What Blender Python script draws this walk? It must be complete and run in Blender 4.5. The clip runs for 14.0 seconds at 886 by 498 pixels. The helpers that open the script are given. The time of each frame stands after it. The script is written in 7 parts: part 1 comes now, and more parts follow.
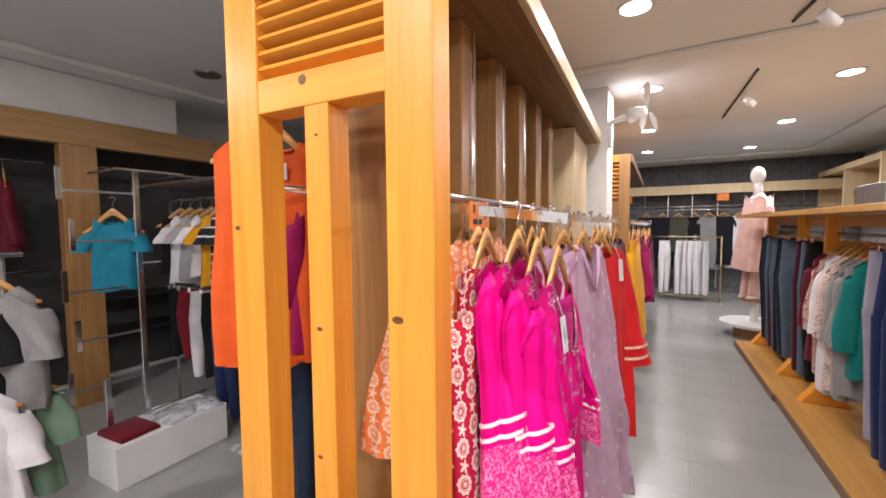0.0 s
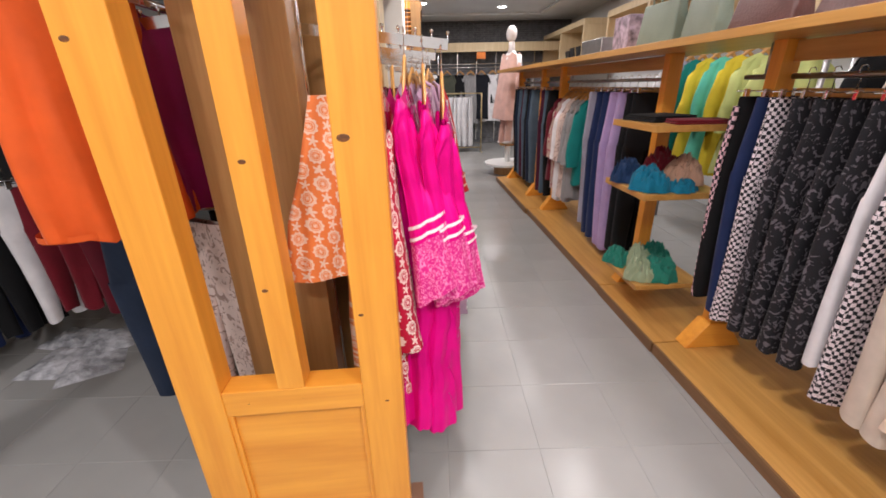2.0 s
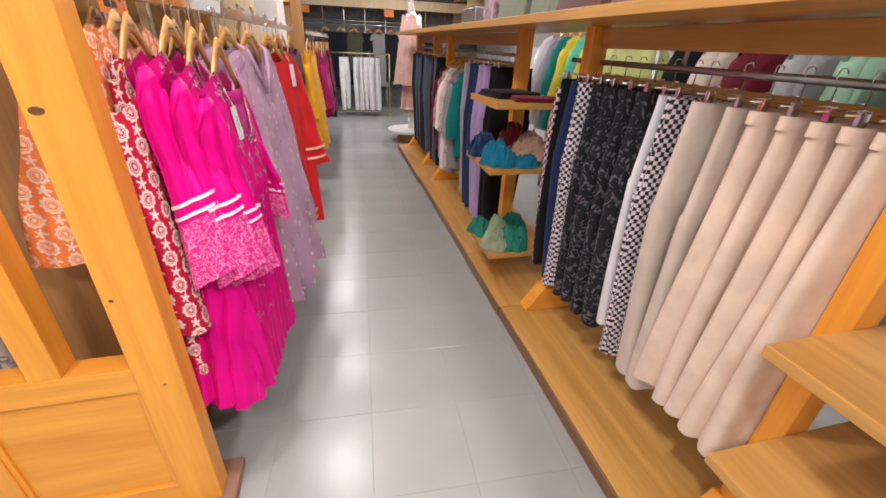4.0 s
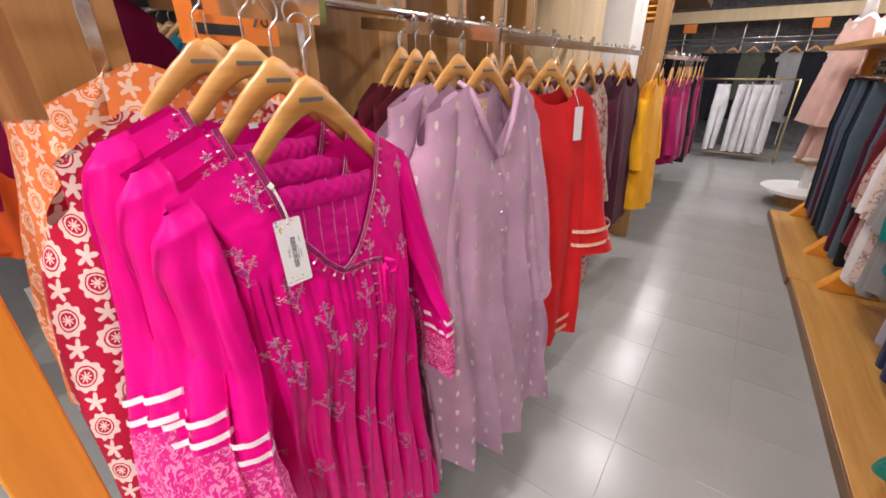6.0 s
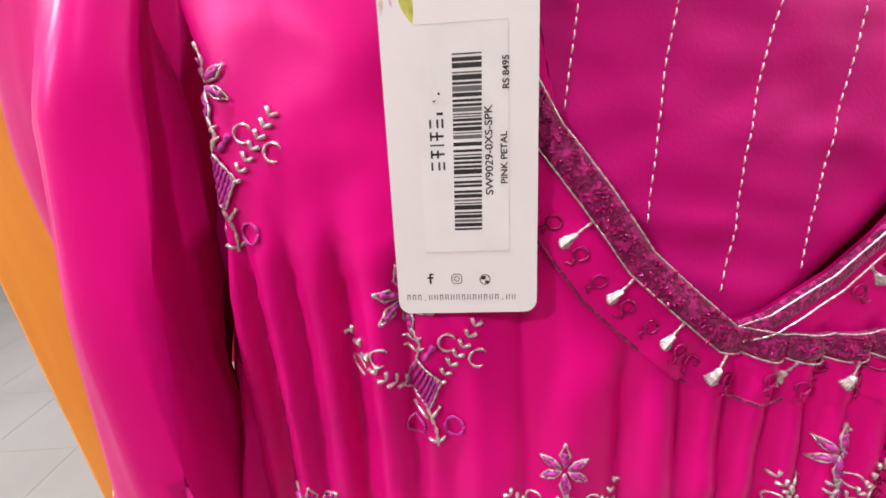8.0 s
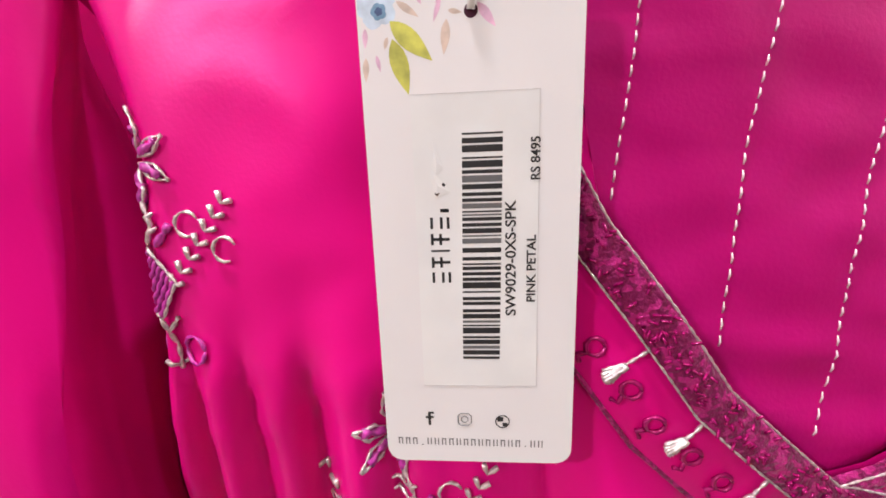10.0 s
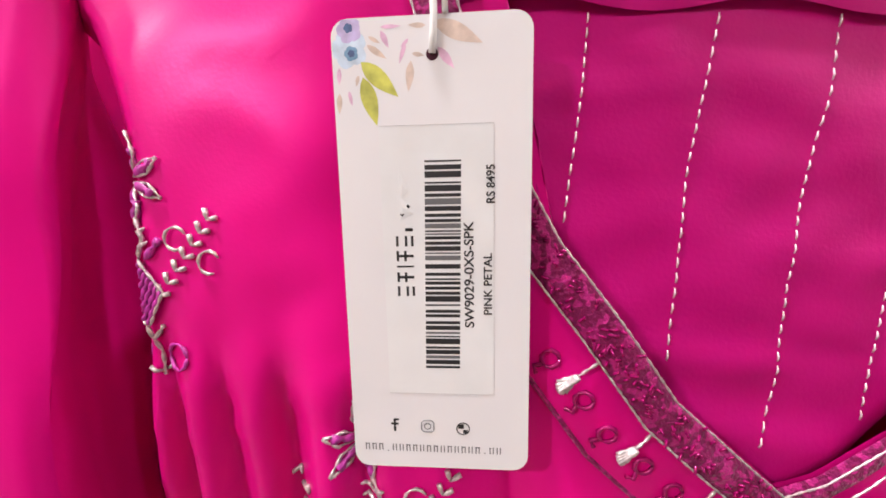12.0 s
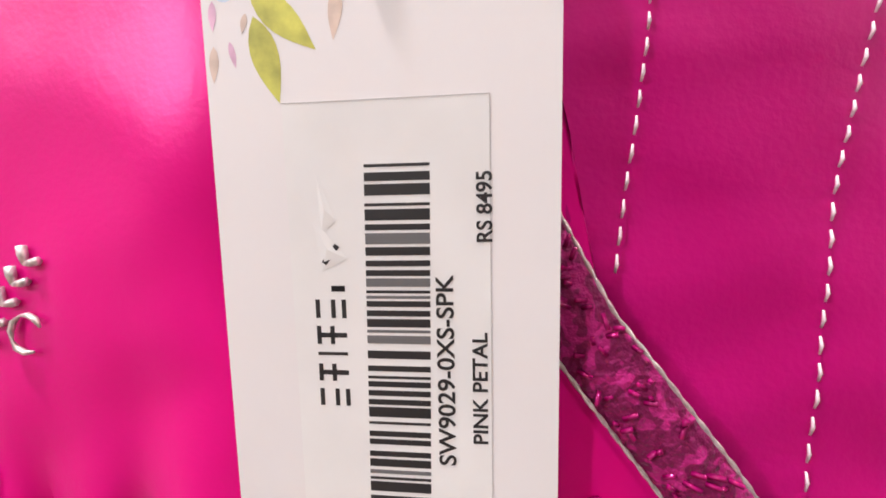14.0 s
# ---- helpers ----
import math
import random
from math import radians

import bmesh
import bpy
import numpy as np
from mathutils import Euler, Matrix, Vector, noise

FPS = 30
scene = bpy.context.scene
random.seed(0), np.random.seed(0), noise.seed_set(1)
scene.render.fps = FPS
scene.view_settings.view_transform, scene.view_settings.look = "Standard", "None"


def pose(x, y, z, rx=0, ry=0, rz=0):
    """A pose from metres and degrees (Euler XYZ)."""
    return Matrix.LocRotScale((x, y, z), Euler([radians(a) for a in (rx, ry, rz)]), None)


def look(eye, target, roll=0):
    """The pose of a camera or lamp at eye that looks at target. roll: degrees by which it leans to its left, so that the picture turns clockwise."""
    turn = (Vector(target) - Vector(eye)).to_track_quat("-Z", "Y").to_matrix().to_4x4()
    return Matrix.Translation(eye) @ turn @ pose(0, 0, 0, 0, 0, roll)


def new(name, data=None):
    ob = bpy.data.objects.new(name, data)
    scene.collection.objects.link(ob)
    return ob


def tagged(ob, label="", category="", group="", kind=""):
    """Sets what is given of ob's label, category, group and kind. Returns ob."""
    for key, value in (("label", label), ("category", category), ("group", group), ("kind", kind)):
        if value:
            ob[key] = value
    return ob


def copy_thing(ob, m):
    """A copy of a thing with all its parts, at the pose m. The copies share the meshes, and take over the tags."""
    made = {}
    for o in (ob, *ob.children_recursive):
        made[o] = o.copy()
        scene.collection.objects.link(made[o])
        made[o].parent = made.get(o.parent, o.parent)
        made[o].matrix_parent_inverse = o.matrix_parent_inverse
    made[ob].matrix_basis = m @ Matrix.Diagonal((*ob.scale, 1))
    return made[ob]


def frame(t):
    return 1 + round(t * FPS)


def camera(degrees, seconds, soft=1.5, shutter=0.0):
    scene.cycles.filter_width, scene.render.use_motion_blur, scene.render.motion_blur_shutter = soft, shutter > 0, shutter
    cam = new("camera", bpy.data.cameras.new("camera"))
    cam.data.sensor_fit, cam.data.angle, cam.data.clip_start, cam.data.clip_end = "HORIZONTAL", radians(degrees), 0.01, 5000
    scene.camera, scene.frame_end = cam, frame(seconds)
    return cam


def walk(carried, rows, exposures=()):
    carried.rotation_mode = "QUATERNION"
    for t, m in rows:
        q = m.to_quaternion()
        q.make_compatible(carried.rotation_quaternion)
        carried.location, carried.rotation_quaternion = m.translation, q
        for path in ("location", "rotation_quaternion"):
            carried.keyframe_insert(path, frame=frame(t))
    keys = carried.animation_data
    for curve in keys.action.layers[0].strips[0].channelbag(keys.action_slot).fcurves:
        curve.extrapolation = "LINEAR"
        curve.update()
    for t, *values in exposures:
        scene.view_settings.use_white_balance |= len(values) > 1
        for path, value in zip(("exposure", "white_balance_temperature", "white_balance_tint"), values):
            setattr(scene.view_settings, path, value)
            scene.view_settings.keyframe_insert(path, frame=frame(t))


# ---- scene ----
cam = camera(96.1, 14.0, soft=1.7)
PATH = [
    (0, (0.113, -0.034, 1.625), (-0.900, 1.686, 1.503), -0.5),
    (0.5, (-0.042, -0.088, 1.553), (-0.872, 1.688, 1.158), 1.4),
    (1, (-0.121, -0.089, 1.532), (-0.604, 1.750, 0.911), 0.3),
    (1.5, (-0.183, -0.122, 1.518), (-0.358, 1.737, 0.802), -1.0),
    (2, (-0.214, -0.278, 1.518), (-0.192, 1.572, 0.757), -1.2),
    (2.5, (-0.226, -0.461, 1.511), (-0.041, 1.354, 0.690), -0.5),
    (3, (-0.156, -0.525, 1.506), (0.188, 1.218, 0.588), 1.6),
    (3.2, (-0.076, -0.534, 1.512), (0.327, 1.182, 0.569), 2.8),
    (5.3, (0.492, 0.374, 1.636), (0.219, 2.175, 0.810), 2.5),
    (5.5, (0.489, 0.470, 1.624), (-0.014, 2.220, 0.795), 1.6),
    (6, (0.348, 0.756, 1.572), (-0.729, 2.219, 0.734), -0.4),
    (6.5, (0.224, 0.946, 1.498), (-1.341, 1.938, 0.744), -3.3),
    (7, (0.148, 1.051, 1.420), (-1.658, 1.578, 0.743), -2.9),
    (7.5, (0.040, 1.063, 1.348), (-1.838, 1.195, 0.674), -3.6),
    (8, (-0.035, 1.048, 1.333), (-1.912, 1.054, 0.645), -3.5),
    (8.5, (-0.047, 1.050, 1.353), (-1.934, 1.033, 0.691), -3.7),
    (8.7, (-0.048, 1.048, 1.360), (-1.928, 1.050, 0.678), -3.5),
    (10.8, (-0.079, 1.053, 1.342), (-1.992, 1.048, 0.759), -2.4),
    (11, (-0.078, 1.057, 1.344), (-1.994, 1.054, 0.770), -2.3),
    (11.5, (-0.071, 1.055, 1.347), (-1.996, 1.056, 0.804), -2.1),
    (12, (-0.063, 1.057, 1.349), (-1.991, 1.055, 0.817), -2.0),
    (12.5, (-0.059, 1.056, 1.348), (-1.984, 1.046, 0.804), -1.8),
    (13, (-0.076, 1.061, 1.347), (-1.993, 0.986, 0.780), -2.2),
    (13.5, (-0.102, 1.062, 1.341), (-2.048, 0.988, 0.883), -2.1),
    (14, (-0.102, 1.064, 1.345), (-2.052, 1.001, 0.907), -2.2),
]
walk(cam, [(t, look(eye, target, roll)) for t, eye, target, roll in PATH], [(0, 0.18), (1.5, 0.05), (3, 0.05), (5.5, 0.25), (6, 0.1), (6.5, 0.1), (7, 0.2), (8, 0.2), (8.5, 0.2), (11, 0.25), (14, 0.25)])

# ---- world and light ----
world = bpy.data.worlds.new("world")
scene.world = world
world.use_nodes = True
world.node_tree.nodes["Background"].inputs["Color"].default_value = (0.75, 0.78, 0.8, 1)
world.node_tree.nodes["Background"].inputs["Strength"].default_value = 0.3

CEIL = 3.0
LAMP_W = 26.0
# (-1.3, -1.6), (-0.9, -0.5) and (-3.2, -1.0) are unseen lamps added as fill
DOWNLIGHTS_AND_FILLS = [(-0.15, -1.3), (-1.3, -1.6), (-0.9, -0.5), (-0.15, 0.75), (-0.15, 2.85), (-0.15, 4.65), (-0.3, 6.7), (-0.42, 8.7),
              (1.4, -1.0), (1.45, 1.1), (1.47, 3.1), (1.45, 5.1), (1.36, 7.1), (1.22, 9.2), (-3.2, -1.0)]


def area_lamp(x, y, z, size, watts, colour=(1.0, 0.955, 0.985)):
    data = bpy.data.lights.new("downlight_and_fill_lamp", "AREA")
    data.shape, data.size, data.energy, data.color = "DISK", size, watts, colour
    lamp = new("downlight_and_fill_lamp", data)
    lamp.matrix_world = pose(x, y, z)
    return lamp


# made-up lamp strengths, tuned to light the kurta from the left
LAMP_BALANCE = {(1.4, -1.0): 2.4, (-0.15, -1.3): 1.2, (-0.15, 0.75): 1.15, (-0.15, 2.85): 0.75, (1.45, 1.1): 0.4, (1.47, 3.1): 0.5, (-1.3, -1.6): 0.6, (-0.9, -0.5): 0.7, (-3.2, -1.0): 1.6}
for x, y in DOWNLIGHTS_AND_FILLS:
    area_lamp(x, y, CEIL - 0.03, 0.17, LAMP_W * LAMP_BALANCE.get((x, y), 1.0))

# ---- materials ----
def mat(name, colour, rough=0.5, metal=0.0, bump=0.0, bump_scale=60.0, vary=0.12, vary_scale=4.0, sheen=0.0, coat=0.0, stretch=None, random_vary=0.0):
    m = bpy.data.materials.new(name)
    m.use_nodes = True
    nt = m.node_tree
    b = nt.nodes["Principled BSDF"]
    b.inputs["Roughness"].default_value = rough
    b.inputs["Metallic"].default_value = metal
    b.inputs["Sheen Weight"].default_value = sheen
    b.inputs["Coat Weight"].default_value = coat
    tc = nt.nodes.new("ShaderNodeTexCoord")
    src = tc.outputs["Object"]
    if stretch:
        mp = nt.nodes.new("ShaderNodeMapping")
        mp.inputs["Scale"].default_value = stretch
        nt.links.new(src, mp.inputs["Vector"])
        src = mp.outputs["Vector"]
    n1 = nt.nodes.new("ShaderNodeTexNoise")
    n1.inputs["Scale"].default_value, n1.inputs["Detail"].default_value = vary_scale, 6
    nt.links.new(src, n1.inputs["Vector"])
    ramp = nt.nodes.new("ShaderNodeMapRange")
    ramp.inputs["From Min"].default_value, ramp.inputs["From Max"].default_value = 0.3, 0.7
    ramp.inputs["To Min"].default_value, ramp.inputs["To Max"].default_value = 1 - vary, 1 + vary
    nt.links.new(n1.outputs["Fac"], ramp.inputs["Value"])
    fac = ramp.outputs["Result"]
    if random_vary:
        oi = nt.nodes.new("ShaderNodeObjectInfo")
        mr = nt.nodes.new("ShaderNodeMapRange")
        mr.inputs["To Min"].default_value, mr.inputs["To Max"].default_value = 1 - random_vary, 1 + random_vary
        nt.links.new(oi.outputs["Random"], mr.inputs["Value"])
        mm = nt.nodes.new("ShaderNodeMath")
        mm.operation = "MULTIPLY"
        nt.links.new(fac, mm.inputs[0])
        nt.links.new(mr.outputs["Result"], mm.inputs[1])
        fac = mm.outputs[0]
    mix = nt.nodes.new("ShaderNodeVectorMath")
    mix.operation = "SCALE"
    mix.inputs[0].default_value = colour[:3]
    nt.links.new(fac, mix.inputs["Scale"])
    nt.links.new(mix.outputs["Vector"], b.inputs["Base Color"])
    if bump:
        n2 = nt.nodes.new("ShaderNodeTexNoise")
        n2.inputs["Scale"].default_value, n2.inputs["Detail"].default_value = bump_scale, 4
        nt.links.new(src, n2.inputs["Vector"])
        bp = nt.nodes.new("ShaderNodeBump")
        bp.inputs["Strength"].default_value, bp.inputs["Distance"].default_value = bump, 0.01
        nt.links.new(n2.outputs["Fac"], bp.inputs["Height"])
        nt.links.new(bp.outputs["Normal"], b.inputs["Normal"])
    return m


def wood(name, light, dark, rough=0.38, scale=1.0, axis="z", coat=0.25, grain=1.0):
    """Varnished wood: long grain along one axis, with slow bands and fine pores."""
    m = bpy.data.materials.new(name)
    m.use_nodes = True
    nt = m.node_tree
    b = nt.nodes["Principled BSDF"]
    b.inputs["Roughness"].default_value, b.inputs["Coat Weight"].default_value = rough, coat
    b.inputs["Coat Roughness"].default_value = 0.25
    tc, mp = nt.nodes.new("ShaderNodeTexCoord"), nt.nodes.new("ShaderNodeMapping")
    s = [14.0 * scale] * 3
    s["xyz".index(axis)] = 0.9 * scale
    mp.inputs["Scale"].default_value = s
    oi = nt.nodes.new("ShaderNodeObjectInfo")
    add = nt.nodes.new("ShaderNodeVectorMath")
    add.operation = "MULTIPLY_ADD"
    add.inputs[1].default_value = (1, 1, 1)
    rv = nt.nodes.new("ShaderNodeVectorMath")
    rv.operation = "SCALE"
    rv.inputs[0].default_value = (7.0, 13.0, 5.0)
    nt.links.new(oi.outputs["Random"], rv.inputs["Scale"])
    nt.links.new(tc.outputs["Object"], add.inputs[0])
    nt.links.new(rv.outputs["Vector"], add.inputs[2])
    nt.links.new(add.outputs["Vector"], mp.inputs["Vector"])
    n1, n2 = nt.nodes.new("ShaderNodeTexNoise"), nt.nodes.new("ShaderNodeTexNoise")
    n1.inputs["Scale"].default_value, n1.inputs["Detail"].default_value, n1.inputs["Distortion"].default_value = 1.0, 5, 0.6
    n2.inputs["Scale"].default_value, n2.inputs["Detail"].default_value = 6.0, 3
    nt.links.new(mp.outputs["Vector"], n1.inputs["Vector"])
    nt.links.new(mp.outputs["Vector"], n2.inputs["Vector"])
    mx = nt.nodes.new("ShaderNodeMath")
    mx.operation = "MULTIPLY_ADD"
    mx.inputs[1].default_value = 0.3 * grain
    nt.links.new(n2.outputs["Fac"], mx.inputs[0])
    nt.links.new(n1.outputs["Fac"], mx.inputs[2])
    cr = nt.nodes.new("ShaderNodeValToRGB")
    cr.color_ramp.elements[0].position, cr.color_ramp.elements[1].position = 0.4, 0.85
    cr.color_ramp.elements[0].color, cr.color_ramp.elements[1].color = (*dark, 1), (*light, 1)
    nt.links.new(mx.outputs[0], cr.inputs["Fac"])
    nt.links.new(cr.outputs["Color"], b.inputs["Base Color"])
    bp = nt.nodes.new("ShaderNodeBump")
    bp.inputs["Strength"].default_value, bp.inputs["Distance"].default_value = 0.08, 0.004
    nt.links.new(n2.outputs["Fac"], bp.inputs["Height"])
    nt.links.new(bp.outputs["Normal"], b.inputs["Normal"])
    return m


def motif_mask(nt, src, pattern, scale):
    """A staggered repeat in the cloth's width and height: scalloped medallions, or small foil spots; scale: the repeat in metres."""
    def op(kind, a, b=None):
        n = nt.nodes.new("ShaderNodeMath")
        n.operation = kind
        for k, v in enumerate((a, b)):
            if isinstance(v, (int, float)):
                n.inputs[k].default_value = v
            elif v is not None:
                nt.links.new(v, n.inputs[k])
        return n.outputs[0]

    wob = nt.nodes.new("ShaderNodeTexNoise")
    wob.inputs["Scale"].default_value, wob.inputs["Detail"].default_value = 1.6 / scale, 3
    nt.links.new(src, wob.inputs["Vector"])
    shift = nt.nodes.new("ShaderNodeVectorMath")
    shift.operation = "MULTIPLY_ADD"
    shift.inputs[1].default_value = (scale * 0.16,) * 3
    nt.links.new(wob.outputs["Color"], shift.inputs[0])
    nt.links.new(src, shift.inputs[2])
    sep = nt.nodes.new("ShaderNodeSeparateXYZ")
    nt.links.new(shift.outputs["Vector"], sep.inputs[0])
    cw, ch = scale, scale * (1.55 if pattern == "medallion" else 1.15)
    u = op("DIVIDE", op("ADD", sep.outputs["Y"], op("MULTIPLY", sep.outputs["X"], 0.9)), cw)
    col = op("FLOOR", u)
    w = op("ADD", op("DIVIDE", sep.outputs["Z"], ch), op("MULTIPLY", op("FLOORED_MODULO", col, 2.0), 0.5))
    dx = op("MULTIPLY", op("SUBTRACT", op("SUBTRACT", u, col), 0.5), cw)
    dz = op("MULTIPLY", op("SUBTRACT", op("FRACT", w), 0.5), ch)
    if pattern == "spots":
        grit = nt.nodes.new("ShaderNodeTexNoise")
        grit.inputs["Scale"].default_value, grit.inputs["Detail"].default_value = 30 / scale, 2
        nt.links.new(src, grit.inputs["Vector"])
        rough_edge = op("ADD", op("MULTIPLY", grit.outputs["Fac"], 2.2), -1.1)
        a, c = op("ADD", op("DIVIDE", dx, scale * 0.1), rough_edge), op("DIVIDE", dz, scale * 0.17)
        return op("LESS_THAN", op("ADD", op("MULTIPLY", a, a), op("MULTIPLY", c, c)), 1.0)

    def polar(x, z):
        return op("DIVIDE", op("SQRT", op("ADD", op("MULTIPLY", x, x), op("MULTIPLY", z, z))), cw * 0.5), op("ARCTAN2", z, x)

    def petals(th, n, base, depth):
        return op("ADD", op("MULTIPLY", op("COSINE", op("MULTIPLY", th, float(n))), depth), base)
    r, th = polar(dx, dz)
    out = op("SUBTRACT", op("LESS_THAN", r, petals(th, 10, 0.88, 0.07)), op("LESS_THAN", r, 0.6))
    out = op("ADD", out, op("SUBTRACT", op("LESS_THAN", r, 0.52), op("LESS_THAN", r, 0.43)))
    out = op("ADD", out, op("LESS_THAN", r, petals(th, 8, 0.22, 0.12)))
    r2, th2 = polar(dx, op("SUBTRACT", ch / 2, op("ABSOLUTE", dz)))
    return op("MAXIMUM", out, op("LESS_THAN", r2, petals(th2, 5, 0.42, 0.2)))


def fabric(name, colour, rough=0.75, sheen=0.25, weave=0.25, pattern=None, second=(1, 1, 1), scale=12.0, share=0.5, tint=None):
    """Woven cloth. pattern: None, 'medallion', 'damask', 'hound', 'speckle', 'stripe' or 'paisley' in a second colour."""
    m = bpy.data.materials.new(name)
    m.use_nodes = True
    nt = m.node_tree
    b = nt.nodes["Principled BSDF"]
    b.inputs["Roughness"].default_value, b.inputs["Sheen Weight"].default_value = rough, sheen * 0.3
    b.inputs["Sheen Roughness"].default_value = 0.4
    b.inputs["Specular IOR Level"].default_value = 0.3
    if tint:
        b.inputs["Specular IOR Level"].default_value = 0.6
        b.inputs["Specular Tint"].default_value = (*tint, 1)
    tc = nt.nodes.new("ShaderNodeTexCoord")
    src = tc.outputs["Object"]
    n1 = nt.nodes.new("ShaderNodeTexNoise")
    n1.inputs["Scale"].default_value, n1.inputs["Detail"].default_value = 9.0, 5
    nt.links.new(src, n1.inputs["Vector"])
    mr = nt.nodes.new("ShaderNodeMapRange")
    mr.inputs["From Min"].default_value, mr.inputs["From Max"].default_value = 0.3, 0.7
    mr.inputs["To Min"].default_value, mr.inputs["To Max"].default_value = 0.88, 1.1
    nt.links.new(n1.outputs["Fac"], mr.inputs["Value"])
    colour_out = None
    if pattern:
        mask = nt.nodes.new("ShaderNodeMapRange")
        mask.interpolation_type = "SMOOTHSTEP"
        if pattern in ("medallion", "spots"):
            nt.links.new(motif_mask(nt, src, pattern, scale), mask.inputs["Value"])
            mask.inputs["From Min"].default_value, mask.inputs["From Max"].default_value = 0.3, 0.7
            if pattern == "spots":
                nt.links.new(mask.outputs["Result"], b.inputs["Metallic"])
        elif pattern == "hound":
            ck = nt.nodes.new("ShaderNodeTexChecker")
            ck.inputs["Scale"].default_value = scale
            n3 = nt.nodes.new("ShaderNodeTexNoise")
            n3.inputs["Scale"].default_value = scale * 1.5
            nt.links.new(src, n3.inputs["Vector"])
            ad = nt.nodes.new("ShaderNodeVectorMath")
            ad.operation = "MULTIPLY_ADD"
            ad.inputs[1].default_value = (0.012, 0.012, 0.012)
            nt.links.new(n3.outputs["Color"], ad.inputs[0])
            nt.links.new(src, ad.inputs[2])
            nt.links.new(ad.outputs["Vector"], ck.inputs["Vector"])
            nt.links.new(ck.outputs["Fac"], mask.inputs["Value"])
        elif pattern == "stripe":
            w = nt.nodes.new("ShaderNodeTexWave")
            w.bands_direction = "Z"
            w.inputs["Scale"].default_value, w.inputs["Distortion"].default_value = scale, 0.6
            nt.links.new(src, w.inputs["Vector"])
            nt.links.new(w.outputs["Fac"], mask.inputs["Value"])
            mask.inputs["From Min"].default_value, mask.inputs["From Max"].default_value = share, share + 0.06
        else:
            n3 = nt.nodes.new("ShaderNodeTexNoise")
            n3.inputs["Scale"].default_value, n3.inputs["Detail"].default_value = scale, {"damask": 2, "speckle": 1, "paisley": 4}[pattern]
            n3.inputs["Distortion"].default_value = {"damask": 1.8, "speckle": 0.0, "paisley": 2.5}[pattern]
            nt.links.new(src, n3.inputs["Vector"])
            nt.links.new(n3.outputs["Fac"], mask.inputs["Value"])
            mask.inputs["From Min"].default_value, mask.inputs["From Max"].default_value = share, share + 0.05
        mix = nt.nodes.new("ShaderNodeMix")
        mix.data_type = "RGBA"
        mix.inputs["A"].default_value, mix.inputs["B"].default_value = (*colour, 1), (*second, 1)
        nt.links.new(mask.outputs["Result"], mix.inputs["Factor"])
        colour_out = mix.outputs["Result"]
    sc = nt.nodes.new("ShaderNodeVectorMath")
    sc.operation = "SCALE"
    sc.inputs[0].default_value = colour
    if colour_out:
        nt.links.new(colour_out, sc.inputs[0])
    nt.links.new(mr.outputs["Result"], sc.inputs["Scale"])
    nt.links.new(sc.outputs["Vector"], b.inputs["Base Color"])
    wv = nt.nodes.new("ShaderNodeTexNoise")
    wv.inputs["Scale"].default_value, wv.inputs["Detail"].default_value = 900.0, 2
    nt.links.new(src, wv.inputs["Vector"])
    cr = nt.nodes.new("ShaderNodeTexNoise")
    cr.inputs["Scale"].default_value, cr.inputs["Detail"].default_value = 38.0, 4
    nt.links.new(src, cr.inputs["Vector"])
    sm = nt.nodes.new("ShaderNodeMath")
    sm.operation = "MULTIPLY_ADD"
    sm.inputs[1].default_value = 0.25
    nt.links.new(wv.outputs["Fac"], sm.inputs[0])
    nt.links.new(cr.outputs["Fac"], sm.inputs[2])
    bp = nt.nodes.new("ShaderNodeBump")
    bp.inputs["Strength"].default_value, bp.inputs["Distance"].default_value = weave, 0.004
    nt.links.new(sm.outputs[0], bp.inputs["Height"])
    nt.links.new(bp.outputs["Normal"], b.inputs["Normal"])
    return m


def glow(name, colour, strength):
    m = bpy.data.materials.new(name)
    m.use_nodes = True
    b = m.node_tree.nodes["Principled BSDF"]
    b.inputs["Base Color"].default_value = (0.8, 0.8, 0.8, 1)
    b.inputs["Emission Color"].default_value, b.inputs["Emission Strength"].default_value = (*colour, 1), strength
    return m


M_PINE = wood("pine_varnished", (0.9, 0.4, 0.05), (0.72, 0.27, 0.026), 0.42, 1.0, "z", 0.12)
M_PINE_Y = wood("pine_varnished_long", (0.62, 0.33, 0.09), (0.42, 0.2, 0.04), 0.42, 1.0, "y")
M_PINE_X = wood("pine_varnished_cross", (0.88, 0.39, 0.05), (0.7, 0.26, 0.026), 0.42, 1.0, "x", 0.12)
M_OAK = wood("oak_laminate", (0.42, 0.22, 0.075), (0.29, 0.14, 0.042), 0.45, 1.6, "z", 0.15)
M_OAK_Y = wood("oak_laminate_long", (0.46, 0.27, 0.1), (0.34, 0.18, 0.06), 0.45, 1.6, "y", 0.15)
M_BEIGE_WOOD = wood("pale_maple_laminate", (0.68, 0.53, 0.32), (0.58, 0.43, 0.24), 0.5, 1.2, "z", 0.1)
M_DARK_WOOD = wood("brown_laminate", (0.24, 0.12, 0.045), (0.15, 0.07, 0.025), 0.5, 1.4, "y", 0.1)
M_HANGER = wood("hanger_beech", (0.62, 0.32, 0.09), (0.45, 0.2, 0.05), 0.35, 3.0, "y", 0.4)
M_PLINTH = mat("plinth_mdf_brown", (0.25, 0.13, 0.08), 0.6, vary=0.2, vary_scale=9)
M_KNOT = mat("pine_knot", (0.16, 0.055, 0.015), 0.5, vary=0.5, vary_scale=60)
M_CHROME = mat("chrome", (0.82, 0.82, 0.82), 0.13, 1.0, vary=0.08, vary_scale=20)
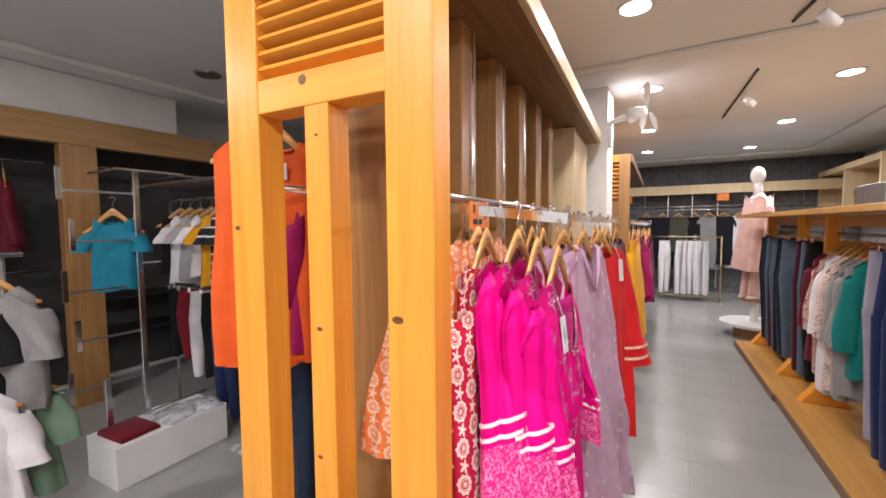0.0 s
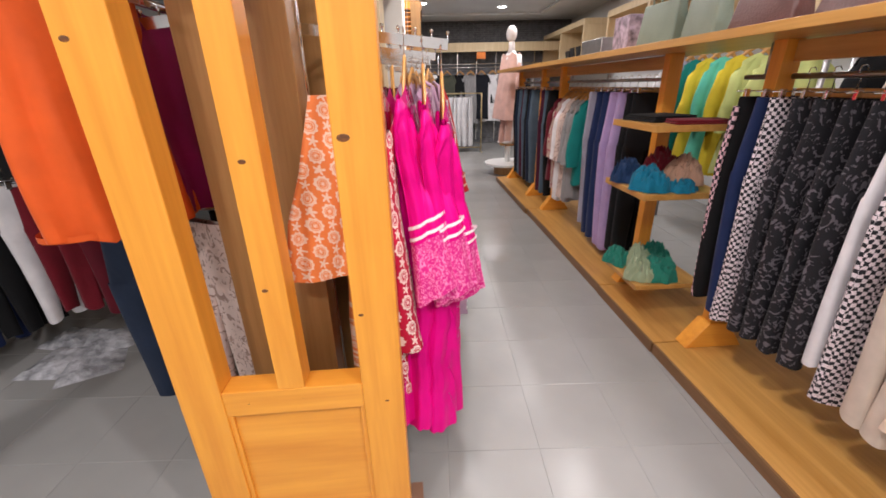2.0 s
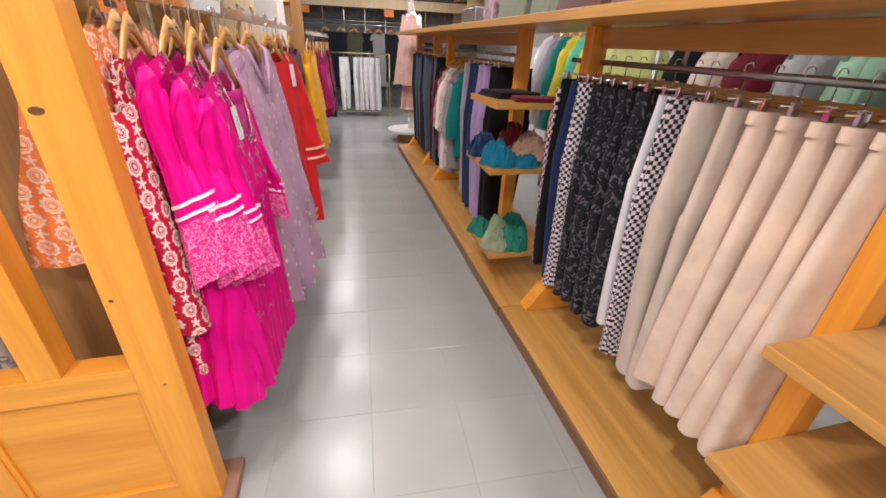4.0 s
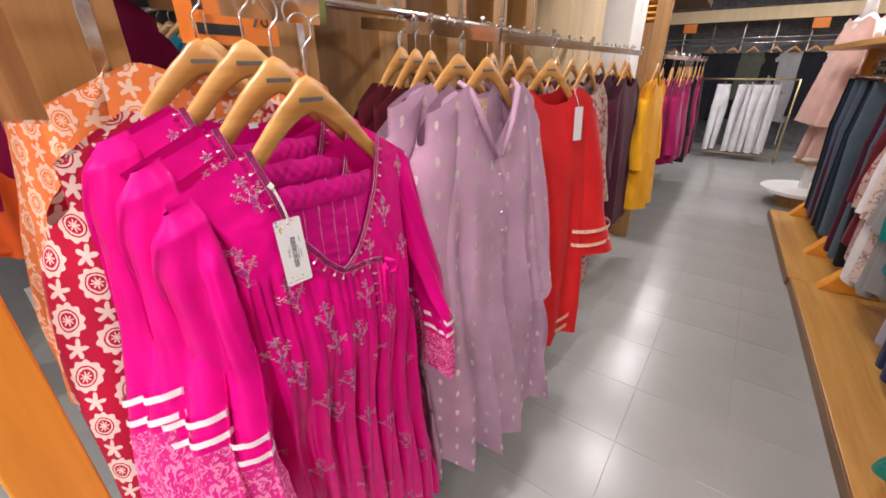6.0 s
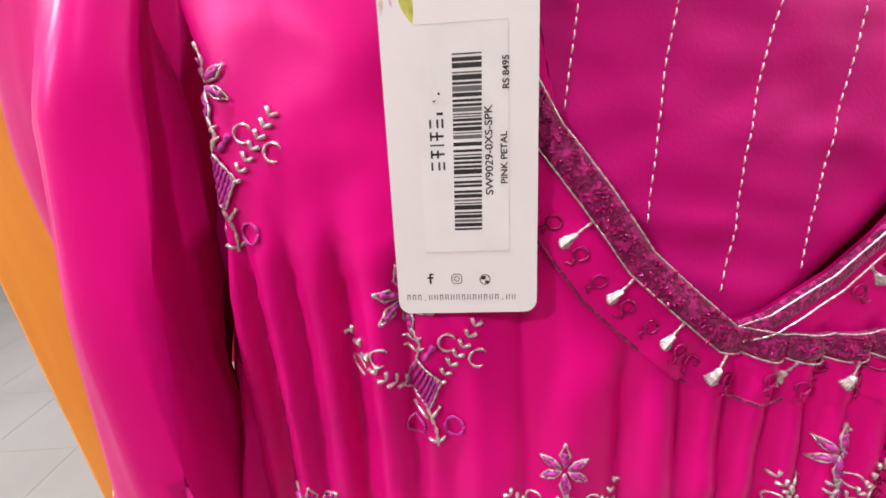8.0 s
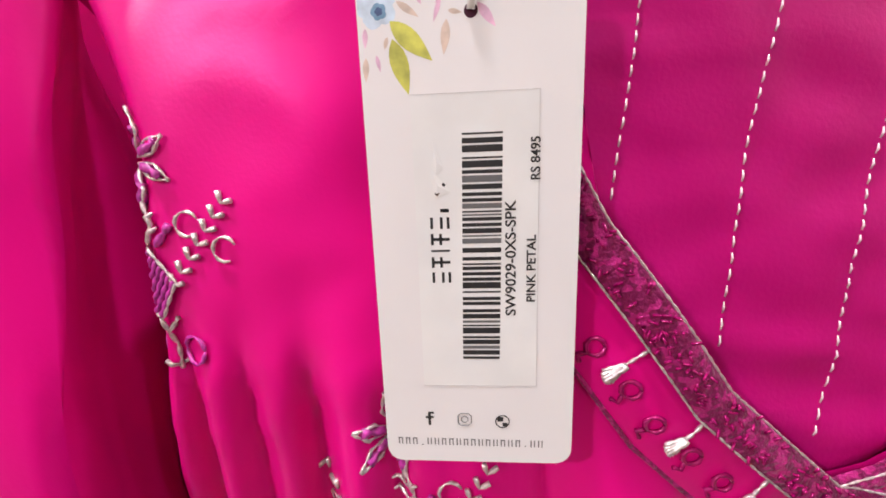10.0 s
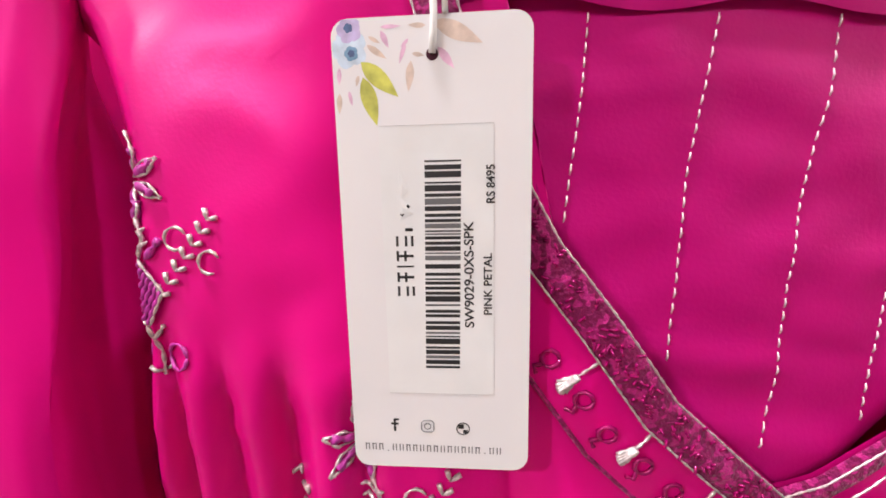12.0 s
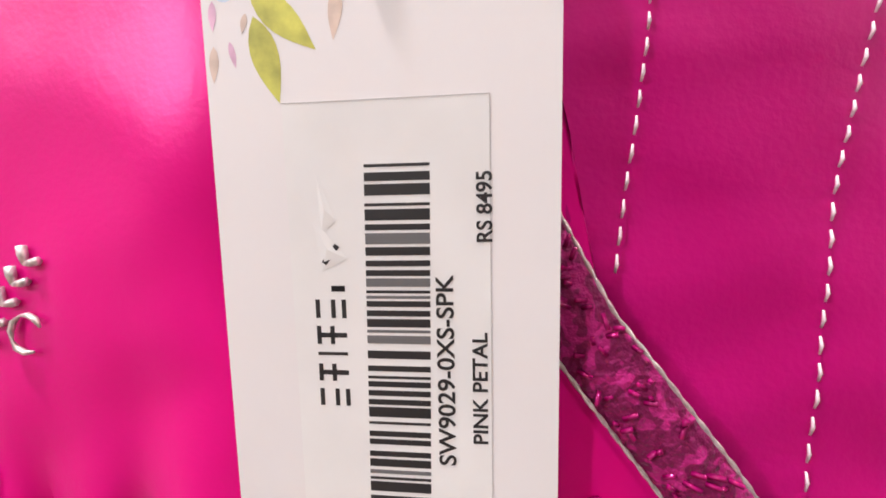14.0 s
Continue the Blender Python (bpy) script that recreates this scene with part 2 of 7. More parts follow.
M_STEEL = mat("dull_steel", (0.45, 0.45, 0.46), 0.35, 1.0, vary=0.15, vary_scale=15)
M_BRASS = mat("gold_rack_metal", (0.75, 0.58, 0.3), 0.3, 1.0)
M_WHITE = mat("white_paint", (0.78, 0.78, 0.76), 0.6, vary=0.05, bump=0.05, bump_scale=30)
M_CEIL = mat("ceiling_paint_grey", (0.8, 0.81, 0.825), 0.8, vary=0.05, vary_scale=0.8, bump=0.06, bump_scale=25)
M_WALL = mat("wall_paint", (0.68, 0.68, 0.67), 0.75, vary=0.06, vary_scale=1.2, bump=0.08, bump_scale=40)
M_WALL_DARK = mat("wall_paint_dim", (0.3, 0.29, 0.28), 0.8, vary=0.1, vary_scale=1.5)
M_GROUT = mat("tile_joint", (0.31, 0.305, 0.29), 0.8)
M_TILE = mat("polished_porcelain", (0.33, 0.325, 0.31), 0.25, vary=0.07, vary_scale=2.5, bump=0.012, bump_scale=7, random_vary=0.02, coat=0.0)
M_BRICK = mat("grey_brick", (0.17, 0.17, 0.18), 0.8, vary=0.3, vary_scale=10, bump=0.3, bump_scale=50, random_vary=0.35)
M_BLACK = mat("black_plastic", (0.02, 0.02, 0.022), 0.45)
M_WHITE_PLASTIC = mat("white_plastic", (0.8, 0.8, 0.78), 0.35)
M_MANNEQUIN = mat("mannequin_gloss", (0.8, 0.76, 0.75), 0.3, vary=0.03)
M_PAPER = mat("tag_card", (0.73, 0.715, 0.73), 0.55, vary=0.025, vary_scale=30)
M_STICKER = mat("tag_sticker", (0.73, 0.735, 0.74), 0.3, vary=0.05, vary_scale=60)
M_INK = mat("black_print", (0.015, 0.015, 0.017), 0.5)
M_INK_GREY = mat("grey_print", (0.12, 0.12, 0.125), 0.5)
M_GLOW = glow("downlight_glow", (1.0, 0.96, 0.9), 14.0)
M_ORANGE_SIGN = mat("orange_sign", (0.75, 0.2, 0.02), 0.5)

# ---- mesh helpers ----
def part(name, bm, material, parent=None, label="", smooth=False, m=None):
    me = bpy.data.meshes.new(name)
    bm.to_mesh(me)
    bm.free()
    for k in (material if isinstance(material, (list, tuple)) else [material]):
        me.materials.append(k)
    if smooth:
        me.polygons.foreach_set("use_smooth", [True] * len(me.polygons))
    ob = new(name, me)
    if parent:
        ob.parent = parent
    if m is not None:
        ob.matrix_basis = m
    if label:
        tagged(ob, label)
    return ob


def add_box(bm, x0, x1, y0, y1, z0, z1, m=None):
    vs = [bm.verts.new((x, y, z)) for z in (z0, z1) for y in (y0, y1) for x in (x0, x1)]
    if m is not None:
        for v in vs:
            v.co = m @ v.co
    for f in ((0, 2, 3, 1), (4, 5, 7, 6), (0, 1, 5, 4), (2, 6, 7, 3), (0, 4, 6, 2), (1, 3, 7, 5)):
        bm.faces.new([vs[i] for i in f])
    return vs


def box(x0, x1, y0, y1, z0, z1, bevel=0.004, seg=2):
    bm = bmesh.new()
    add_box(bm, x0, x1, y0, y1, z0, z1)
    if bevel:
        bmesh.ops.bevel(bm, geom=bm.edges[:], offset=bevel, segments=seg, profile=0.5, affect="EDGES")
    return bm


def add_tube(bm, pts, r, n=8, closed=False, caps=True):
    """A round bar along a line of points; r: a radius or one for each point."""
    pts = [Vector(p) for p in pts]
    rs = r if isinstance(r, (list, tuple)) else [r] * len(pts)
    rings, last = [], None
    for i, p in enumerate(pts):
        a = pts[max(i - 1, 0)] if not closed else pts[i - 1]
        b = pts[min(i + 1, len(pts) - 1)] if not closed else pts[(i + 1) % len(pts)]
        d = (b - a).normalized()
        if last is None:
            u = d.orthogonal().normalized()
        else:
            u = (last - d * last.dot(d))
            u = u.normalized() if u.length > 1e-6 else d.orthogonal().normalized()
        last, w = u, d.cross(u)
        rings.append([bm.verts.new(p + rs[i] * (math.cos(2 * math.pi * k / n) * u + math.sin(2 * math.pi * k / n) * w)) for k in range(n)])
    pairs = list(zip(rings, rings[1:])) + ([(rings[-1], rings[0])] if closed else [])
    for a, b in pairs:
        for k in range(n):
            bm.faces.new((a[k], a[(k + 1) % n], b[(k + 1) % n], b[k]))
    if caps and not closed:
        bm.faces.new(rings[0][::-1])
        bm.faces.new(rings[-1])
    return bm


def tube(pts, r, n=8, closed=False):
    return add_tube(bmesh.new(), pts, r, n, closed)


def lathe(profile, n=24):
    """A turned body from (radius, height) pairs, bottom to top."""
    bm = bmesh.new()
    rings = [[bm.verts.new((r * math.cos(2 * math.pi * k / n), r * math.sin(2 * math.pi * k / n), z)) for k in range(n)] for r, z in profile]
    for a, b in zip(rings, rings[1:]):
        for k in range(n):
            bm.faces.new((a[k], a[(k + 1) % n], b[(k + 1) % n], b[k]))
    bm.faces.new(rings[0][::-1])
    bm.faces.new(rings[-1])
    return bm


def thing(name, label, category, m=None, group=""):
    ob = new(name)
    ob.empty_display_size = 0.1
    if m is not None:
        ob.matrix_basis = m
    return tagged(ob, label, category, group)


def solo(name, bm, material, label, category, m=None, group="", kind="", smooth=False):
    return tagged(part(name, bm, material, None, "", smooth, m), label, category, group, kind)


def structure(name, bm, material, label, category):
    return solo(name, bm, material, label, category, kind="structure")

# ---- the shell of the shop ----
X0, X1, Y0, Y1 = -5.2, 3.3, -3.4, 11.2
structure("ceiling", box(X0, X1, Y0, Y1, CEIL, CEIL + 0.2, 0), M_CEIL, "flat grey painted plaster ceiling with recessed downlights", "ceiling")
structure("wall_north", box(X0 - 0.2, X1 + 0.2, Y1, Y1 + 0.2, 0, CEIL, 0), M_WALL_DARK, "dark end wall behind the winter coats", "wall")
structure("wall_south", box(X0 - 0.2, X1 + 0.2, Y0 - 0.2, Y0, 0, CEIL, 0), M_WALL, "plain painted wall behind the camera", "wall")
structure("wall_east", box(X1, X1 + 0.2, Y0, Y1, 0, CEIL, 0), M_WALL, "white painted side wall above the shelving", "wall")
structure("wall_west", box(X0 - 0.2, X0, Y0, Y1, 0, CEIL, 0), M_WALL, "white painted wall above the children's racks", "wall")


def moulding(name, x0, x1, y0, y1):
    structure(name, box(x0, x1, y0, y1, CEIL - 0.05, CEIL - 0.001, 0.012), M_WHITE, "white plaster moulding strip across the ceiling", "moulding")


moulding("trim_ceiling_1", -0.75, 3.29, 3.72, 3.8)
moulding("trim_ceiling_2", -5.1, 2.2, 9.9, 9.98)
moulding("trim_ceiling_3", 2.2, 2.28, 3.8, 9.98)
moulding("trim_ceiling_4", -4.22, -4.14, -3.3, 2.62)
moulding("trim_ceiling_5", -4.14, -2.2, 2.54, 2.62)
structure("bulkhead", box(X0, -4.6, -3.4, 2.3, 2.62, CEIL - 0.002, 0.01), M_WHITE, "white plastered bulkhead under the ceiling", "bulkhead")
structure("pillar_1", box(-0.95, -0.52, 4.35, 4.75, 0, CEIL - 0.001, 0.006), M_WHITE, "white painted square pillar", "pillar")

# downlights
def downlight():
    ob = thing("ceiling_downlight", "round recessed white LED downlight, switched on", "downlight", pose(*DOWNLIGHTS_AND_FILLS[0], CEIL), "downlights")
    part("trim_ring", lathe([(0.098, -0.012), (0.11, -0.008), (0.112, -0.001), (0.09, -0.001)], 28), M_WHITE_PLASTIC, ob, "white trim ring", True)
    part("diffuser", lathe([(0.002, -0.0135), (0.09, -0.0135), (0.09, -0.003)], 28), M_GLOW, ob, "glowing round diffuser")
    return ob


first_light = downlight()
# fixtures also for two added fills; the last fill has no fixture
for dx, dy in DOWNLIGHTS_AND_FILLS[1:-1]:
    copy_thing(first_light, pose(dx, dy, CEIL))
off = solo("ceiling_downlight", lathe([(0.1, -0.014), (0.11, -0.001)], 28), M_STEEL, "round recessed ceiling downlight, switched off", "downlight", pose(-3.57, 2.07, CEIL))


def track_light(x0, y0, x1, y1, hx, hy):
    ob = thing("track_light", "white track spotlight on a thin dark ceiling rail", "spotlight", group="track lights")
    part("rail", tube([(x0, y0, CEIL - 0.012), (x1, y1, CEIL - 0.012)], 0.012, 6), M_BLACK, ob, "dark rail")
    part("head", add_tube(bmesh.new(), [(hx, hy, CEIL - 0.09), (hx + 0.08, hy + 0.06, CEIL - 0.16)], [0.035, 0.042], 14), M_WHITE_PLASTIC, ob, "white lamp head", True)
    part("stem", tube([(hx + 0.03, hy + 0.02, CEIL - 0.01), (hx + 0.03, hy + 0.02, CEIL - 0.1)], 0.008, 6), M_WHITE_PLASTIC, ob)


track_light(0.70, 4.55, 0.59, 6.4, 0.68, 5.2)
track_light(0.76, 3.6, 0.95, 2.6, 0.85, 3.35)

# ---- floor ----
TILE = 0.41
floor = structure("floor", box(X0, X1, Y0, Y1, -0.2, -0.0018, 0), M_GROUT, "polished grey porcelain tile floor with thin dark joints", "floor")


def tile_mesh():
    g = 0.0009
    bm = box(g, TILE - g, g, TILE - g, -0.008, 0, 0.0012, 1)
    me = bpy.data.meshes.new("floor_tile")
    bm.to_mesh(me)
    bm.free()
    me.materials.append(M_TILE)
    return me


TILE_ME = tile_mesh()
rest_v, rest_f = [], []
for i in range(-13, 8):
    for j in range(-10, 27):
        tx, ty = 0.215 + i * TILE, 0.615 + j * TILE
        if tx + TILE > X1 or tx < X0 - 0.4 or ty < Y0 - 0.4 or ty + TILE > Y1 + 0.3:
            continue
        if -3.0 < tx < 1.0 and -0.8 < ty < 7.8:
            t_ob = new("floor_tile", TILE_ME)
            t_ob.parent = floor
            t_ob.location = (tx, ty, 0)
        else:
            k, g = len(rest_v), 0.0012
            rest_v += [(tx + a, ty + b, c) for c in (-0.008, 0) for a, b in ((g, g), (TILE - g, g), (TILE - g, TILE - g), (g, TILE - g))]
            rest_f += [(k + 4, k + 5, k + 6, k + 7), (k, k + 1, k + 5, k + 4), (k + 1, k + 2, k + 6, k + 5), (k + 2, k + 3, k + 7, k + 6), (k + 3, k, k + 4, k + 7)]
far_me = bpy.data.meshes.new("floor_tiles_far")
far_me.from_pydata(rest_v, [], rest_f)
far_me.materials.append(M_TILE)
far_tiles = tagged(new("floor_tiles_far", far_me), kind="stuff")
far_tiles.parent = floor

# ---- the rack: its frame of reference (turned 3.85 degrees) ----
RACK = pose(-0.335, 0.689, 0, 0, 0, 3.85)


def rk(x, y, z=0, rz=0):
    return RACK @ pose(x, y, z, 0, 0, rz)


def end_panel():
    """The end frame of the rack: three uprights, rails, louvres and a lower panel."""
    ob = thing("rack_end_panel", "varnished pine end frame with louvres, two openings and a panel", "display rack", RACK)
    W, D = 0.655, 0.085
    xl, xr, xm0, xm1 = -W, 0.0, -0.368, -0.29
    part("post", box(xl, xl + 0.123, 0, D, 0.045, 2.5, 0.004), M_PINE, ob)
    part("post", box(xr - 0.122, xr, 0, D, 0.045, 2.5, 0.004), M_PINE, ob)
    part("mullion", box(xm0, xm1, 0.004, D - 0.004, 0.69, 1.925, 0.003), M_PINE, ob)
    a, b = xl + 0.1225, xr - 0.1215
    part("rail", box(a, b, 0.003, D - 0.003, 1.925, 2.012, 0.003), M_PINE_X, ob)
    part("rail", box(a, b, 0.003, D - 0.003, 0.6, 0.69, 0.003), M_PINE_X, ob)
    part("rail", box(a, b, 0.003, D - 0.003, 0.046, 0.152, 0.003), M_PINE_X, ob)
    part("rail", box(a, b, 0.003, D - 0.003, 2.42, 2.5, 0.003), M_PINE_X, ob)
    part("lower_panel", box(a, b, 0.018, 0.04, 0.152, 0.6, 0.0), M_PINE_X, ob, "flat recessed pine panel")
    part("panel_bead", box(b - 0.014, b, 0.008, 0.018, 0.153, 0.599, 0.002), M_PINE, ob)
    part("panel_bead", box(a, a + 0.014, 0.008, 0.018, 0.153, 0.599, 0.002), M_PINE, ob)
    for k in range(10):
        z = 2.03 + k * 0.04
        bm = bmesh.new()
        add_box(bm, a, b, -0.035, 0.035, -0.007, 0.007, pose(0, 0.042, z, -28))
        part("louvre", bm, M_PINE_X, ob)
    part("plinth", box(xl - 0.045, xr + 0.045, -0.045, 0.16, 0, 0.044, 0.003), M_PLINTH, ob, "worn brown board underfoot")
    for kx, kz, s in ((-0.095, 1.409, 1.3), (-0.335, 1.361, 0.8), (-0.63, 1.62, 0.9), (-0.345, 1.02, 0.7), (-0.10, 0.93, 0.6), (-0.05, 0.62, 0.5), (-0.6, 1.12, 1.1), (-0.33, 1.85, 0.5), (-0.46, 0.645, 0.9), (-0.3, 0.65, 0.4), (-0.56, 0.43, 0.4), (-0.55, 0.36, 0.4)):
        part("knot", lathe([(0.0105 * s, 0), (0.0085 * s, 0.0008), (0.003 * s, 0.0012)], 10), M_KNOT, ob, "", False,
             Matrix.Translation((kx, 0.0003 if not -0.62 < kx < -0.12 else 0.0042, kz)) @ pose(0, 0, 0, 90) @ Matrix.Diagonal((1.25, 0.75, 1, 1)))
    part("screw_hole", lathe([(0.013, 0), (0.013, 0.001)], 12), M_DARK_WOOD, ob, "", False, pose(-0.37, 0.0033, 1.99, 90))
    return ob


end_panel()


def rack_column(x, y, z1=2.42, material=None, w=0.15, x0=-0.3):
    ob = thing("rack_column", "oak laminate box column with a chrome slotted strip", "rack column", rk(x, y), "columns of the rack")
    part("board", box(x0, 0, -w / 2, w / 2, 0.045, z1, 0.003), material or M_OAK, ob)
    part("slotted_strip", box(0.0005, 0.006, 0.012, 0.036, 0.3, z1 - 0.01, 0.001), M_CHROME, ob, "chrome slotted strip")
    part("slotted_strip", box(x0 - 0.006, x0 - 0.0005, 0.012, 0.036, 0.3, z1 - 0.01, 0.001), M_CHROME, ob, "chrome slotted strip")
    return ob


COL_V = [0.33, 0.78, 1.19, 1.6, 2.0, 2.4]
first_col = rack_column(-0.245, COL_V[0])
for v in COL_V[1:]:
    copy_thing(first_col, rk(-0.245, v))
solo("rack_side_board", box(-0.62, -0.12, 2.72, 3.55, 0.0, 2.42, 0.004), M_BEIGE_WOOD, "pale maple board closing the rack's far end", "rack board", RACK)
solo("wooden_plinth", box(-0.62, -0.16, 0.09, 2.72, 0.0, 0.045, 0.003), M_DARK_WOOD, "low dark plinth under the rack columns", "plinth", RACK)


def canopy(y0, y1):
    ob = thing("rack_canopy", "oak rack canopy with a pale edge strip", "canopy", RACK)
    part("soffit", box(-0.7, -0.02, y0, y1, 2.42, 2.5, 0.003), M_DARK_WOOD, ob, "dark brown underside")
    part("fascia", box(-0.0195, 0.012, y0, y1, 2.42, 2.52, 0.004), M_BEIGE_WOOD, ob, "pale wooden edge strip")
    return ob


canopy(0.086, 3.55)
solo("rack_crossbar", tube([(-0.12, 0.09, 1.708), (-0.12, 2.72, 1.708)], 0.0125, 12), M_CHROME, "long chrome crossbar along the rack's front", "rail", RACK, smooth=True)
solo("rack_crossbar", tube([(-0.67, 0.09, 1.75), (-0.67, 2.72, 1.75)], 0.0125, 12), M_CHROME, "long chrome crossbar along the rack's rear side", "rail", RACK, smooth=True)


def face_out_arm(m, length=0.34, drop=0.05, knobs=8):
    ob = thing("face_out_arm", "sloping chrome display arm with hook knobs", "display arm", m, "display arms")
    pts = [(-0.12, 0, 0.0), (length, 0, -drop)]
    bm = bmesh.new()
    a = math.atan2(-drop, length + 0.12)
    L = math.hypot(length + 0.12, drop)
    add_box(bm, 0, L, -0.006, 0.006, -0.016, 0.016, Matrix.Translation((-0.12, 0, 0)) @ Matrix.Rotation(-a, 4, "Y"))
    part("bar", bm, M_CHROME, ob)
    for k in range(knobs):
        f = 0.2 + 0.8 * k / (knobs - 1)
        x, z = -0.12 + f * (length + 0.12), -drop * f + 0.016
        part("knob", lathe([(0.003, 0), (0.003, 0.012), (0.0065, 0.014), (0.0065, 0.021), (0.003, 0.024)], 8), M_CHROME, ob, "", True, pose(x, 0, z))
    return ob


ARMS = [0.475, 1.06, 1.47, 2.0, 3.0, 3.4]
first_arm = face_out_arm(rk(-0.14, ARMS[0], 1.69))
for v in ARMS[1:]:
    copy_thing(first_arm, rk(-0.14, v, 1.69))
for v in (0.42, 1.0, 1.6):
    copy_thing(first_arm, rk(-0.62, v, 1.72, 180))

# ---- garments ----
def smooth01(t):
    t = min(max(t, 0.0), 1.0)
    return t * t * (3 - 2 * t)


def loft(bm, rows):
    vs = [[bm.verts.new(p) for p in r] for r in rows]
    n = len(vs[0])
    for a, b in zip(vs, vs[1:]):
        for k in range(n):
            bm.faces.new((a[k], a[(k + 1) % n], b[(k + 1) % n], b[k]))
    return vs


def body_bm(half, chest, hem, length, depth, neck, back=0.03, slope=0.06, neck_half=0.11, folds=5, amp=0.012, seed=0, n=56, rows=40, flare=0.3, v_shape=True):
    """A hanging shirt body: open at neck and hem, front towards +x, its neck points at z = 0."""
    rng = random.Random(seed)
    ph = [rng.uniform(0, 6.28) for _ in range(6)]
    out = []
    for j in range(rows):
        v = j / (rows - 1)
        row = []
        for k in range(n):
            th = 2 * math.pi * k / n
            c, s = math.cos(th), math.sin(th)
            a = half + (chest - half) * smooth01(v / 0.2) + (hem - chest) * smooth01((v - flare) / (1 - flare))
            y = a * math.copysign(abs(c) ** 0.72, c)
            b = depth * (0.7 + 0.3 * smooth01(v / 0.2)) * (1 + 0.9 * v)
            x = b * math.copysign(abs(s) ** 0.8, s)
            t = abs(y) / half
            if abs(y) > neck_half:
                top = -slope * (abs(y) - neck_half) / (half - neck_half)
            else:
                q = abs(y) / neck_half
                top = -(neck * (1 - q ** (1.15 if v_shape else 3)) if s > 0 else back * (1 - q ** 2.5))
            z = top * (1 - v) + (-length - 0.012 * math.sin(3 * th + ph[0])) * v
            f = amp * smooth01((v - 0.12) / 0.5) * (0.5 + v)
            w = 1.6 * (2 * abs(math.sin(folds * y / half * 1.1 + ph[1] + 0.6 * v)) ** 0.8 - 1) + 0.5 * math.sin(folds * y / half * 4.1 + ph[2] - v)
            x += f * w * (1 if s > 0 else 0.6) * (abs(s) ** 0.5)
            y += 0.6 * f * math.sin(5 * v + ph[3]) + 0.4 * f * math.sin(7 * s + ph[4])
            row.append((x, y, z))
        out.append(row)
    bm = bmesh.new()
    loft(bm, out)
    return bm


def sleeve_bm(side, half, length, r0=0.075, r1=0.065, out=0.06, forward=0.0, slope=0.06, seed=0, n=20, rows=22, bend=0.04):
    rng = random.Random(seed + 7)
    p1, p2 = rng.uniform(0, 6), rng.uniform(0, 6)
    data = []
    for j in range(rows):
        v = j / (rows - 1)
        cy = side * (half - 0.035 + out * math.sin(v * 1.5) + 0.02 * v)
        cz = -slope - 0.045 - length * v + 0.03 * (1 - v)
        cx = forward * v + bend * v * v
        r = r0 + (r1 - r0) * v
        flat = 0.55 + 0.2 * v
        tilt = (1 - smooth01(v / 0.18)) * 0.06
        row = []
        for k in range(n):
            th = 2 * math.pi * k / n
            f = 1 + 0.16 * v * math.sin(3 * th + p1 + 4 * v) + 0.1 * math.sin(2 * th + 9 * v + p2)
            y, x = r * f * math.cos(th), r * flat * f * math.sin(th)
            row.append((cx + x, cy + y, cz + tilt * -side * math.cos(th)))
        data.append(row)
    bm = bmesh.new()
    loft(bm, data)
    return bm


def bands_bm(side, half, length, at, width, r, out=0.06, forward=0.0, slope=0.06, bend=0.04, n=24):
    """A narrow ribbon round a sleeve, at a share of its length."""
    bm = bmesh.new()
    rows = []
    for dv in (0, 1):
        v = at + dv * width / length
        cy = side * (half - 0.035 + out * math.sin(v * 1.5) + 0.02 * v)
        cz = -slope - 0.045 - length * v + 0.03 * (1 - v)
        cx = forward * v + bend * v * v
        rows.append([(cx + r * 0.78 * math.sin(2 * math.pi * k / n), cy + r * 1.12 * math.cos(2 * math.pi * k / n), cz) for k in range(n)])
    loft(bm, rows)
    return bm


def shirt(label, material, m, half=0.2, chest=0.21, hem=0.26, length=1.0, depth=0.035, neck=0.16, sleeve=0.5, seed=0, category="shirt", folds=5, amp=0.012, sleeve_mat=None, group="", name="hanging_shirt", sleeve_r=(0.07, 0.06), out=0.05, hem_mat=None, flare=0.3, n=48, rows=30, v_shape=True, bend=0.04):
    ob = thing(name, label, category, m, group)
    part("body", body_bm(half, chest, hem, length, depth, neck, seed=seed, folds=folds, amp=amp, flare=flare, n=n, rows=rows, v_shape=v_shape), material, ob, "", True)
    if sleeve:
        for side in (-1, 1):
            part("sleeve", sleeve_bm(side, half, sleeve, sleeve_r[0], sleeve_r[1], seed=seed + side, out=out, bend=bend), sleeve_mat or material, ob, "", True)
    if hem_mat:
        for z in (0.035, 0.085):
            part("hem_band", bands_hem(hem, length, depth, z), hem_mat, ob, "cream striped hem band", True)
        for side in (-1, 1):
            for at in (0.8, 0.9):
                part("sleeve_band", bands_bm(side, half, sleeve, at, 0.014, sleeve_r[1] * 1.02, out, bend=bend), hem_mat, ob, "cream striped sleeve band", True)
    return ob


def bands_hem(hem, length, depth, z=0.03, n=48):
    bm = bmesh.new()
    loft(bm, [[(depth * 2.1 * math.sin(2 * math.pi * k / n), (hem + 0.004) * math.copysign(abs(math.cos(2 * math.pi * k / n)) ** 0.72, math.cos(2 * math.pi * k / n)), -length + dz) for k in range(n)] for dz in (z + 0.018, z)])
    return bm


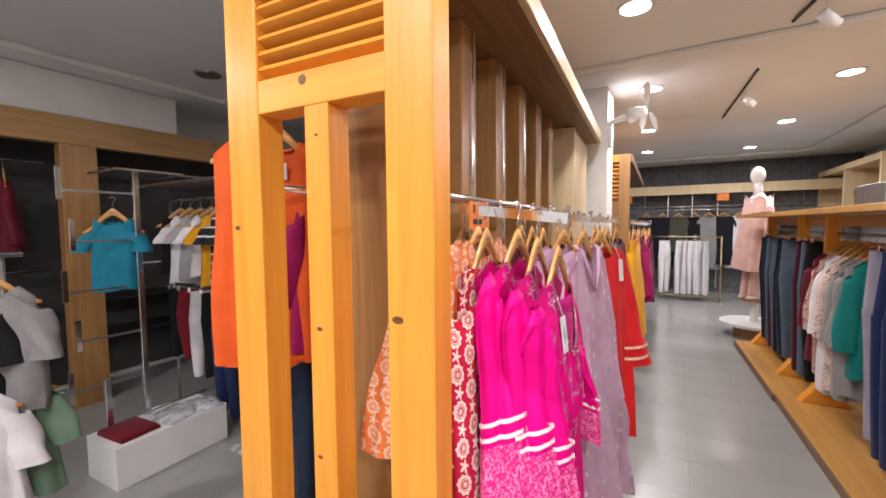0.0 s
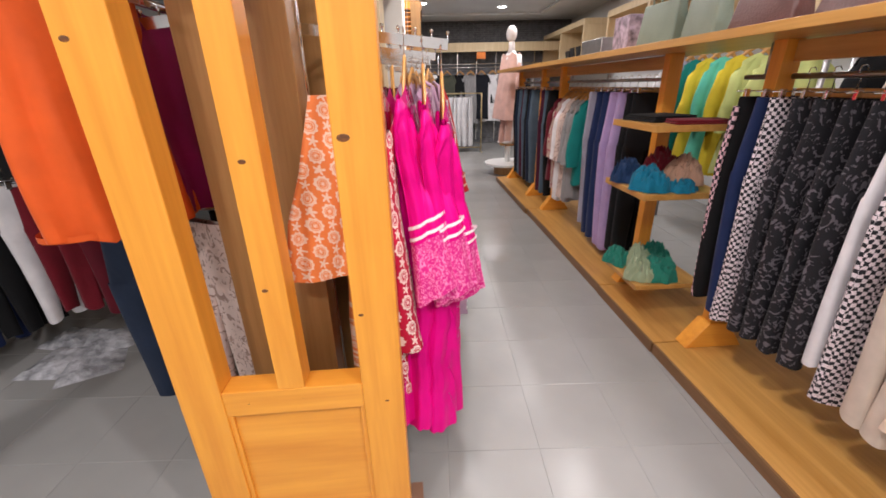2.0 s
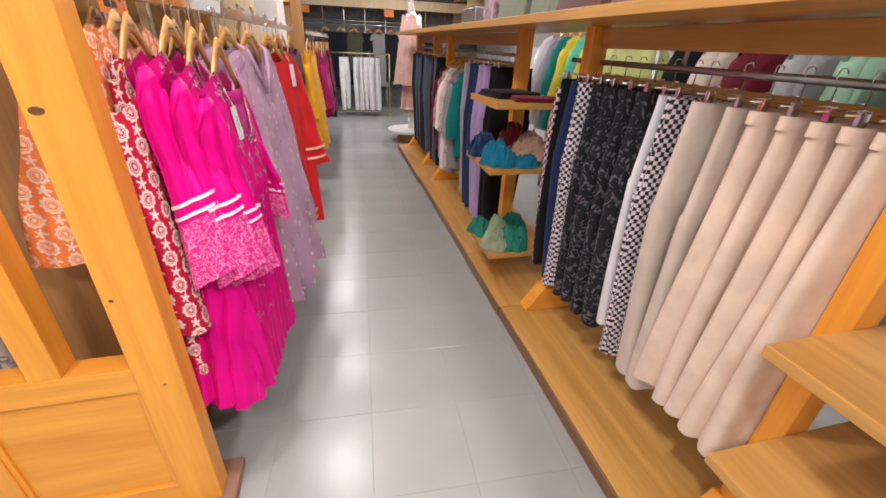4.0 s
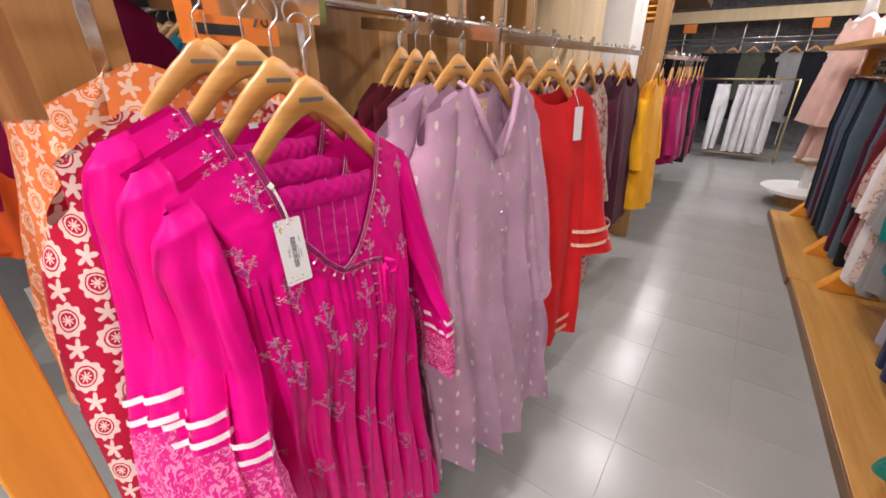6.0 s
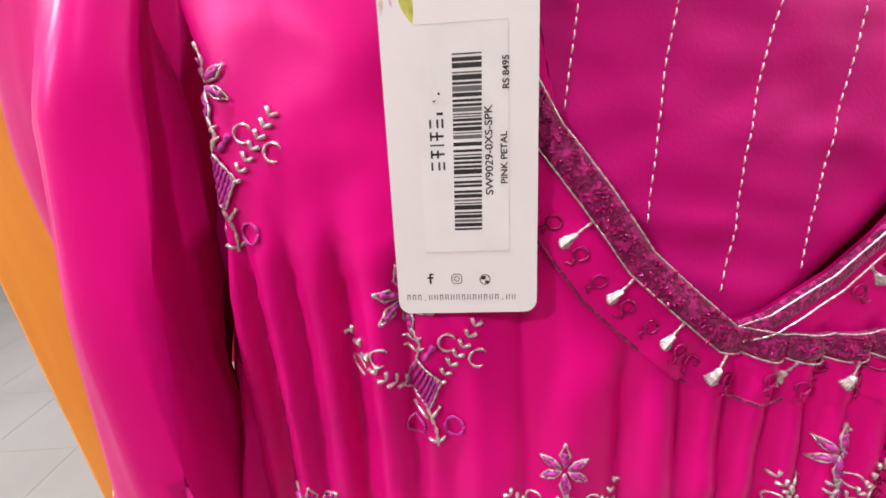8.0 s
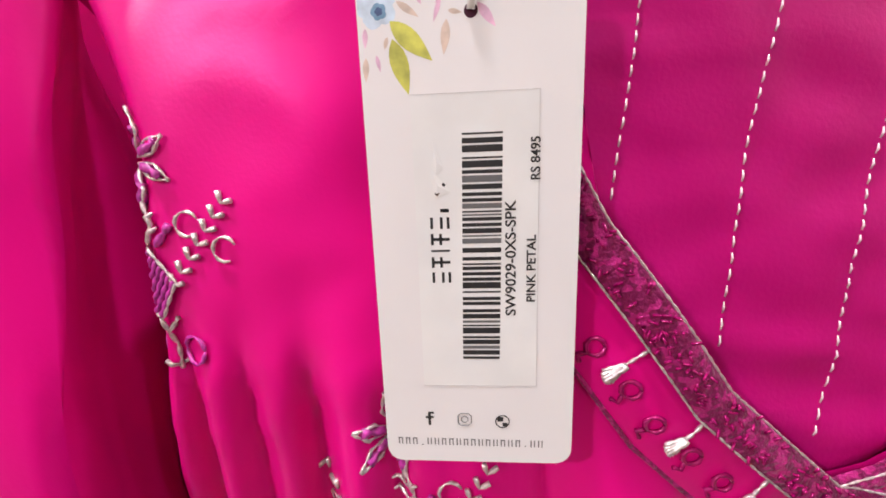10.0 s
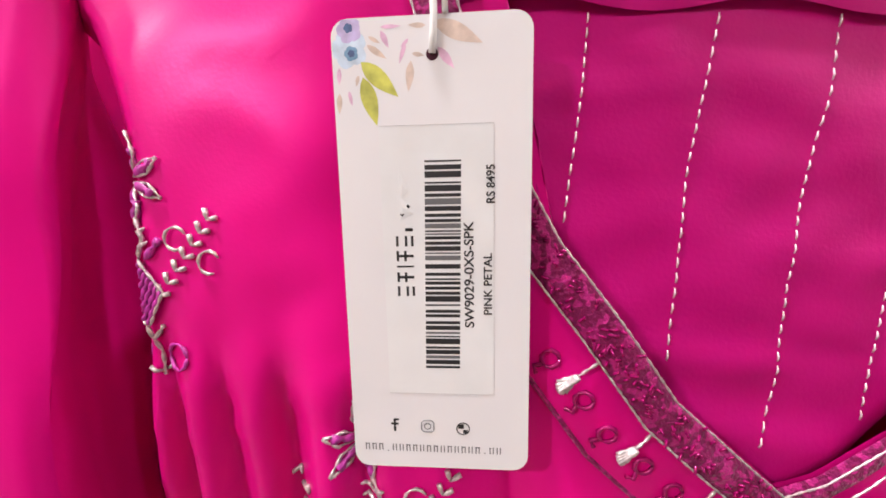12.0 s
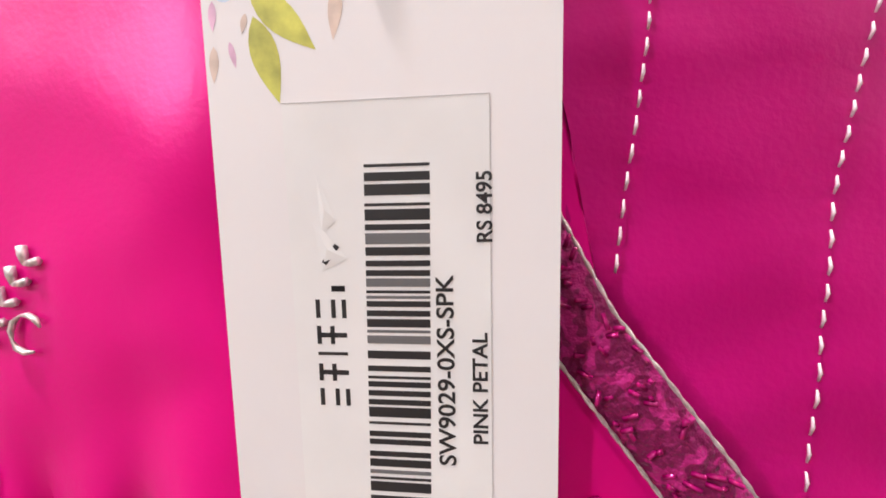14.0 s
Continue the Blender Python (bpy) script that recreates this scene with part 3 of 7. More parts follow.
def hanger_bm(half=0.19, apex=-0.085, tip=-0.24, thick=0.005):
    """A bent wooden hanger: arched shoulders, rounded faces."""
    bm = bmesh.new()
    top, bot = [], []
    for k in range(25):
        u = -1 + 2 * k / 24
        a = abs(u)
        z = apex + (tip - apex) * (0.18 * a + 0.82 * smooth01(a * 0.92 + 0.04)) 
        h = 0.030 * (1 - a) ** 0.6 + 0.016
        x = 0.0
        top.append((x, u * half, z + (0.006 if a < 0.1 else 0)))
        bot.append((x, u * half, z - h))
    loops = []
    for (p, q) in zip(top, bot):
        x, y, z0 = p
        z1 = q[2]
        e = 0.35 * thick
        loops.append([bm.verts.new(c) for c in ((x - thick, y, z0 - 0.004), (x - e, y, z0), (x + e, y, z0), (x + thick, y, z0 - 0.004), (x + thick, y, z1 + 0.004), (x + e, y, z1), (x - e, y, z1), (x - thick, y, z1 + 0.004))])
    for a, b in zip(loops, loops[1:]):
        for k in range(8):
            bm.faces.new((a[k], b[k], b[(k + 1) % 8], a[(k + 1) % 8]))
    bm.faces.new(loops[0])
    bm.faces.new(loops[-1][::-1])
    bmesh.ops.recalc_face_normals(bm, faces=bm.faces[:])
    return bm


def wood_hanger(m, mark=True):
    ob = thing("wooden_hanger", "varnished beech coat hanger with a steel hook", "hanger", m, "wooden hangers")
    part("shoulder", hanger_bm(), M_HANGER, ob, "", True)
    hook = [(0, 0, -0.09), (0, 0, -0.045)] + [(0, 0.019 * math.cos(a) - 0.0, -0.02 + 0.019 * math.sin(a)) for a in [math.radians(d) for d in range(-60, 190, 25)]]
    part("hook", tube(hook, 0.002, 6), M_CHROME, ob, "steel hook", True)
    if mark:
        part("printed_mark", box(0.0051, 0.0055, -0.022, 0.022, -0.116, -0.11, 0), M_INK_GREY, ob, "small printed mark")
    return ob


HOOK = 0.165
first_hanger = None


def hanger_at(m):
    global first_hanger
    if first_hanger is None:
        first_hanger = wood_hanger(m)
        return first_hanger
    return copy_thing(first_hanger, m)


C_PINK = (0.66, 0.003, 0.2)
F_PINK = fabric("magenta_cotton_satin", C_PINK, 0.4, 0.0, 0.12, tint=(1, 0.12, 0.5))
F_PINK_LACE = fabric("magenta_lace", (0.6, 0.01, 0.2), 0.7, 0.2, 0.4, "paisley", (0.8, 0.22, 0.42), 70, 0.5)
F_REDWHITE = fabric("red_cloth_white_medallions", (0.48, 0.004, 0.04), 0.7, 0.2, 0.2, "medallion", (0.8, 0.62, 0.56), 0.056)
F_ORANGEPRINT = fabric("orange_cloth_cream_medallions", (0.75, 0.2, 0.05), 0.7, 0.2, 0.2, "medallion", (0.8, 0.56, 0.42), 0.05)
F_LILAC = fabric("lilac_chiffon", (0.48, 0.29, 0.4), 0.6, 0.3, 0.15, "spots", (0.95, 0.86, 0.84), 0.072)
F_LILAC_PLAIN = fabric("lilac_chiffon_plain", (0.48, 0.29, 0.4), 0.6, 0.3, 0.15)
F_RED = fabric("bright_red_cotton", (0.6, 0.012, 0.015), 0.7, 0.2, 0.2)
F_MAROON = fabric("maroon_cotton", (0.11, 0.004, 0.013), 0.75, 0.2, 0.2)
F_PLUM = fabric("plum_velvet", (0.06, 0.005, 0.02), 0.8, 0.2, 0.2)
F_YELLOW = fabric("mustard_yellow_cotton", (0.78, 0.36, 0.01), 0.75, 0.2, 0.2)
F_MAGENTA = fabric("deep_magenta_cotton", (0.3, 0.004, 0.09), 0.7, 0.25, 0.2)
F_FLORAL = fabric("beige_floral_print", (0.45, 0.33, 0.27), 0.75, 0.2, 0.2, "damask", (0.3, 0.05, 0.08), 22, 0.52)
F_ORANGE = fabric("plain_orange_cotton", (0.7, 0.1, 0.012), 0.7, 0.25, 0.25)
F_DENIM = fabric("dark_denim", (0.009, 0.018, 0.04), 0.85, 0.15, 0.35)
F_BLACK = fabric("black_cotton", (0.006, 0.006, 0.007), 0.85, 0.05, 0.3)
F_CREAMPRINT = fabric("cream_print_cotton", (0.68, 0.54, 0.48), 0.8, 0.2, 0.25, "damask", (0.35, 0.24, 0.2), 30, 0.55)
M_SILVER = mat("silver_thread", (0.72, 0.6, 0.66), 0.3, 0.75, vary=0.3, vary_scale=300)
M_CREAM_BAND = mat("cream_lace_band", (0.75, 0.5, 0.36), 0.7, vary=0.4, vary_scale=120)
M_TRIM = mat("white_ribbon", (0.8, 0.68, 0.7), 0.6)

# stacked kurtas on the first display arm (front one is built below in detail)
ARM_Z = lambda xr: 1.69 - 0.05 * (xr + 0.26) / 0.46 + 0.016


def hang(v, xr, build, turn=0.0, dz=0.0):
    """Hang a garment and its hanger on the arm at v, xr along it."""
    m = rk(xr, v, ARM_Z(xr) + 0.012, turn)
    hanger_at(m)
    g = build(m @ pose(0.003, 0, -HOOK + 0.002 + dz))
    return g


hang(0.4214, -0.037, lambda m: shirt("red kurta printed with white medallions", F_REDWHITE, m @ pose(0, -0.015, -0.015), 0.22, 0.23, 0.31, 1.05, 0.03, 0.08, 0.68, 11, "kurta", 4, 0.012, name="hanging_kurta", v_shape=False, sleeve_r=(0.07, 0.08), out=0.045), 2)
orange_kurta = hang(0.4677, -0.084, lambda m: shirt("orange kurta printed with cream medallions", F_ORANGEPRINT, m @ pose(0, 0, 0.05), 0.25, 0.25, 0.31, 0.78, 0.03, 0.07, 0.6, 12, "kurta", 4, 0.012, name="hanging_kurta", v_shape=False, sleeve_r=(0.05, 0.05)), -2)
hang(ARMS[0] + 0.06, -0.16, lambda m: shirt("orange kurta printed with cream medallions", F_ORANGEPRINT, m, 0.215, 0.22, 0.27, 1.0, 0.025, 0.07, 0.55, 13, "kurta", 4, 0.012, name="hanging_kurta", v_shape=False), 1)

# second arm: lilac, maroon behind
lilac = hang(ARMS[1], 0.165, lambda m: shirt("sheer lilac kurta with foil motifs and a stand collar", F_LILAC, m @ pose(0, 0, 0.02), 0.22, 0.235, 0.33, 1.2, 0.05, 0.17, 0.62, 21, "kurta", 6, 0.036, name="hanging_kurta", bend=0.05, sleeve_r=(0.07, 0.085), flare=0.1), -13)
hang(ARMS[1] - 0.02, 0.09, lambda m: shirt("sheer lilac kurta with foil motifs", F_LILAC, m @ pose(0, 0, 0.02), 0.235, 0.245, 0.33, 1.15, 0.04, 0.19, 0.6, 22, "kurta", 6, 0.022, name="hanging_kurta", flare=0.1), -17)
for k, xr in enumerate((-0.0, -0.05, -0.1)):
    hang(ARMS[1] - 0.02, xr, lambda m: shirt("dark maroon cotton kurta on a hanger", F_MAROON, m, 0.2, 0.21, 0.26, 1.0, 0.025, 0.08, 0.5, 25 + k, "kurta", 5, 0.01, name="hanging_kurta", v_shape=False, n=36, rows=20), 2 - k)
for sd in (-1, 1):
    bm = bmesh.new()
    add_tube(bm, [(0.0, sd * 0.112, 0.006), (0.03, sd * 0.1, -0.015), (0.048, sd * 0.06, -0.1), (0.056, sd * 0.012, -0.19)], [0.006, 0.009, 0.009, 0.006], 8)
    part("collar", bm, F_LILAC_PLAIN, lilac, "folded stand collar", True)
for k in range(4):
    part("button", lathe([(0.006, 0), (0.006, 0.003), (0.002, 0.0045)], 10), M_SILVER, lilac, "small pearl button", True, pose(0.058 + 0.007 * k, 0.0, -0.24 - 0.055 * k, 0, 85))
part("neck_label", box(-0.001, 0.001, -0.028, 0.028, -0.035, 0.035, 0), M_CREAM_BAND, lilac, "beige woven neck label", False, pose(-0.022, 0.0, -0.075))
# third arm: red
red_kurta = hang(ARMS[2], 0.2, lambda m: shirt("bright red kurta with cream striped trim", F_RED, m, 0.24, 0.245, 0.29, 1.04, 0.05, 0.06, 0.56, 31, "kurta", 4, 0.014, name="hanging_kurta", sleeve_r=(0.075, 0.115), v_shape=False, hem_mat=M_CREAM_BAND), -24)
swing = rk(0.2, ARMS[2], ARM_Z(0.2) - 0.16, -24) @ pose(0.06, 0.1, -0.05, 0, -4)
small_tag = thing("swing_tag", "small white card swing tag on the red kurta", "price tag", swing)
part("card", box(-0.0006, 0.0006, -0.021, 0.021, -0.125, -0.01, 0), M_PAPER, small_tag)
part("string", tube([(0, 0, -0.015), (-0.006, 0, 0.0), (-0.02, -0.01, 0.05)], 0.0008, 5), M_WHITE_PLASTIC, small_tag, "white string", True)
hang(ARMS[2], 0.12, lambda m: shirt("beige floral printed kurta on a hanger", F_FLORAL, m, 0.21, 0.22, 0.28, 1.15, 0.035, 0.06, 0.5, 32, "kurta", 4, 0.012, name="hanging_kurta", v_shape=False, n=36, rows=20), -12)
for k, xr in enumerate((0.05, -0.02)):
    hang(ARMS[2], xr, lambda m: shirt("deep red printed kurta on a hanger", F_MAROON, m, 0.2, 0.21, 0.27, 1.2, 0.03, 0.06, 0.5, 33 + k, "kurta", 4, 0.012, name="hanging_kurta", v_shape=False, n=36, rows=20), 1)
# fourth arm
hang(ARMS[3], 0.19, lambda m: shirt("beige floral printed kurta with a dark red ground", F_FLORAL, m, 0.21, 0.22, 0.27, 1.05, 0.04, 0.06, 0.5, 41, "kurta", 4, 0.012, name="hanging_kurta", v_shape=False, n=36, rows=20), -10)
hang(ARMS[3], 0.12, lambda m: shirt("dark red cotton kurta on a hanger", F_MAROON, m, 0.21, 0.22, 0.29, 1.15, 0.04, 0.06, 0.5, 42, "kurta", 4, 0.012, name="hanging_kurta", v_shape=False, n=36, rows=20), -8)
hang(ARMS[3], 0.05, lambda m: shirt("dark red cotton kurta on a hanger", F_MAROON, m, 0.21, 0.22, 0.29, 1.15, 0.04, 0.06, 0.5, 43, "kurta", 4, 0.012, name="hanging_kurta", v_shape=False, n=36, rows=20), 2)
# fifth and sixth arm
for k, xr in enumerate((0.19, 0.1, 0.02)):
    hang(ARMS[4], xr, lambda m: shirt("plum velvet kurta with an embroidered border", F_PLUM, m, 0.21, 0.22, 0.26, 0.98, 0.045, 0.07, 0.5, 44 + k, "kurta", 4, 0.012, name="hanging_kurta", v_shape=False, n=32, rows=18), -8)
    hang(ARMS[5], xr + 0.13 * (k == 0), lambda m: shirt("mustard yellow kurta on a hanger", F_YELLOW, m, 0.21, 0.22, 0.25, 0.92, 0.045, 0.07, 0.5, 47 + k, "kurta", 4, 0.012, name="hanging_kurta", v_shape=False, n=32, rows=18), -6)

# orange offer sign hooked on the crossbar
offer = thing("offer_sign", "orange card offer sign with black printing on the crossbar", "sign", rk(-0.102, 0.53, 1.655, 2))
part("card", box(-0.001, 0.001, -0.1, 0.1, -0.045, 0.045, 0), M_ORANGE_SIGN, offer)
part("hook", tube([(0, 0, 0.04), (-0.003, 0, 0.056)], 0.002, 6), M_CHROME, offer, "wire hook")
for yy in (-0.07, -0.035, 0.0):
    part("printed_bar", box(0.0011, 0.0016, yy, yy + 0.022, 0.008, 0.036, 0), M_INK, offer)
part("printed_bar", box(0.0011, 0.0016, -0.07, 0.02, -0.03, -0.012, 0), M_INK, offer)
part("percent_mark", tube([(0.0014, 0.045, -0.012), (0.0014, 0.072, 0.034)], 0.0025, 6), M_INK, offer)
for yy, zz in ((0.046, 0.026), (0.071, -0.003)):
    part("percent_mark", tube([(0.0014, yy + 0.0075 * math.cos(a), zz + 0.0075 * math.sin(a)) for a in [k * 0.7854 for k in range(8)]], 0.002, 6, True), M_INK, offer)

# the far rack, beyond the pillar
def far_rack():
    panel_m = pose(-0.75, 4.77, 0, 0, 0, 2.0)
    ob = thing("rack_end_panel", "varnished pine end frame with louvres on the far rack", "display rack", panel_m)
    part("post", box(-0.5, -0.39, 0, 0.08, 0, 2.38, 0.004), M_OAK, ob)
    part("post", box(0.29, 0.4, 0, 0.08, 0, 2.38, 0.004), M_OAK, ob)
    part("back_board", box(-0.39, 0.13, 0.03, 0.05, 0.0, 2.38, 0), M_OAK, ob)
    for k in range(9):
        bm = bmesh.new()
        add_box(bm, 0.13, 0.29, -0.025, 0.025, -0.007, 0.007, pose(0, 0.04, 1.9 + k * 0.045, -25))
        part("louvre", bm, M_PINE_X, ob)
    part("rail", box(0.13, 0.29, 0.002, 0.078, 2.3, 2.38, 0.003), M_PINE_X, ob)
    part("board", box(0.13, 0.29, 0.02, 0.05, 0.0, 1.87, 0), M_OAK, ob)
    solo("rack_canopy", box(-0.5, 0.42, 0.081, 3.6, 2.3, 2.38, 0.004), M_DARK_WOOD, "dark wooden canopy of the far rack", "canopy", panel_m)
    for k in range(5):
        am = panel_m @ pose(0.24, 0.2 + 0.6 * k, 1.66)
        copy_thing(first_arm, am)
        specs = [(F_MAGENTA, "deep magenta kurta on a hanger", 0.7), (F_MAGENTA, "deep magenta kurta on a hanger", 0.75), (F_BLACK, "black cotton kurta on a hanger", 0.9), (F_MAGENTA, "deep magenta kurta on a hanger", 0.95), (F_PLUM, "plum velvet kurta on a hanger", 1.0)]
        for i in range(3):
            mm = am @ pose(0.32 - 0.08 * i, 0, -0.04, 0, 0, 3 - 2 * i)
            hanger_at(mm)
            f, lab, L = specs[k]
            shirt(lab, f, mm @ pose(0, 0, -HOOK), 0.2, 0.21, 0.24, L, 0.035, 0.07, 0.5, 50 + 5 * k + i, "kurta", 4, 0.012, name="hanging_kurta", v_shape=False, n=28, rows=16)


far_rack()

# the rack's other side, seen through the end frame
def hang_rear(v, xr, build, turn=0):
    m = rk(xr, v, 1.72, 180 + turn)
    hanger_at(m)
    return build(m @ pose(0, 0, -HOOK))


tunic_m = pose(-1.18, 0.915, 2.1, 0, 0, -40)
hanger_at(tunic_m)
tunic = shirt("plain orange cotton tunic with a white tag on a hanger", F_ORANGE, tunic_m @ pose(0, 0, -HOOK), 0.18, 0.18, 0.2, 0.8, 0.05, 0.08, 0.0, 61, "tunic", 5, 0.014, name="hanging_tunic", v_shape=False)
part("neck_band", tube([(0.036 * math.sin(a) + 0.002, 0.105 * math.cos(a), -0.004 - (0.082 if math.sin(a) > 0 else 0.03) * abs(math.sin(a))) for a in [k * 0.2618 for k in range(24)]], 0.006, 6, True), F_ORANGE, tunic, "narrow neck band", True)
part("hem_band", bands_hem(0.2, 0.8, 0.05, 0.004), F_ORANGE, tunic, "turned hem", True)
tunic_tag = solo("swing_tag", box(-0.0006, 0.0006, -0.02, 0.02, -0.06, 0.0, 0), M_PAPER, "white card tag on the orange tunic", "price tag", tunic_m @ pose(0.056, 0.04, -0.25))
solo("face_out_arm", tube([(-0.67, 0.29, 2.1), (-0.9, 0.29, 2.09)], 0.009, 8), M_CHROME, "short chrome arm on the rack's rear side", "display arm", RACK, smooth=True)
hang_rear(0.5, -0.74, lambda m: shirt("deep magenta cotton tunic on a hanger", F_MAGENTA, m @ pose(0, 0, 0.2), 0.2, 0.21, 0.25, 0.6, 0.05, 0.08, 0.4, 62, "tunic", 5, 0.012, name="hanging_tunic", v_shape=False), 0)


def trousers(label, material, m, length=0.85, width=0.2, thick=0.035, seed=0, legs=True, group="", category="trousers", taper=0.55, n=28, rows=22, name="hanging_trousers"):
    """Trousers hung by the waist: a waist that parts into two flattened legs; or, with no legs, a skirt panel."""
    rng = random.Random(seed)
    ph = [rng.uniform(0, 6.28) for _ in range(4)]
    ob = thing(name, label, category, m, group)

    def tube_of(cx0, cx1, w0, w1, v0, v1, r):
        rows_ = []
        for j in range(r):
            v = v0 + (v1 - v0) * j / (r - 1)
            q = (v - v0) / max(v1 - v0, 1e-6)
            c, w = cx0 + (cx1 - cx0) * q, w0 + (w1 - w0) * q
            row = []
            for k in range(n):
                th = 2 * math.pi * k / n
                y = c + w * math.copysign(abs(math.cos(th)) ** 0.8, math.cos(th))
                x = thick * (0.6 + 0.6 * v) * math.copysign(abs(math.sin(th)) ** 0.8, math.sin(th))
                f = (0.014 if legs else 0.026) * v
                x += f * (2 * abs(math.sin(13 * y + ph[0] + v)) ** 0.8 - 1) + 0.6 * f * math.sin(33 * y + ph[1])
                row.append((x, y + 0.008 * math.sin(4 * v + ph[2]), -length * v - 0.006 * math.sin(2 * th + ph[3]) * v))
            rows_.append(row)
        bm = bmesh.new()
        loft(bm, rows_)
        return bm
    if legs:
        part("seat", tube_of(0, 0, width * 0.85, width, 0, 0.32, 8), material, ob, "", True)
        part("leg", tube_of(-width * 0.5, -width * 0.45, width * 0.52, width * 0.52 * taper, 0.3, 1.0, rows), material, ob, "", True)
        part("leg", tube_of(width * 0.5, width * 0.45, width * 0.52, width * 0.52 * taper, 0.3, 0.985, rows), material, ob, "", True)
    else:
        part("panel", tube_of(0, 0, width * 0.8, width * 1.1, 0, 1.0, rows), material, ob, "", True)
    part("waistband", tube_of(0, 0, width * 0.87, width * 0.87, 0.0, 0.035, 2), material, ob, "", True)
    return ob


trousers("cream printed trousers clipped on the rack", F_CREAMPRINT, rk(-0.68, 0.41, 1.1, 60), 0.88, 0.15, 0.03, 71)
trousers("dark denim jeans clipped on the rack", F_DENIM, rk(-0.93, 0.45, 1.08, 80), 0.75, 0.16, 0.04, 72)
trousers("black trousers clipped on the rack", F_BLACK, rk(-0.6, 0.6, 1.08, 90), 0.85, 0.16, 0.05, 73)
solo("rack_crossbar", tube([(-1.05, 0.5, 1.12), (-0.5, 0.5, 1.12)], 0.011, 10), M_CHROME, "chrome trouser rail across the rack", "rail", RACK, smooth=True)

# ---- the front magenta kurta, with its embroidery and price tag ----
KO = Vector((-0.165, 1.185, 1.465))
SHIFT = Vector((0, -0.036, 0))
NECK = [(1.0742, 1.4712), (1.0794, 1.4501), (1.0867, 1.4235), (1.0938, 1.392), (1.0995, 1.371), (1.1125, 1.34), (1.1195, 1.326), (1.132, 1.309), (1.1453, 1.2895), (1.1595, 1.276), (1.1715, 1.265),
        (1.1805, 1.268), (1.198, 1.2795), (1.2135, 1.2945), (1.231, 1.314), (1.2545, 1.347), (1.273, 1.3735), (1.289, 1.405), (1.3053, 1.441), (1.3129, 1.4615)]


def along(poly, y):
    """The height of a line of (y, z) points at y."""
    if y <= poly[0][0]:
        return poly[0][1]
    for (a, b), (c, d) in zip(poly, poly[1:]):
        if y <= c:
            return b + (d - b) * (y - a) / (c - a)
    return poly[-1][1]


def k_left(z):
    return along([(0.37, 0.86), (1.0855, 0.976), (1.13, 0.985), (1.22, 1.0), (1.258, 1.006), (1.2963, 1.0123), (1.3475, 1.0122), (1.368, 1.0065), (1.387, 0.999), (1.405, 0.985), (1.42, 0.962)], z)


def k_right(z):
    return along([(0.37, 1.45), (0.738, 1.395), (1.129, 1.362), (1.2, 1.36), (1.277, 1.355), (1.353, 1.366), (1.4, 1.402), (1.42, 1.41)], z)


def k_top(y):
    if y < NECK[0][0]:
        return 1.4712 + 0.44 * (y - NECK[0][0])
    if y > NECK[-1][0]:
        return 1.4615 - 0.5 * (y - NECK[-1][0])
    return along(NECK, y)


def k_x(y, z):
    """How far the front of the kurta stands out at (y, z)."""
    x = -0.144 - (0.17 * (z - 1.29) if z > 1.29 else 0.1 * (max(z, 1.1) - 1.29))
    x -= 0.04 * max(0.0, (1.13 - y) / 0.2) ** 2 + 0.03 * max(0.0, (y - 1.18) / 0.2) ** 2
    x -= 0.034 * smooth01((1.2 - z) / 0.3)
    x += 0.045 * smooth01((1.15 - z) / 0.9) * smooth01((abs(y - 1.14) - 0.1) / 0.13)
    # hollow behind the price tag
    x -= 0.0042 * math.exp(-((y - 1.1) / 0.026) ** 4 - ((z - 1.325) / 0.06) ** 4)
    low = smooth01((1.272 - z) / 0.2)
    near = smooth01((1.268 + 0.027 * smooth01((1.135 - y) / 0.03) + 0.25 * max(0.0, 1.09 - y) - z) / 0.03)
    swell = 0.45 + 0.9 * smooth01((1.22 - z) / 0.3)
    gather = near * (1 - 0.6 * smooth01((1.25 - z) / 0.1)) * 0.0042 * (2 * abs(math.sin(y * 150 + 2.2 * math.sin(y * 37) + 0.5 * z)) ** 0.7 - 1.6) + low * swell * (0.0115 * (2 * abs(math.sin(y * 56 + 0.45 * math.sin(z * 9))) ** 0.8 - 1) + 0.006 * (2 * abs(math.sin(y * 101 + 1.0 + 1.5 * (1.2 - z))) ** 0.8 - 1))
    # the side seams roll back
    edge = min(y - k_left(z), k_right(z) - y)
    gather -= 0.014 * smooth01((0.006 - edge) / 0.006) * smooth01((1.4 - z) / 0.05)
    side = smooth01((1.33 - z) / 0.1) * math.exp(-((y - 1.045) / 0.045) ** 2)
    gather += side * (0.0032 * math.sin(y * 165 + 1.2) + 0.002 * math.sin(y * 410))
    drape = 0.003 * math.sin((y * 0.6 - z) * 26 + 1.0) * math.exp(-((y - 1.02) / 0.05) ** 2)
    fine = 0.0009 * noise.noise(Vector((y * 45, z * 30, 1.7))) + 0.0018 * noise.noise(Vector((y * 13, z * 9, 5.1))) + 0.0011 * (1 - 2 * abs(noise.noise(Vector((y * 26 + z * 14, z * 44 - y * 12, 3.3)))))
    return x + gather + drape + fine


def kp(y, z, off=0.0):
    return Vector((k_x(y, z) + off, y, z)) - KO


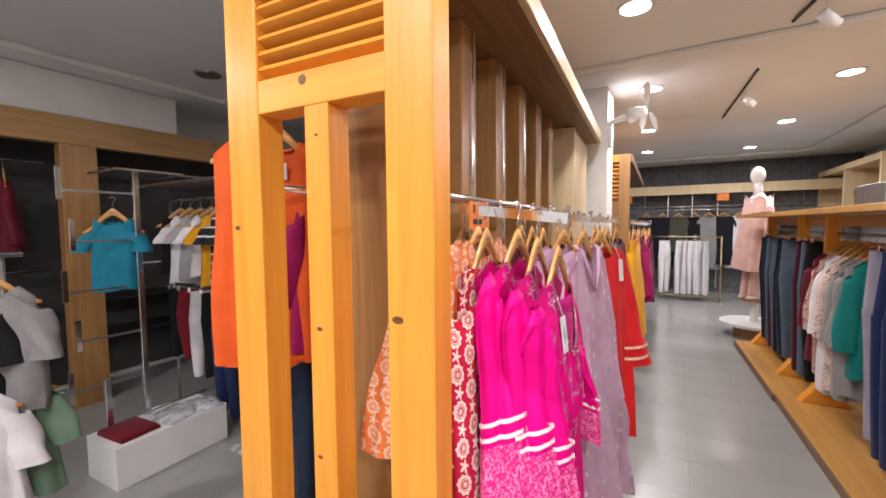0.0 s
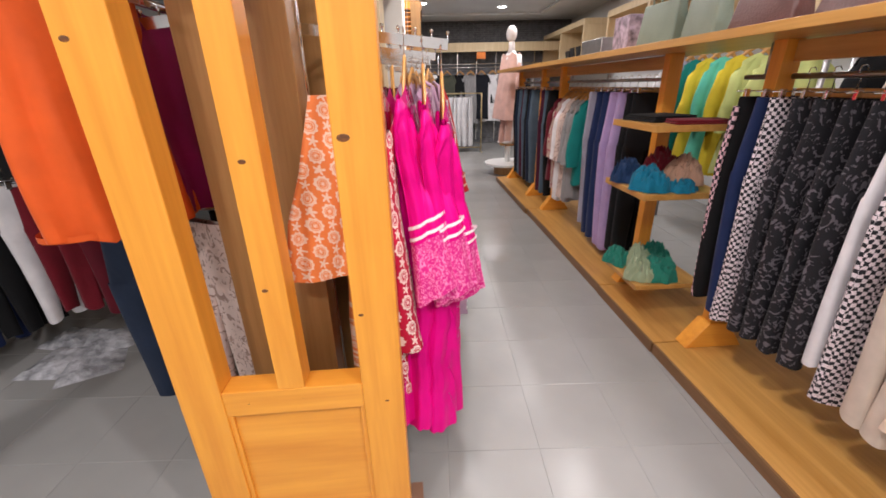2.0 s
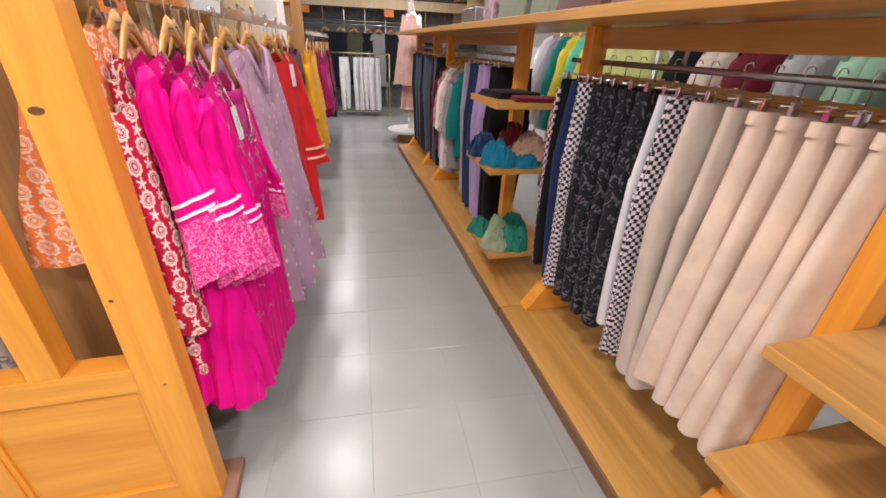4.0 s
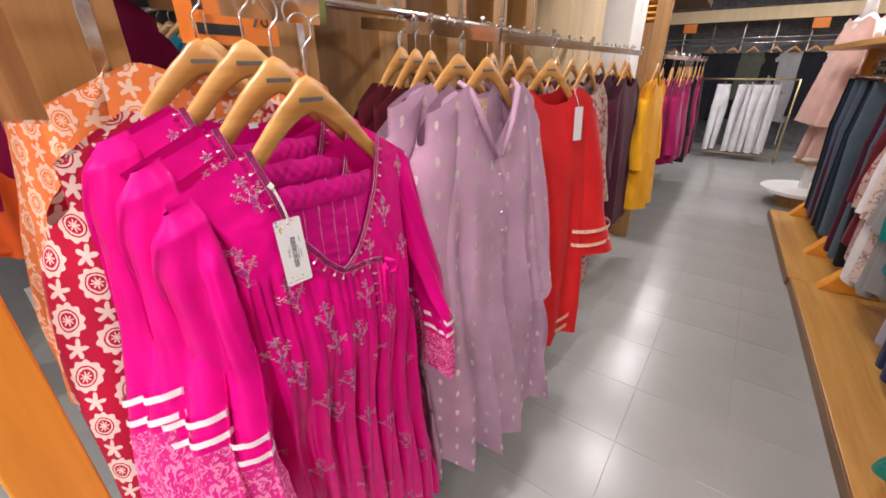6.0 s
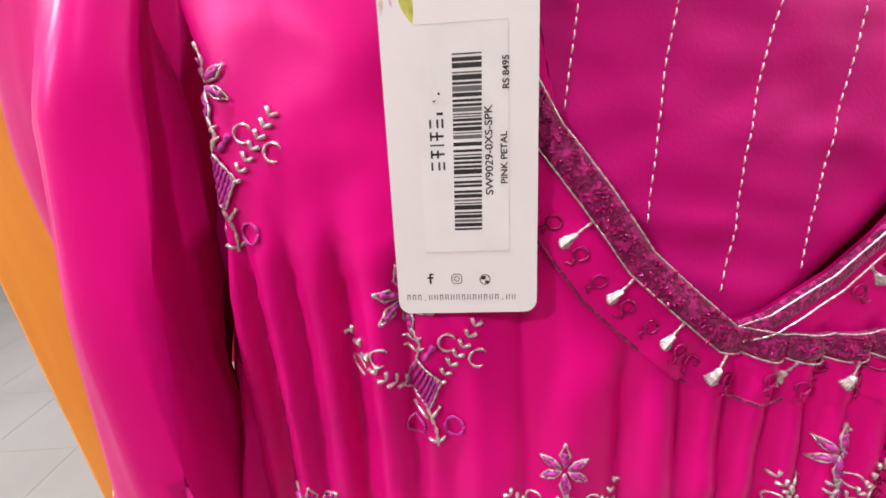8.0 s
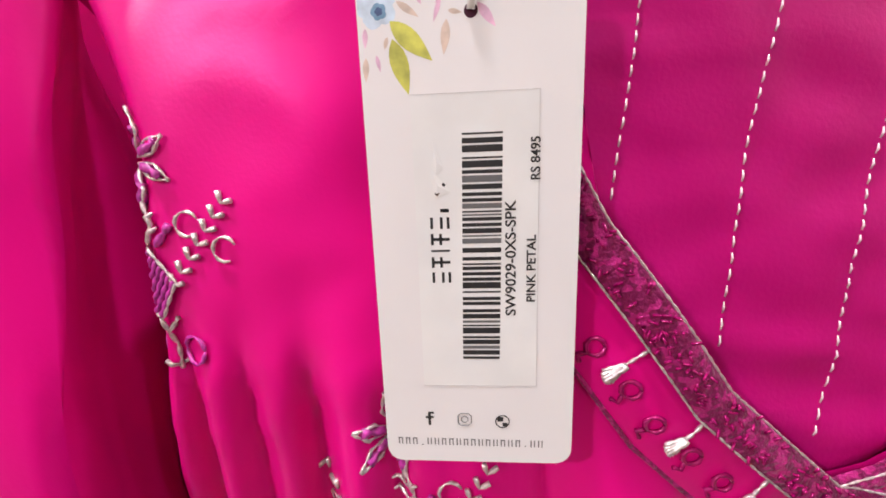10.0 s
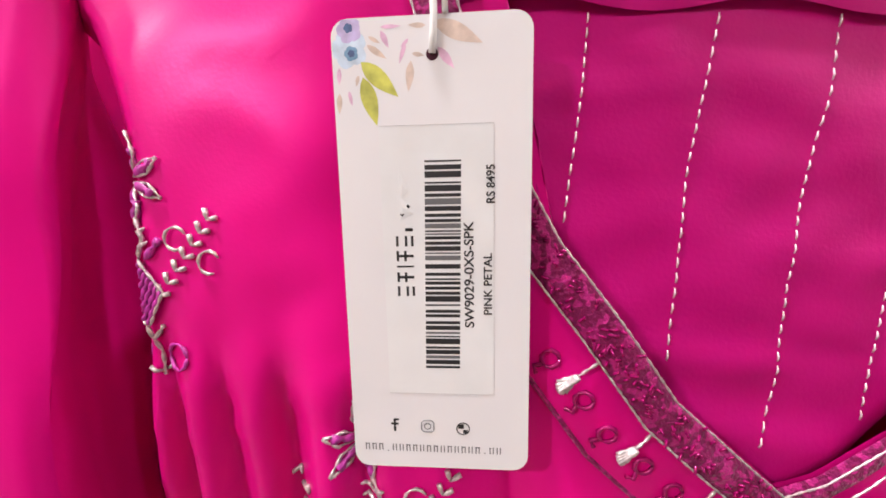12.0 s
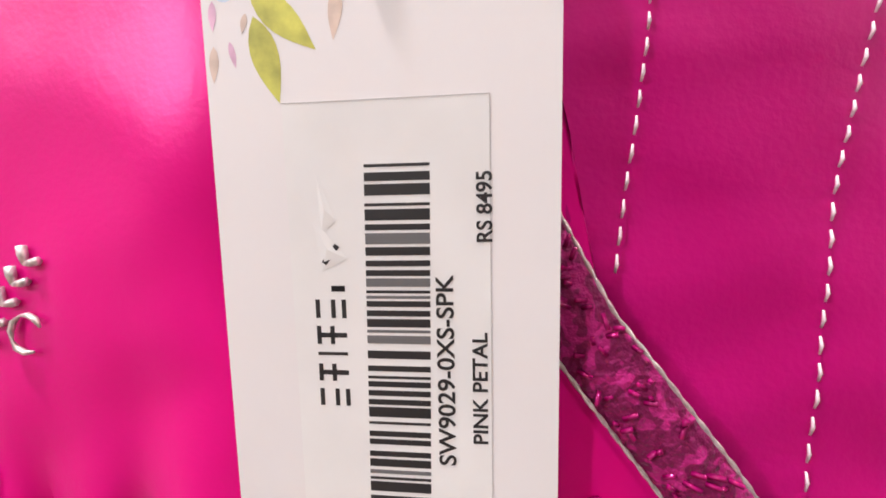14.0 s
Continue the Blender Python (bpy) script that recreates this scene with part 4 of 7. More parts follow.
F_PINK_FRONT = fabric("magenta_cotton_satin_front", C_PINK, 0.36, 0.0, 0.05, tint=(1, 0.12, 0.5))
# matte cotton; C_PINK is darkened to carry the shade over the yoke
F_YOKE_SHADED = fabric("magenta_yoke_cotton_shaded", (C_PINK[0] * 0.7, C_PINK[1], C_PINK[2] * 0.78), 0.55, 0.0, 0.07, tint=(1, 0.12, 0.5))
F_BAND = fabric("purple_velvet_band", (0.2, 0.002, 0.075), 0.7, 0.6, 0.8, "speckle", (0.42, 0.01, 0.17), 420, 0.52)
F_THREAD = mat("silver_zari_thread", (0.62, 0.55, 0.56), 0.3, 0.6, vary=0.35, vary_scale=900)
F_STITCH = mat("white_silk_stitching", (0.72, 0.58, 0.63), 0.4, 0.15, vary=0.2, vary_scale=900)
F_THREAD_PINK = mat("pink_silk_thread", (0.42, 0.03, 0.28), 0.4, vary=0.4, vary_scale=900)
F_SEQUIN = mat("dark_pink_sequin", (0.35, 0.003, 0.12), 0.2, 0.3, vary=0.3, vary_scale=400)

kurta = thing("hanging_kurta", "magenta embroidered kurta with a white price tag, on a wooden hanger", "kurta", Matrix.Translation(KO + SHIFT), "magenta kurtas")


def front_bm():
    bm = bmesh.new()
    nu, nv = 150, 150
    grid = []
    for i in range(nu + 1):
        u = i / nu
        col = []
        ytop = 0.962 + (1.41 - 0.962) * u
        zt = k_top(ytop)
        for j in range(nv + 1):
            v = (j / nv) ** 1.35
            z = zt + (0.37 + 0.012 * math.sin(14 * u) - zt) * v
            s = smooth01((zt - z) / 0.05) if j else 0.0
            y = ytop * (1 - s) + (k_left(z) + (k_right(z) - k_left(z)) * u) * s
            col.append(bm.verts.new(kp(y, z)))
        grid.append(col)
    for a, b in zip(grid, grid[1:]):
        for j in range(nv):
            bm.faces.new((a[j], a[j + 1], b[j + 1], b[j]))
    return bm


part("front", front_bm(), F_PINK_FRONT, kurta, "", True)


def back_bm():
    bm = bmesh.new()
    grid = []
    for i in range(41):
        u = i / 40
        y = 0.962 + 0.448 * u
        zt = k_top(y) if not 1.0742 <= y <= 1.3129 else 1.466 - 0.036 * math.sin(math.pi * (y - 1.0742) / 0.2387)
        col = []
        for j in range(30):
            v = j / 29
            z = zt + (0.37 + 0.012 * math.sin(14 * u) - zt) * v
            s = smooth01(v / 0.06)
            yy = y * (1 - s) + (k_left(z) + (k_right(z) - k_left(z)) * u) * s
            t = (yy - 1.185) / 0.22
            x = -0.229 - 0.06 * v + 0.006 * v * math.sin(yy * 60)
            col.append(bm.verts.new(Vector((x, yy, z)) - KO))
        grid.append(col)
    for a, b in zip(grid, grid[1:]):
        for j in range(29):
            bm.faces.new((a[j], b[j], b[j + 1], a[j + 1]))
    return bm


part("back", back_bm(), F_PINK_FRONT, kurta, "", True)


def side_bm(side):
    """The side of the skirt, from the front's edge round to the back's, below the arm."""
    bm = bmesh.new()
    rows_ = []
    for j in range(41):
        z = 1.24 - (1.24 - 0.374) * j / 40
        v = (1.41 - z) / 1.04
        y = k_left(z) if side < 0 else k_right(z)
        a, b = k_x(y, z), -0.229 - 0.06 * v
        swell = 0.012 + 0.03 * v
        rows_.append([bm.verts.new(Vector((a + (b - a) * q / 10, y + side * (swell * math.sin(math.pi * q / 10) + 0.006 * v * math.sin(q * 1.9 + 5 * z)), z)) - KO) for q in range(11)])
    for a, b in zip(rows_, rows_[1:]):
        for q in range(10):
            bm.faces.new((a[q], a[q + 1], b[q + 1], b[q]))
    return bm


for sd in (-1, 1):
    part("side_panel", side_bm(sd), F_PINK_FRONT, kurta, "", True)


def tube_sleeve(rows, n=64, seed=0):
    """rows: centre (x, y, z), half breadth, half thickness, turn of the breadth from y towards x in degrees."""
    rng = random.Random(seed)
    p1, p2, p3 = (rng.uniform(0, 6.28) for _ in range(3))
    data, m = [], 10
    for (a, b) in zip(rows, rows[1:]):
        for k in range(m if b is not rows[-1] else m + 1):
            f = k / m
            g = smooth01(f) * 0.5 + f * 0.5
            c = Vector(a[0]).lerp(Vector(b[0]), f)
            w, t, d = (a[i] + (b[i] - a[i]) * g for i in (1, 2, 3))
            ux, uy = math.sin(radians(d)), math.cos(radians(d))
            ring = []
            for q in range(n):
                th = 2 * math.pi * q / n
                cw, sw = w * math.cos(th), t * math.sin(th)
                # soft valleys between narrow ridges that run down the sleeve and twist slowly
                drift = 1.3 * math.sin(4.0 * c.z + p3)
                bump = smooth01((1.405 - c.z) / 0.1) * (0.0075 * (1 - 2 * abs(math.sin(2.5 * th + p1 + drift)) ** 0.7) + 0.0018 * (1 - 2 * abs(math.sin(4.5 * th + p2 - 1.7 * drift)) ** 0.7) + 0.001 * math.sin(2 * th + p3 + 9 * c.z))
                bump *= min(1.0, w / 0.05)
                cw += bump * math.cos(th) * 0.2
                sw += bump
                slant = b[4] if len(b) > 4 else 0.0
                slant = (a[4] if len(a) > 4 else 0.0) * (1 - f) + slant * f
                ring.append(Vector((c.x + cw * ux - sw * uy, c.y + cw * uy + sw * ux, c.z + slant * math.cos(th))) - KO)
            data.append(ring)
    bm = bmesh.new()
    loft(bm, data)
    return bm


LEFT_SLEEVE = [((-0.19, 0.975, 1.418), 0.018, 0.008, 0, 0.008), ((-0.188, 0.968, 1.385), 0.034, 0.017, 18, 0.012), ((-0.187, 0.967, 1.33), 0.044, 0.02, 48, 0.006), ((-0.182, 0.97, 1.27), 0.05, 0.018, 62), ((-0.172, 0.971, 1.18), 0.052, 0.018, 62), ((-0.16, 0.962, 1.11), 0.056, 0.019, 66, 0.008), ((-0.152, 0.952, 1.03), 0.064, 0.02, 72, 0.016)]
LEFT_CUFF = [LEFT_SLEEVE[-1], ((-0.146, 0.95, 0.94), 0.074, 0.021, 73, 0.02), ((-0.14, 0.95, 0.855), 0.084, 0.022, 74, 0.026)]
RIGHT_SLEEVE = [((-0.204, 1.395, 1.41), 0.028, 0.011, 0, -0.018), ((-0.207, 1.402, 1.34), 0.038, 0.022, -10, -0.012), ((-0.2, 1.425, 1.22), 0.042, 0.03, -25), ((-0.187, 1.45, 1.11), 0.052, 0.03, -40), ((-0.18, 1.462, 1.03), 0.07, 0.03, -58), ((-0.18, 1.462, 0.985), 0.08, 0.028, -65, 0.02)]
RIGHT_CUFF = [RIGHT_SLEEVE[-1], ((-0.184, 1.462, 0.93), 0.09, 0.028, -68, 0.025), ((-0.188, 1.462, 0.88), 0.094, 0.03, -70, 0.03)]
for rows_, cuff_, sd in ((LEFT_SLEEVE, LEFT_CUFF, 5), (RIGHT_SLEEVE, RIGHT_CUFF, 9)):
    part("sleeve", tube_sleeve(rows_, seed=sd), F_PINK_FRONT, kurta, "", True)
    part("lace_cuff", tube_sleeve(cuff_, seed=sd), F_PINK_LACE, kurta, "pink lace cuff", True)
    for dz in (0.012, 0.045):
        c, w, t, d, sl = rows_[-1]
        a = ((c[0], c[1], c[2] + dz + 0.01), w + 0.001, t + 0.001, d, sl)
        b = ((c[0], c[1], c[2] + dz), w + 0.0015, t + 0.0015, d, sl)
        part("ribbon", tube_sleeve([a, b], seed=sd), M_TRIM, kurta, "narrow white ribbon", True)


def ribbon(points, width, off, surface, rise=0.0012, n=6):
    """A slightly domed strip along (y, z) points that lies on a surface; width: to one side, or (from, to)."""
    w0, w1 = width if isinstance(width, tuple) else (-width / 2, width / 2)
    pts = []
    for (a, b) in zip(points, points[1:]):
        for k in range(n):
            pts.append((a[0] + (b[0] - a[0]) * k / n, a[1] + (b[1] - a[1]) * k / n))
    pts.append(points[-1])
    bm = bmesh.new()
    rows_ = []
    for i, p in enumerate(pts):
        a, b = pts[max(i - 2, 0)], pts[min(i + 2, len(pts) - 1)]
        dy, dz = b[0] - a[0], b[1] - a[1]
        L = math.hypot(dy, dz) or 1
        ny, nz = -dz / L, dy / L
        rows_.append([bm.verts.new(surface(p[0] + ny * (w0 + (w1 - w0) * q / 4), p[1] + nz * (w0 + (w1 - w0) * q / 4), off + (rise if q in (1, 2, 3) else 0))) for q in range(5)])
    for a, b in zip(rows_, rows_[1:]):
        for q in range(4):
            bm.faces.new((a[q], a[q + 1], b[q + 1], b[q]))
    return bm


def stitched(bm, pts, r, surface, off=0.0008, step=0.0011, thin=0.45, n=5):
    """A thread of little stitches along (y, z) points: its thickness swells and thins."""
    line = []
    for (a, b) in zip(pts, pts[1:]):
        L = math.hypot(b[0] - a[0], b[1] - a[1])
        m = max(1, int(L / step))
        line += [(a[0] + (b[0] - a[0]) * k / m, a[1] + (b[1] - a[1]) * k / m) for k in range(m)]
    line.append(pts[-1])
    if len(line) < 2:
        return
    rs = [r if k % 3 else r * thin for k in range(len(line))]
    add_tube(bm, [surface(y, z, off) for y, z in line], rs, n)


def yoke_p(y, z, off=0.0):
    x = -0.1475 - 0.17 * (z - 1.29) - 0.03 * max(0.0, (y - 1.18) / 0.2) ** 2 + 0.0016 * noise.noise(Vector((y * 22, z * 26, 9.0))) + 0.0009 * (1 - 2 * abs(noise.noise(Vector((y * 14, z * 52 + y * 8, 6.6))))) + 0.0008 * noise.noise(Vector((y * 60, z * 90, 2.0)))
    return Vector((x + off, y, z)) - KO


def yoke_under(y, z, off=0.0):
    """The yoke inside the neckline, falling back under the front beyond it."""
    cross = [a[1] + (b[1] - a[1]) * (y - a[0]) / (b[0] - a[0]) for a, b in zip(NECK, NECK[1:]) if min(a[0], b[0]) <= y < max(a[0], b[0])]
    under = smooth01((min(cross, default=1.29) - 0.004 - z) / 0.02)
    return yoke_p(y, z, off) - Vector((0.03 * under, 0, 0))


def sheet(y0, y1, z0, z1, surface, nu=60, nv=50):
    bm = bmesh.new()
    g = [[bm.verts.new(surface(y0 + (y1 - y0) * i / nu, z0 + (z1 - z0) * j / nv)) for j in range(nv + 1)] for i in range(nu + 1)]
    for a, b in zip(g, g[1:]):
        for j in range(nv):
            bm.faces.new((a[j], b[j], b[j + 1], a[j + 1]))
    return bm


yoke = part("yoke_panel", sheet(1.09, 1.285, 1.245, 1.3805, yoke_under), F_YOKE_SHADED, kurta, "plain magenta yoke with pintuck stitching", True)


def gather_p(y, z, off=0.0):
    f = (z - 1.3775) / 0.036
    bulge = math.sin(math.pi * min(max(f, 0), 1))
    x = -0.1592 - 0.17 * (z - 1.3775) - 0.03 * max(0.0, (y - 1.18) / 0.2) ** 2 + 0.002 * bulge + 0.001 * (1 - 2 * abs(math.sin(y * 95 + 1.5 * math.sin(y * 61)))) * bulge + 0.0006 * math.sin(y * 310 + 1.2 * math.sin(y * 61)) * math.sin(3 * math.pi * f) * bulge
    return Vector((x + off, y, z - 0.045 * (y - 1.1) + 0.0015 * math.sin(y * 120))) - KO


part("gathered_band", sheet(1.096, 1.28, 1.3775, 1.4135, gather_p, 140, 24), F_YOKE_SHADED, kurta, "softly gathered neck band", True)
PINTUCKS = [[(1.1265, 1.375), (1.124, 1.35), (1.1209, 1.3288)], [(1.155, 1.374), (1.1525, 1.36), (1.1495, 1.3415), (1.1471, 1.314), (1.1452, 1.2955)],
            [(1.1823, 1.373), (1.1808, 1.358), (1.1766, 1.3387), (1.173, 1.314), (1.1714, 1.288), (1.168, 1.273)], [(1.206, 1.3715), (1.2035, 1.345), (1.199, 1.317), (1.1953, 1.292), (1.1943, 1.278)], [(1.231, 1.37), (1.2277, 1.3335), (1.225, 1.305)]]
for line in PINTUCKS:
    bm = bmesh.new()
    for a, b in zip(line, line[1:]):
        L = math.hypot(b[0] - a[0], b[1] - a[1])
        m = int(L / 0.0031)
        for k in range(m):
            f0, f1 = (k + 0.12) / m, (k + 0.8) / m
            add_tube(bm, [yoke_p(a[0] + (b[0] - a[0]) * f, a[1] + (b[1] - a[1]) * f, 0.0006 + (0.0003 if 0.3 < q < 0.7 else 0)) for q, f in ((0, f0), (0.5, (f0 + f1) / 2), (1, f1))], [0.00015, 0.00025, 0.00015], 5)
    part("pintuck_stitching", bm, F_STITCH, yoke, "dashed silver stitching", True)

# neckline band, cords, scalloped flap and drops
INNER_L = NECK[:11]
BAND_L = INNER_L + [(1.186, 1.2617), (1.2043, 1.2597), (1.22, 1.2597), (1.2366, 1.257), (1.254, 1.2517), (1.269, 1.2462)]
INNER_R = NECK[10:][::-1]
BAND_W, BAND_RW, FLAP_W = 0.0095, 0.0068, 0.0155
band = part("neck_band", ribbon(BAND_L, (-BAND_W, 0.0), 0.0022, kp), F_BAND, kurta, "purple velvet neck band with silver cords", True)
part("neck_band", ribbon(INNER_R, (0.0, BAND_RW), 0.0012, kp), F_BAND, kurta, "purple velvet neck band with silver cords", True)


def offset_line(points, d):
    out = []
    for i, p in enumerate(points):
        a, b = points[max(i - 1, 0)], points[min(i + 1, len(points) - 1)]
        dy, dz = b[0] - a[0], b[1] - a[1]
        L = math.hypot(dy, dz) or 1
        out.append((p[0] - dz / L * d, p[1] + dy / L * d))
    return out


for pts, d in ((BAND_L, -0.0003), (BAND_L, -BAND_W), (INNER_R, 0.0004), (INNER_R, BAND_RW)):
    bm = bmesh.new()
    stitched(bm, offset_line(pts, d), 0.00032, kp, 0.0034, 0.0009, 0.55)
    part("silver_cord", bm, F_THREAD, band, "twisted silver cord", True)
FLAP_L = offset_line(BAND_L[4:], -BAND_W)
part("scalloped_flap", ribbon(FLAP_L, (-FLAP_W, 0.0), 0.001, kp, 0.0006), F_PINK_FRONT, kurta, "", True)
bm = bmesh.new()
add_tube(bm, [kp(y, z, 0.0012) for y, z in offset_line(FLAP_L, -FLAP_W)], 0.0006, 6)
part("flap_piping", bm, F_BAND, kurta, "dark piping", True)


def path_at(points, s):
    """The point and the downward normal at a length s along (y, z) points."""
    for a, b in zip(points, points[1:]):
        L = math.hypot(b[0] - a[0], b[1] - a[1])
        if s <= L:
            f = s / L
            return (a[0] + (b[0] - a[0]) * f, a[1] + (b[1] - a[1]) * f), ((b[1] - a[1]) / L, -(b[0] - a[0]) / L)
        s -= L
    return points[-1], (0, -1)


def nearest_on(points, y, z):
    best = None
    for k in range(400):
        q, nrm = path_at(points, k * 0.001)
        d = math.hypot(q[0] - y, q[1] - z)
        if best is None or d < best[0]:
            best = (d, q)
    return best[1]


def drops(points, tips, drift):
    """Little pear-shaped silver drops that hang from a cord; tips: where each one ends."""
    for ey, ez in tips:
        y, z = nearest_on(points, ey + drift[0], ez + drift[1])
        L = math.hypot(ey - y, ez - z)
        ny, nz = (ey - y) / L, (ez - z) / L
        ty, tz = -nz, ny
        bm = bmesh.new()
        stitched(bm, [(y, z), (y + (ey - y) * 0.55, z + (ez - z) * 0.55)], 0.00045, kp, 0.003, 0.0008)
        for q in range(-3, 4):
            w = q * 0.0005
            a = (y + (ey - y) * 0.5, z + (ez - z) * 0.5)
            b = (y + (ey - y) * (1.05 - 0.012 * q * q) + ty * w, z + (ez - z) * (1.05 - 0.012 * q * q) + tz * w)
            stitched(bm, [a, b], 0.00062, kp, 0.0030 + 0.0003 * (3 - abs(q)), 0.0007, 0.7)
        part("silver_drop", bm, F_THREAD, kurta, "little silver embroidered drop", True)
        for sgn, dist in ((1, 0.0058), (-1, 0.0062)):
            cy, cz = y + ny * L * 0.75 + ty * sgn * dist, z + nz * L * 0.75 + tz * sgn * dist
            bm = bmesh.new()
            ring = [(cy + 0.0021 * math.cos(2 * math.pi * q / 9), cz + 0.0021 * math.sin(2 * math.pi * q / 9)) for q in range(10)]
            stitched(bm, ring, 0.0006, kp, 0.0022, 0.0008, 0.6)
            tail = [(cy + ny * 0.0022, cz + nz * 0.0022), (cy + ny * 0.004 + ty * 0.0012 * sgn, cz + nz * 0.004 + tz * 0.0012 * sgn), (cy + ny * 0.0048 - ty * 0.0006 * sgn, cz + nz * 0.0048 - tz * 0.0006 * sgn)]
            stitched(bm, tail, 0.0006, kp, 0.0022, 0.0008, 0.6)
            part("sequin", bm, F_SEQUIN, kurta, "curl of dark pink sequins", True)


drops(offset_line(BAND_L, -BAND_W), ((1.1188, 1.292), (1.1328, 1.2746), (1.1493, 1.2594), (1.1649, 1.2464), (1.1888, 1.2417), (1.2082, 1.2417), (1.2254, 1.2421), (1.089, 1.352), (1.1, 1.325)), (0.003, 0.003))
# embroidered placket strip below the tie
PLACKET = [(1.2535, 1.243), (1.253, 1.215), (1.252, 1.18), (1.25, 1.142)]
part("placket_strip", ribbon(PLACKET, (-0.006, 0.006), 0.0025, kp), F_PINK_FRONT, kurta, "embroidered placket strip", True)
for d in (-0.0055, 0.0055):
    bm = bmesh.new()
    stitched(bm, offset_line(PLACKET, d), 0.00032, kp, 0.0036, 0.0009, 0.55)
    part("silver_cord", bm, F_THREAD, kurta, "twisted silver cord", True)
drops(offset_line(PLACKET, -0.0055), ((1.2375, 1.2235), (1.2375, 1.2025), (1.2355, 1.182), (1.2345, 1.163)), (0, 0))
drops(offset_line(INNER_R, BAND_RW), ((1.3196, 1.4341), (1.3116, 1.4106), (1.3025, 1.3895), (1.289, 1.366), (1.274, 1.345), (1.2595, 1.326), (1.247, 1.3075), (1.232, 1.29), (1.2148, 1.2752)), (0, 0))
drops(offset_line(BAND_L, -BAND_W), ((1.0567, 1.461), (1.0622, 1.4398), (1.0673, 1.4163), (1.0745, 1.394)), (0, 0))
# raised pile on the velvet band
rng = random.Random(4)
bm = bmesh.new()
for k in range(420):
    (y, z), (ny, nz) = path_at(BAND_L, rng.uniform(0.1, 0.36))
    d, a, L = rng.uniform(0.001, 0.0085), rng.uniform(0, 6.28), rng.uniform(0.0008, 0.0018)
    y, z = y + ny * d, z + nz * d
    add_tube(bm, [kp(y, z, 0.0034), kp(y + L * math.cos(a), z + L * math.sin(a), 0.0042)], 0.00035, 4)
tagged(part("raised_pile", bm, F_SEQUIN, band, "", True), kind="stuff")


def motif(y0, z0, s=1.0, lean=0.0, flip=1, sprays=(1, -1)):
    """An embroidered sprig: flower, hatched diamond, two side sprays and curls below."""
    c, d = math.cos(lean), math.sin(lean)

    def at(u, v):
        u, v = u * s * flip, v * s
        return (y0 + u * c - v * d, z0 + u * d + v * c)

    ob = None
    bm = bmesh.new()
    T = 0.00062 * (0.6 + 0.4 * s)
    for k in range(6):
        a = math.radians(90 + 60 * k)
        L = 0.0095 if k % 3 else 0.0115
        ca, sa = math.cos(a), math.sin(a)
        for sg in (-1, 1):
            stitched(bm, [at(0.0012 * ca, 0.024 + 0.0012 * sa), at(0.55 * L * ca - sg * 0.0017 * sa, 0.024 + 0.55 * L * sa + sg * 0.0017 * ca), at(L * ca, 0.024 + L * sa)], T * 0.8, kp)
    stitched(bm, [at(0, 0.016), at(0.002, 0.01), at(0, 0.005)], T, kp)
    for sg in (-1, 1):
        stitched(bm, [at(0, 0.011), at(sg * 0.003, 0.0125)], T, kp)
        stitched(bm, [at(0, 0.0075), at(sg * 0.0032, 0.0092)], T, kp)
    dia = [(0.0, 0.005), (0.0062, -0.003), (0.001, -0.0115), (-0.0058, -0.0045), (0.0, 0.005)]
    stitched(bm, [at(u, v) for u, v in dia], T * 0.75, kp, 0.0012)
    for sg in sprays:
        ex, ey = sg * 0.0195, 0.0135
        for q in range(7):
            f = q / 6
            bx, by = sg * 0.005 + (ex - sg * 0.005) * f, -0.004 + (ey + 0.004) * f
            stitched(bm, [at(bx, by), at(bx + sg * 0.0026, by + 0.0005)], T * 1.1, kp)
            stitched(bm, [at(bx, by), at(bx - sg * 0.0004, by + 0.0027)], T * 1.1, kp)
        for cx, cy in ((sg * 0.0105, 0.0095), (sg * 0.0188, 0.0035)):
            stitched(bm, [at(cx + 0.0028 * math.cos(t), cy + 0.0028 * math.sin(t)) for t in [math.radians(g + 20) for g in range(0, 300, 30)]], T * 0.75, kp)
        stitched(bm, [at(sg * 0.0005, -0.0155), at(sg * 0.0042, -0.0118)], T * 1.1, kp)
    stitched(bm, [at(0, -0.0115), at(0.0015, -0.019), at(0.001, -0.0255)], T, kp)
    for sg in (-1, 1):
        stitched(bm, [at(0.001, -0.0245), at(0.001 + sg * 0.0028, -0.0228)], T, kp)
    ob = part("embroidered_sprig", bm, F_THREAD, kurta, "silver thread embroidered sprig", True)
    bm = bmesh.new()
    for q in range(7):
        f = (q + 0.5) / 7
        a, b = (0.0062 * (1 - f) * 1 + 0.0 * f, 0.005 * f - 0.003 * (1 - f)), (-0.0058 * f + 0.001 * (1 - f), -0.0045 * f - 0.0115 * (1 - f))
        stitched(bm, [at(*a), at(*b)], 0.00075, kp, 0.0009, 0.0009, 0.6)
    for k in range(6):
        a = math.radians(90 + 60 * k)
        stitched(bm, [at(0.002 * math.cos(a), 0.024 + 0.002 * math.sin(a)), at(0.0075 * math.cos(a), 0.024 + 0.0075 * math.sin(a))], 0.0014, kp, 0.0006)
    stitched(bm, [at(0, 0.014), at(0.001, 0.019)], 0.0013, kp, 0.0006)
    stitched(bm, [at(0.002, 0.005), at(0.0062, 0.0095)], 0.0011, kp, 0.0006)
    for sg in (-1, 1):
        stitched(bm, [at(0.001 + sg * 0.0062 + 0.003 * math.cos(t), -0.0195 + 0.0033 * math.sin(t)) for t in [math.radians(g) for g in range(0, 361, 40)]], 0.00055, kp)
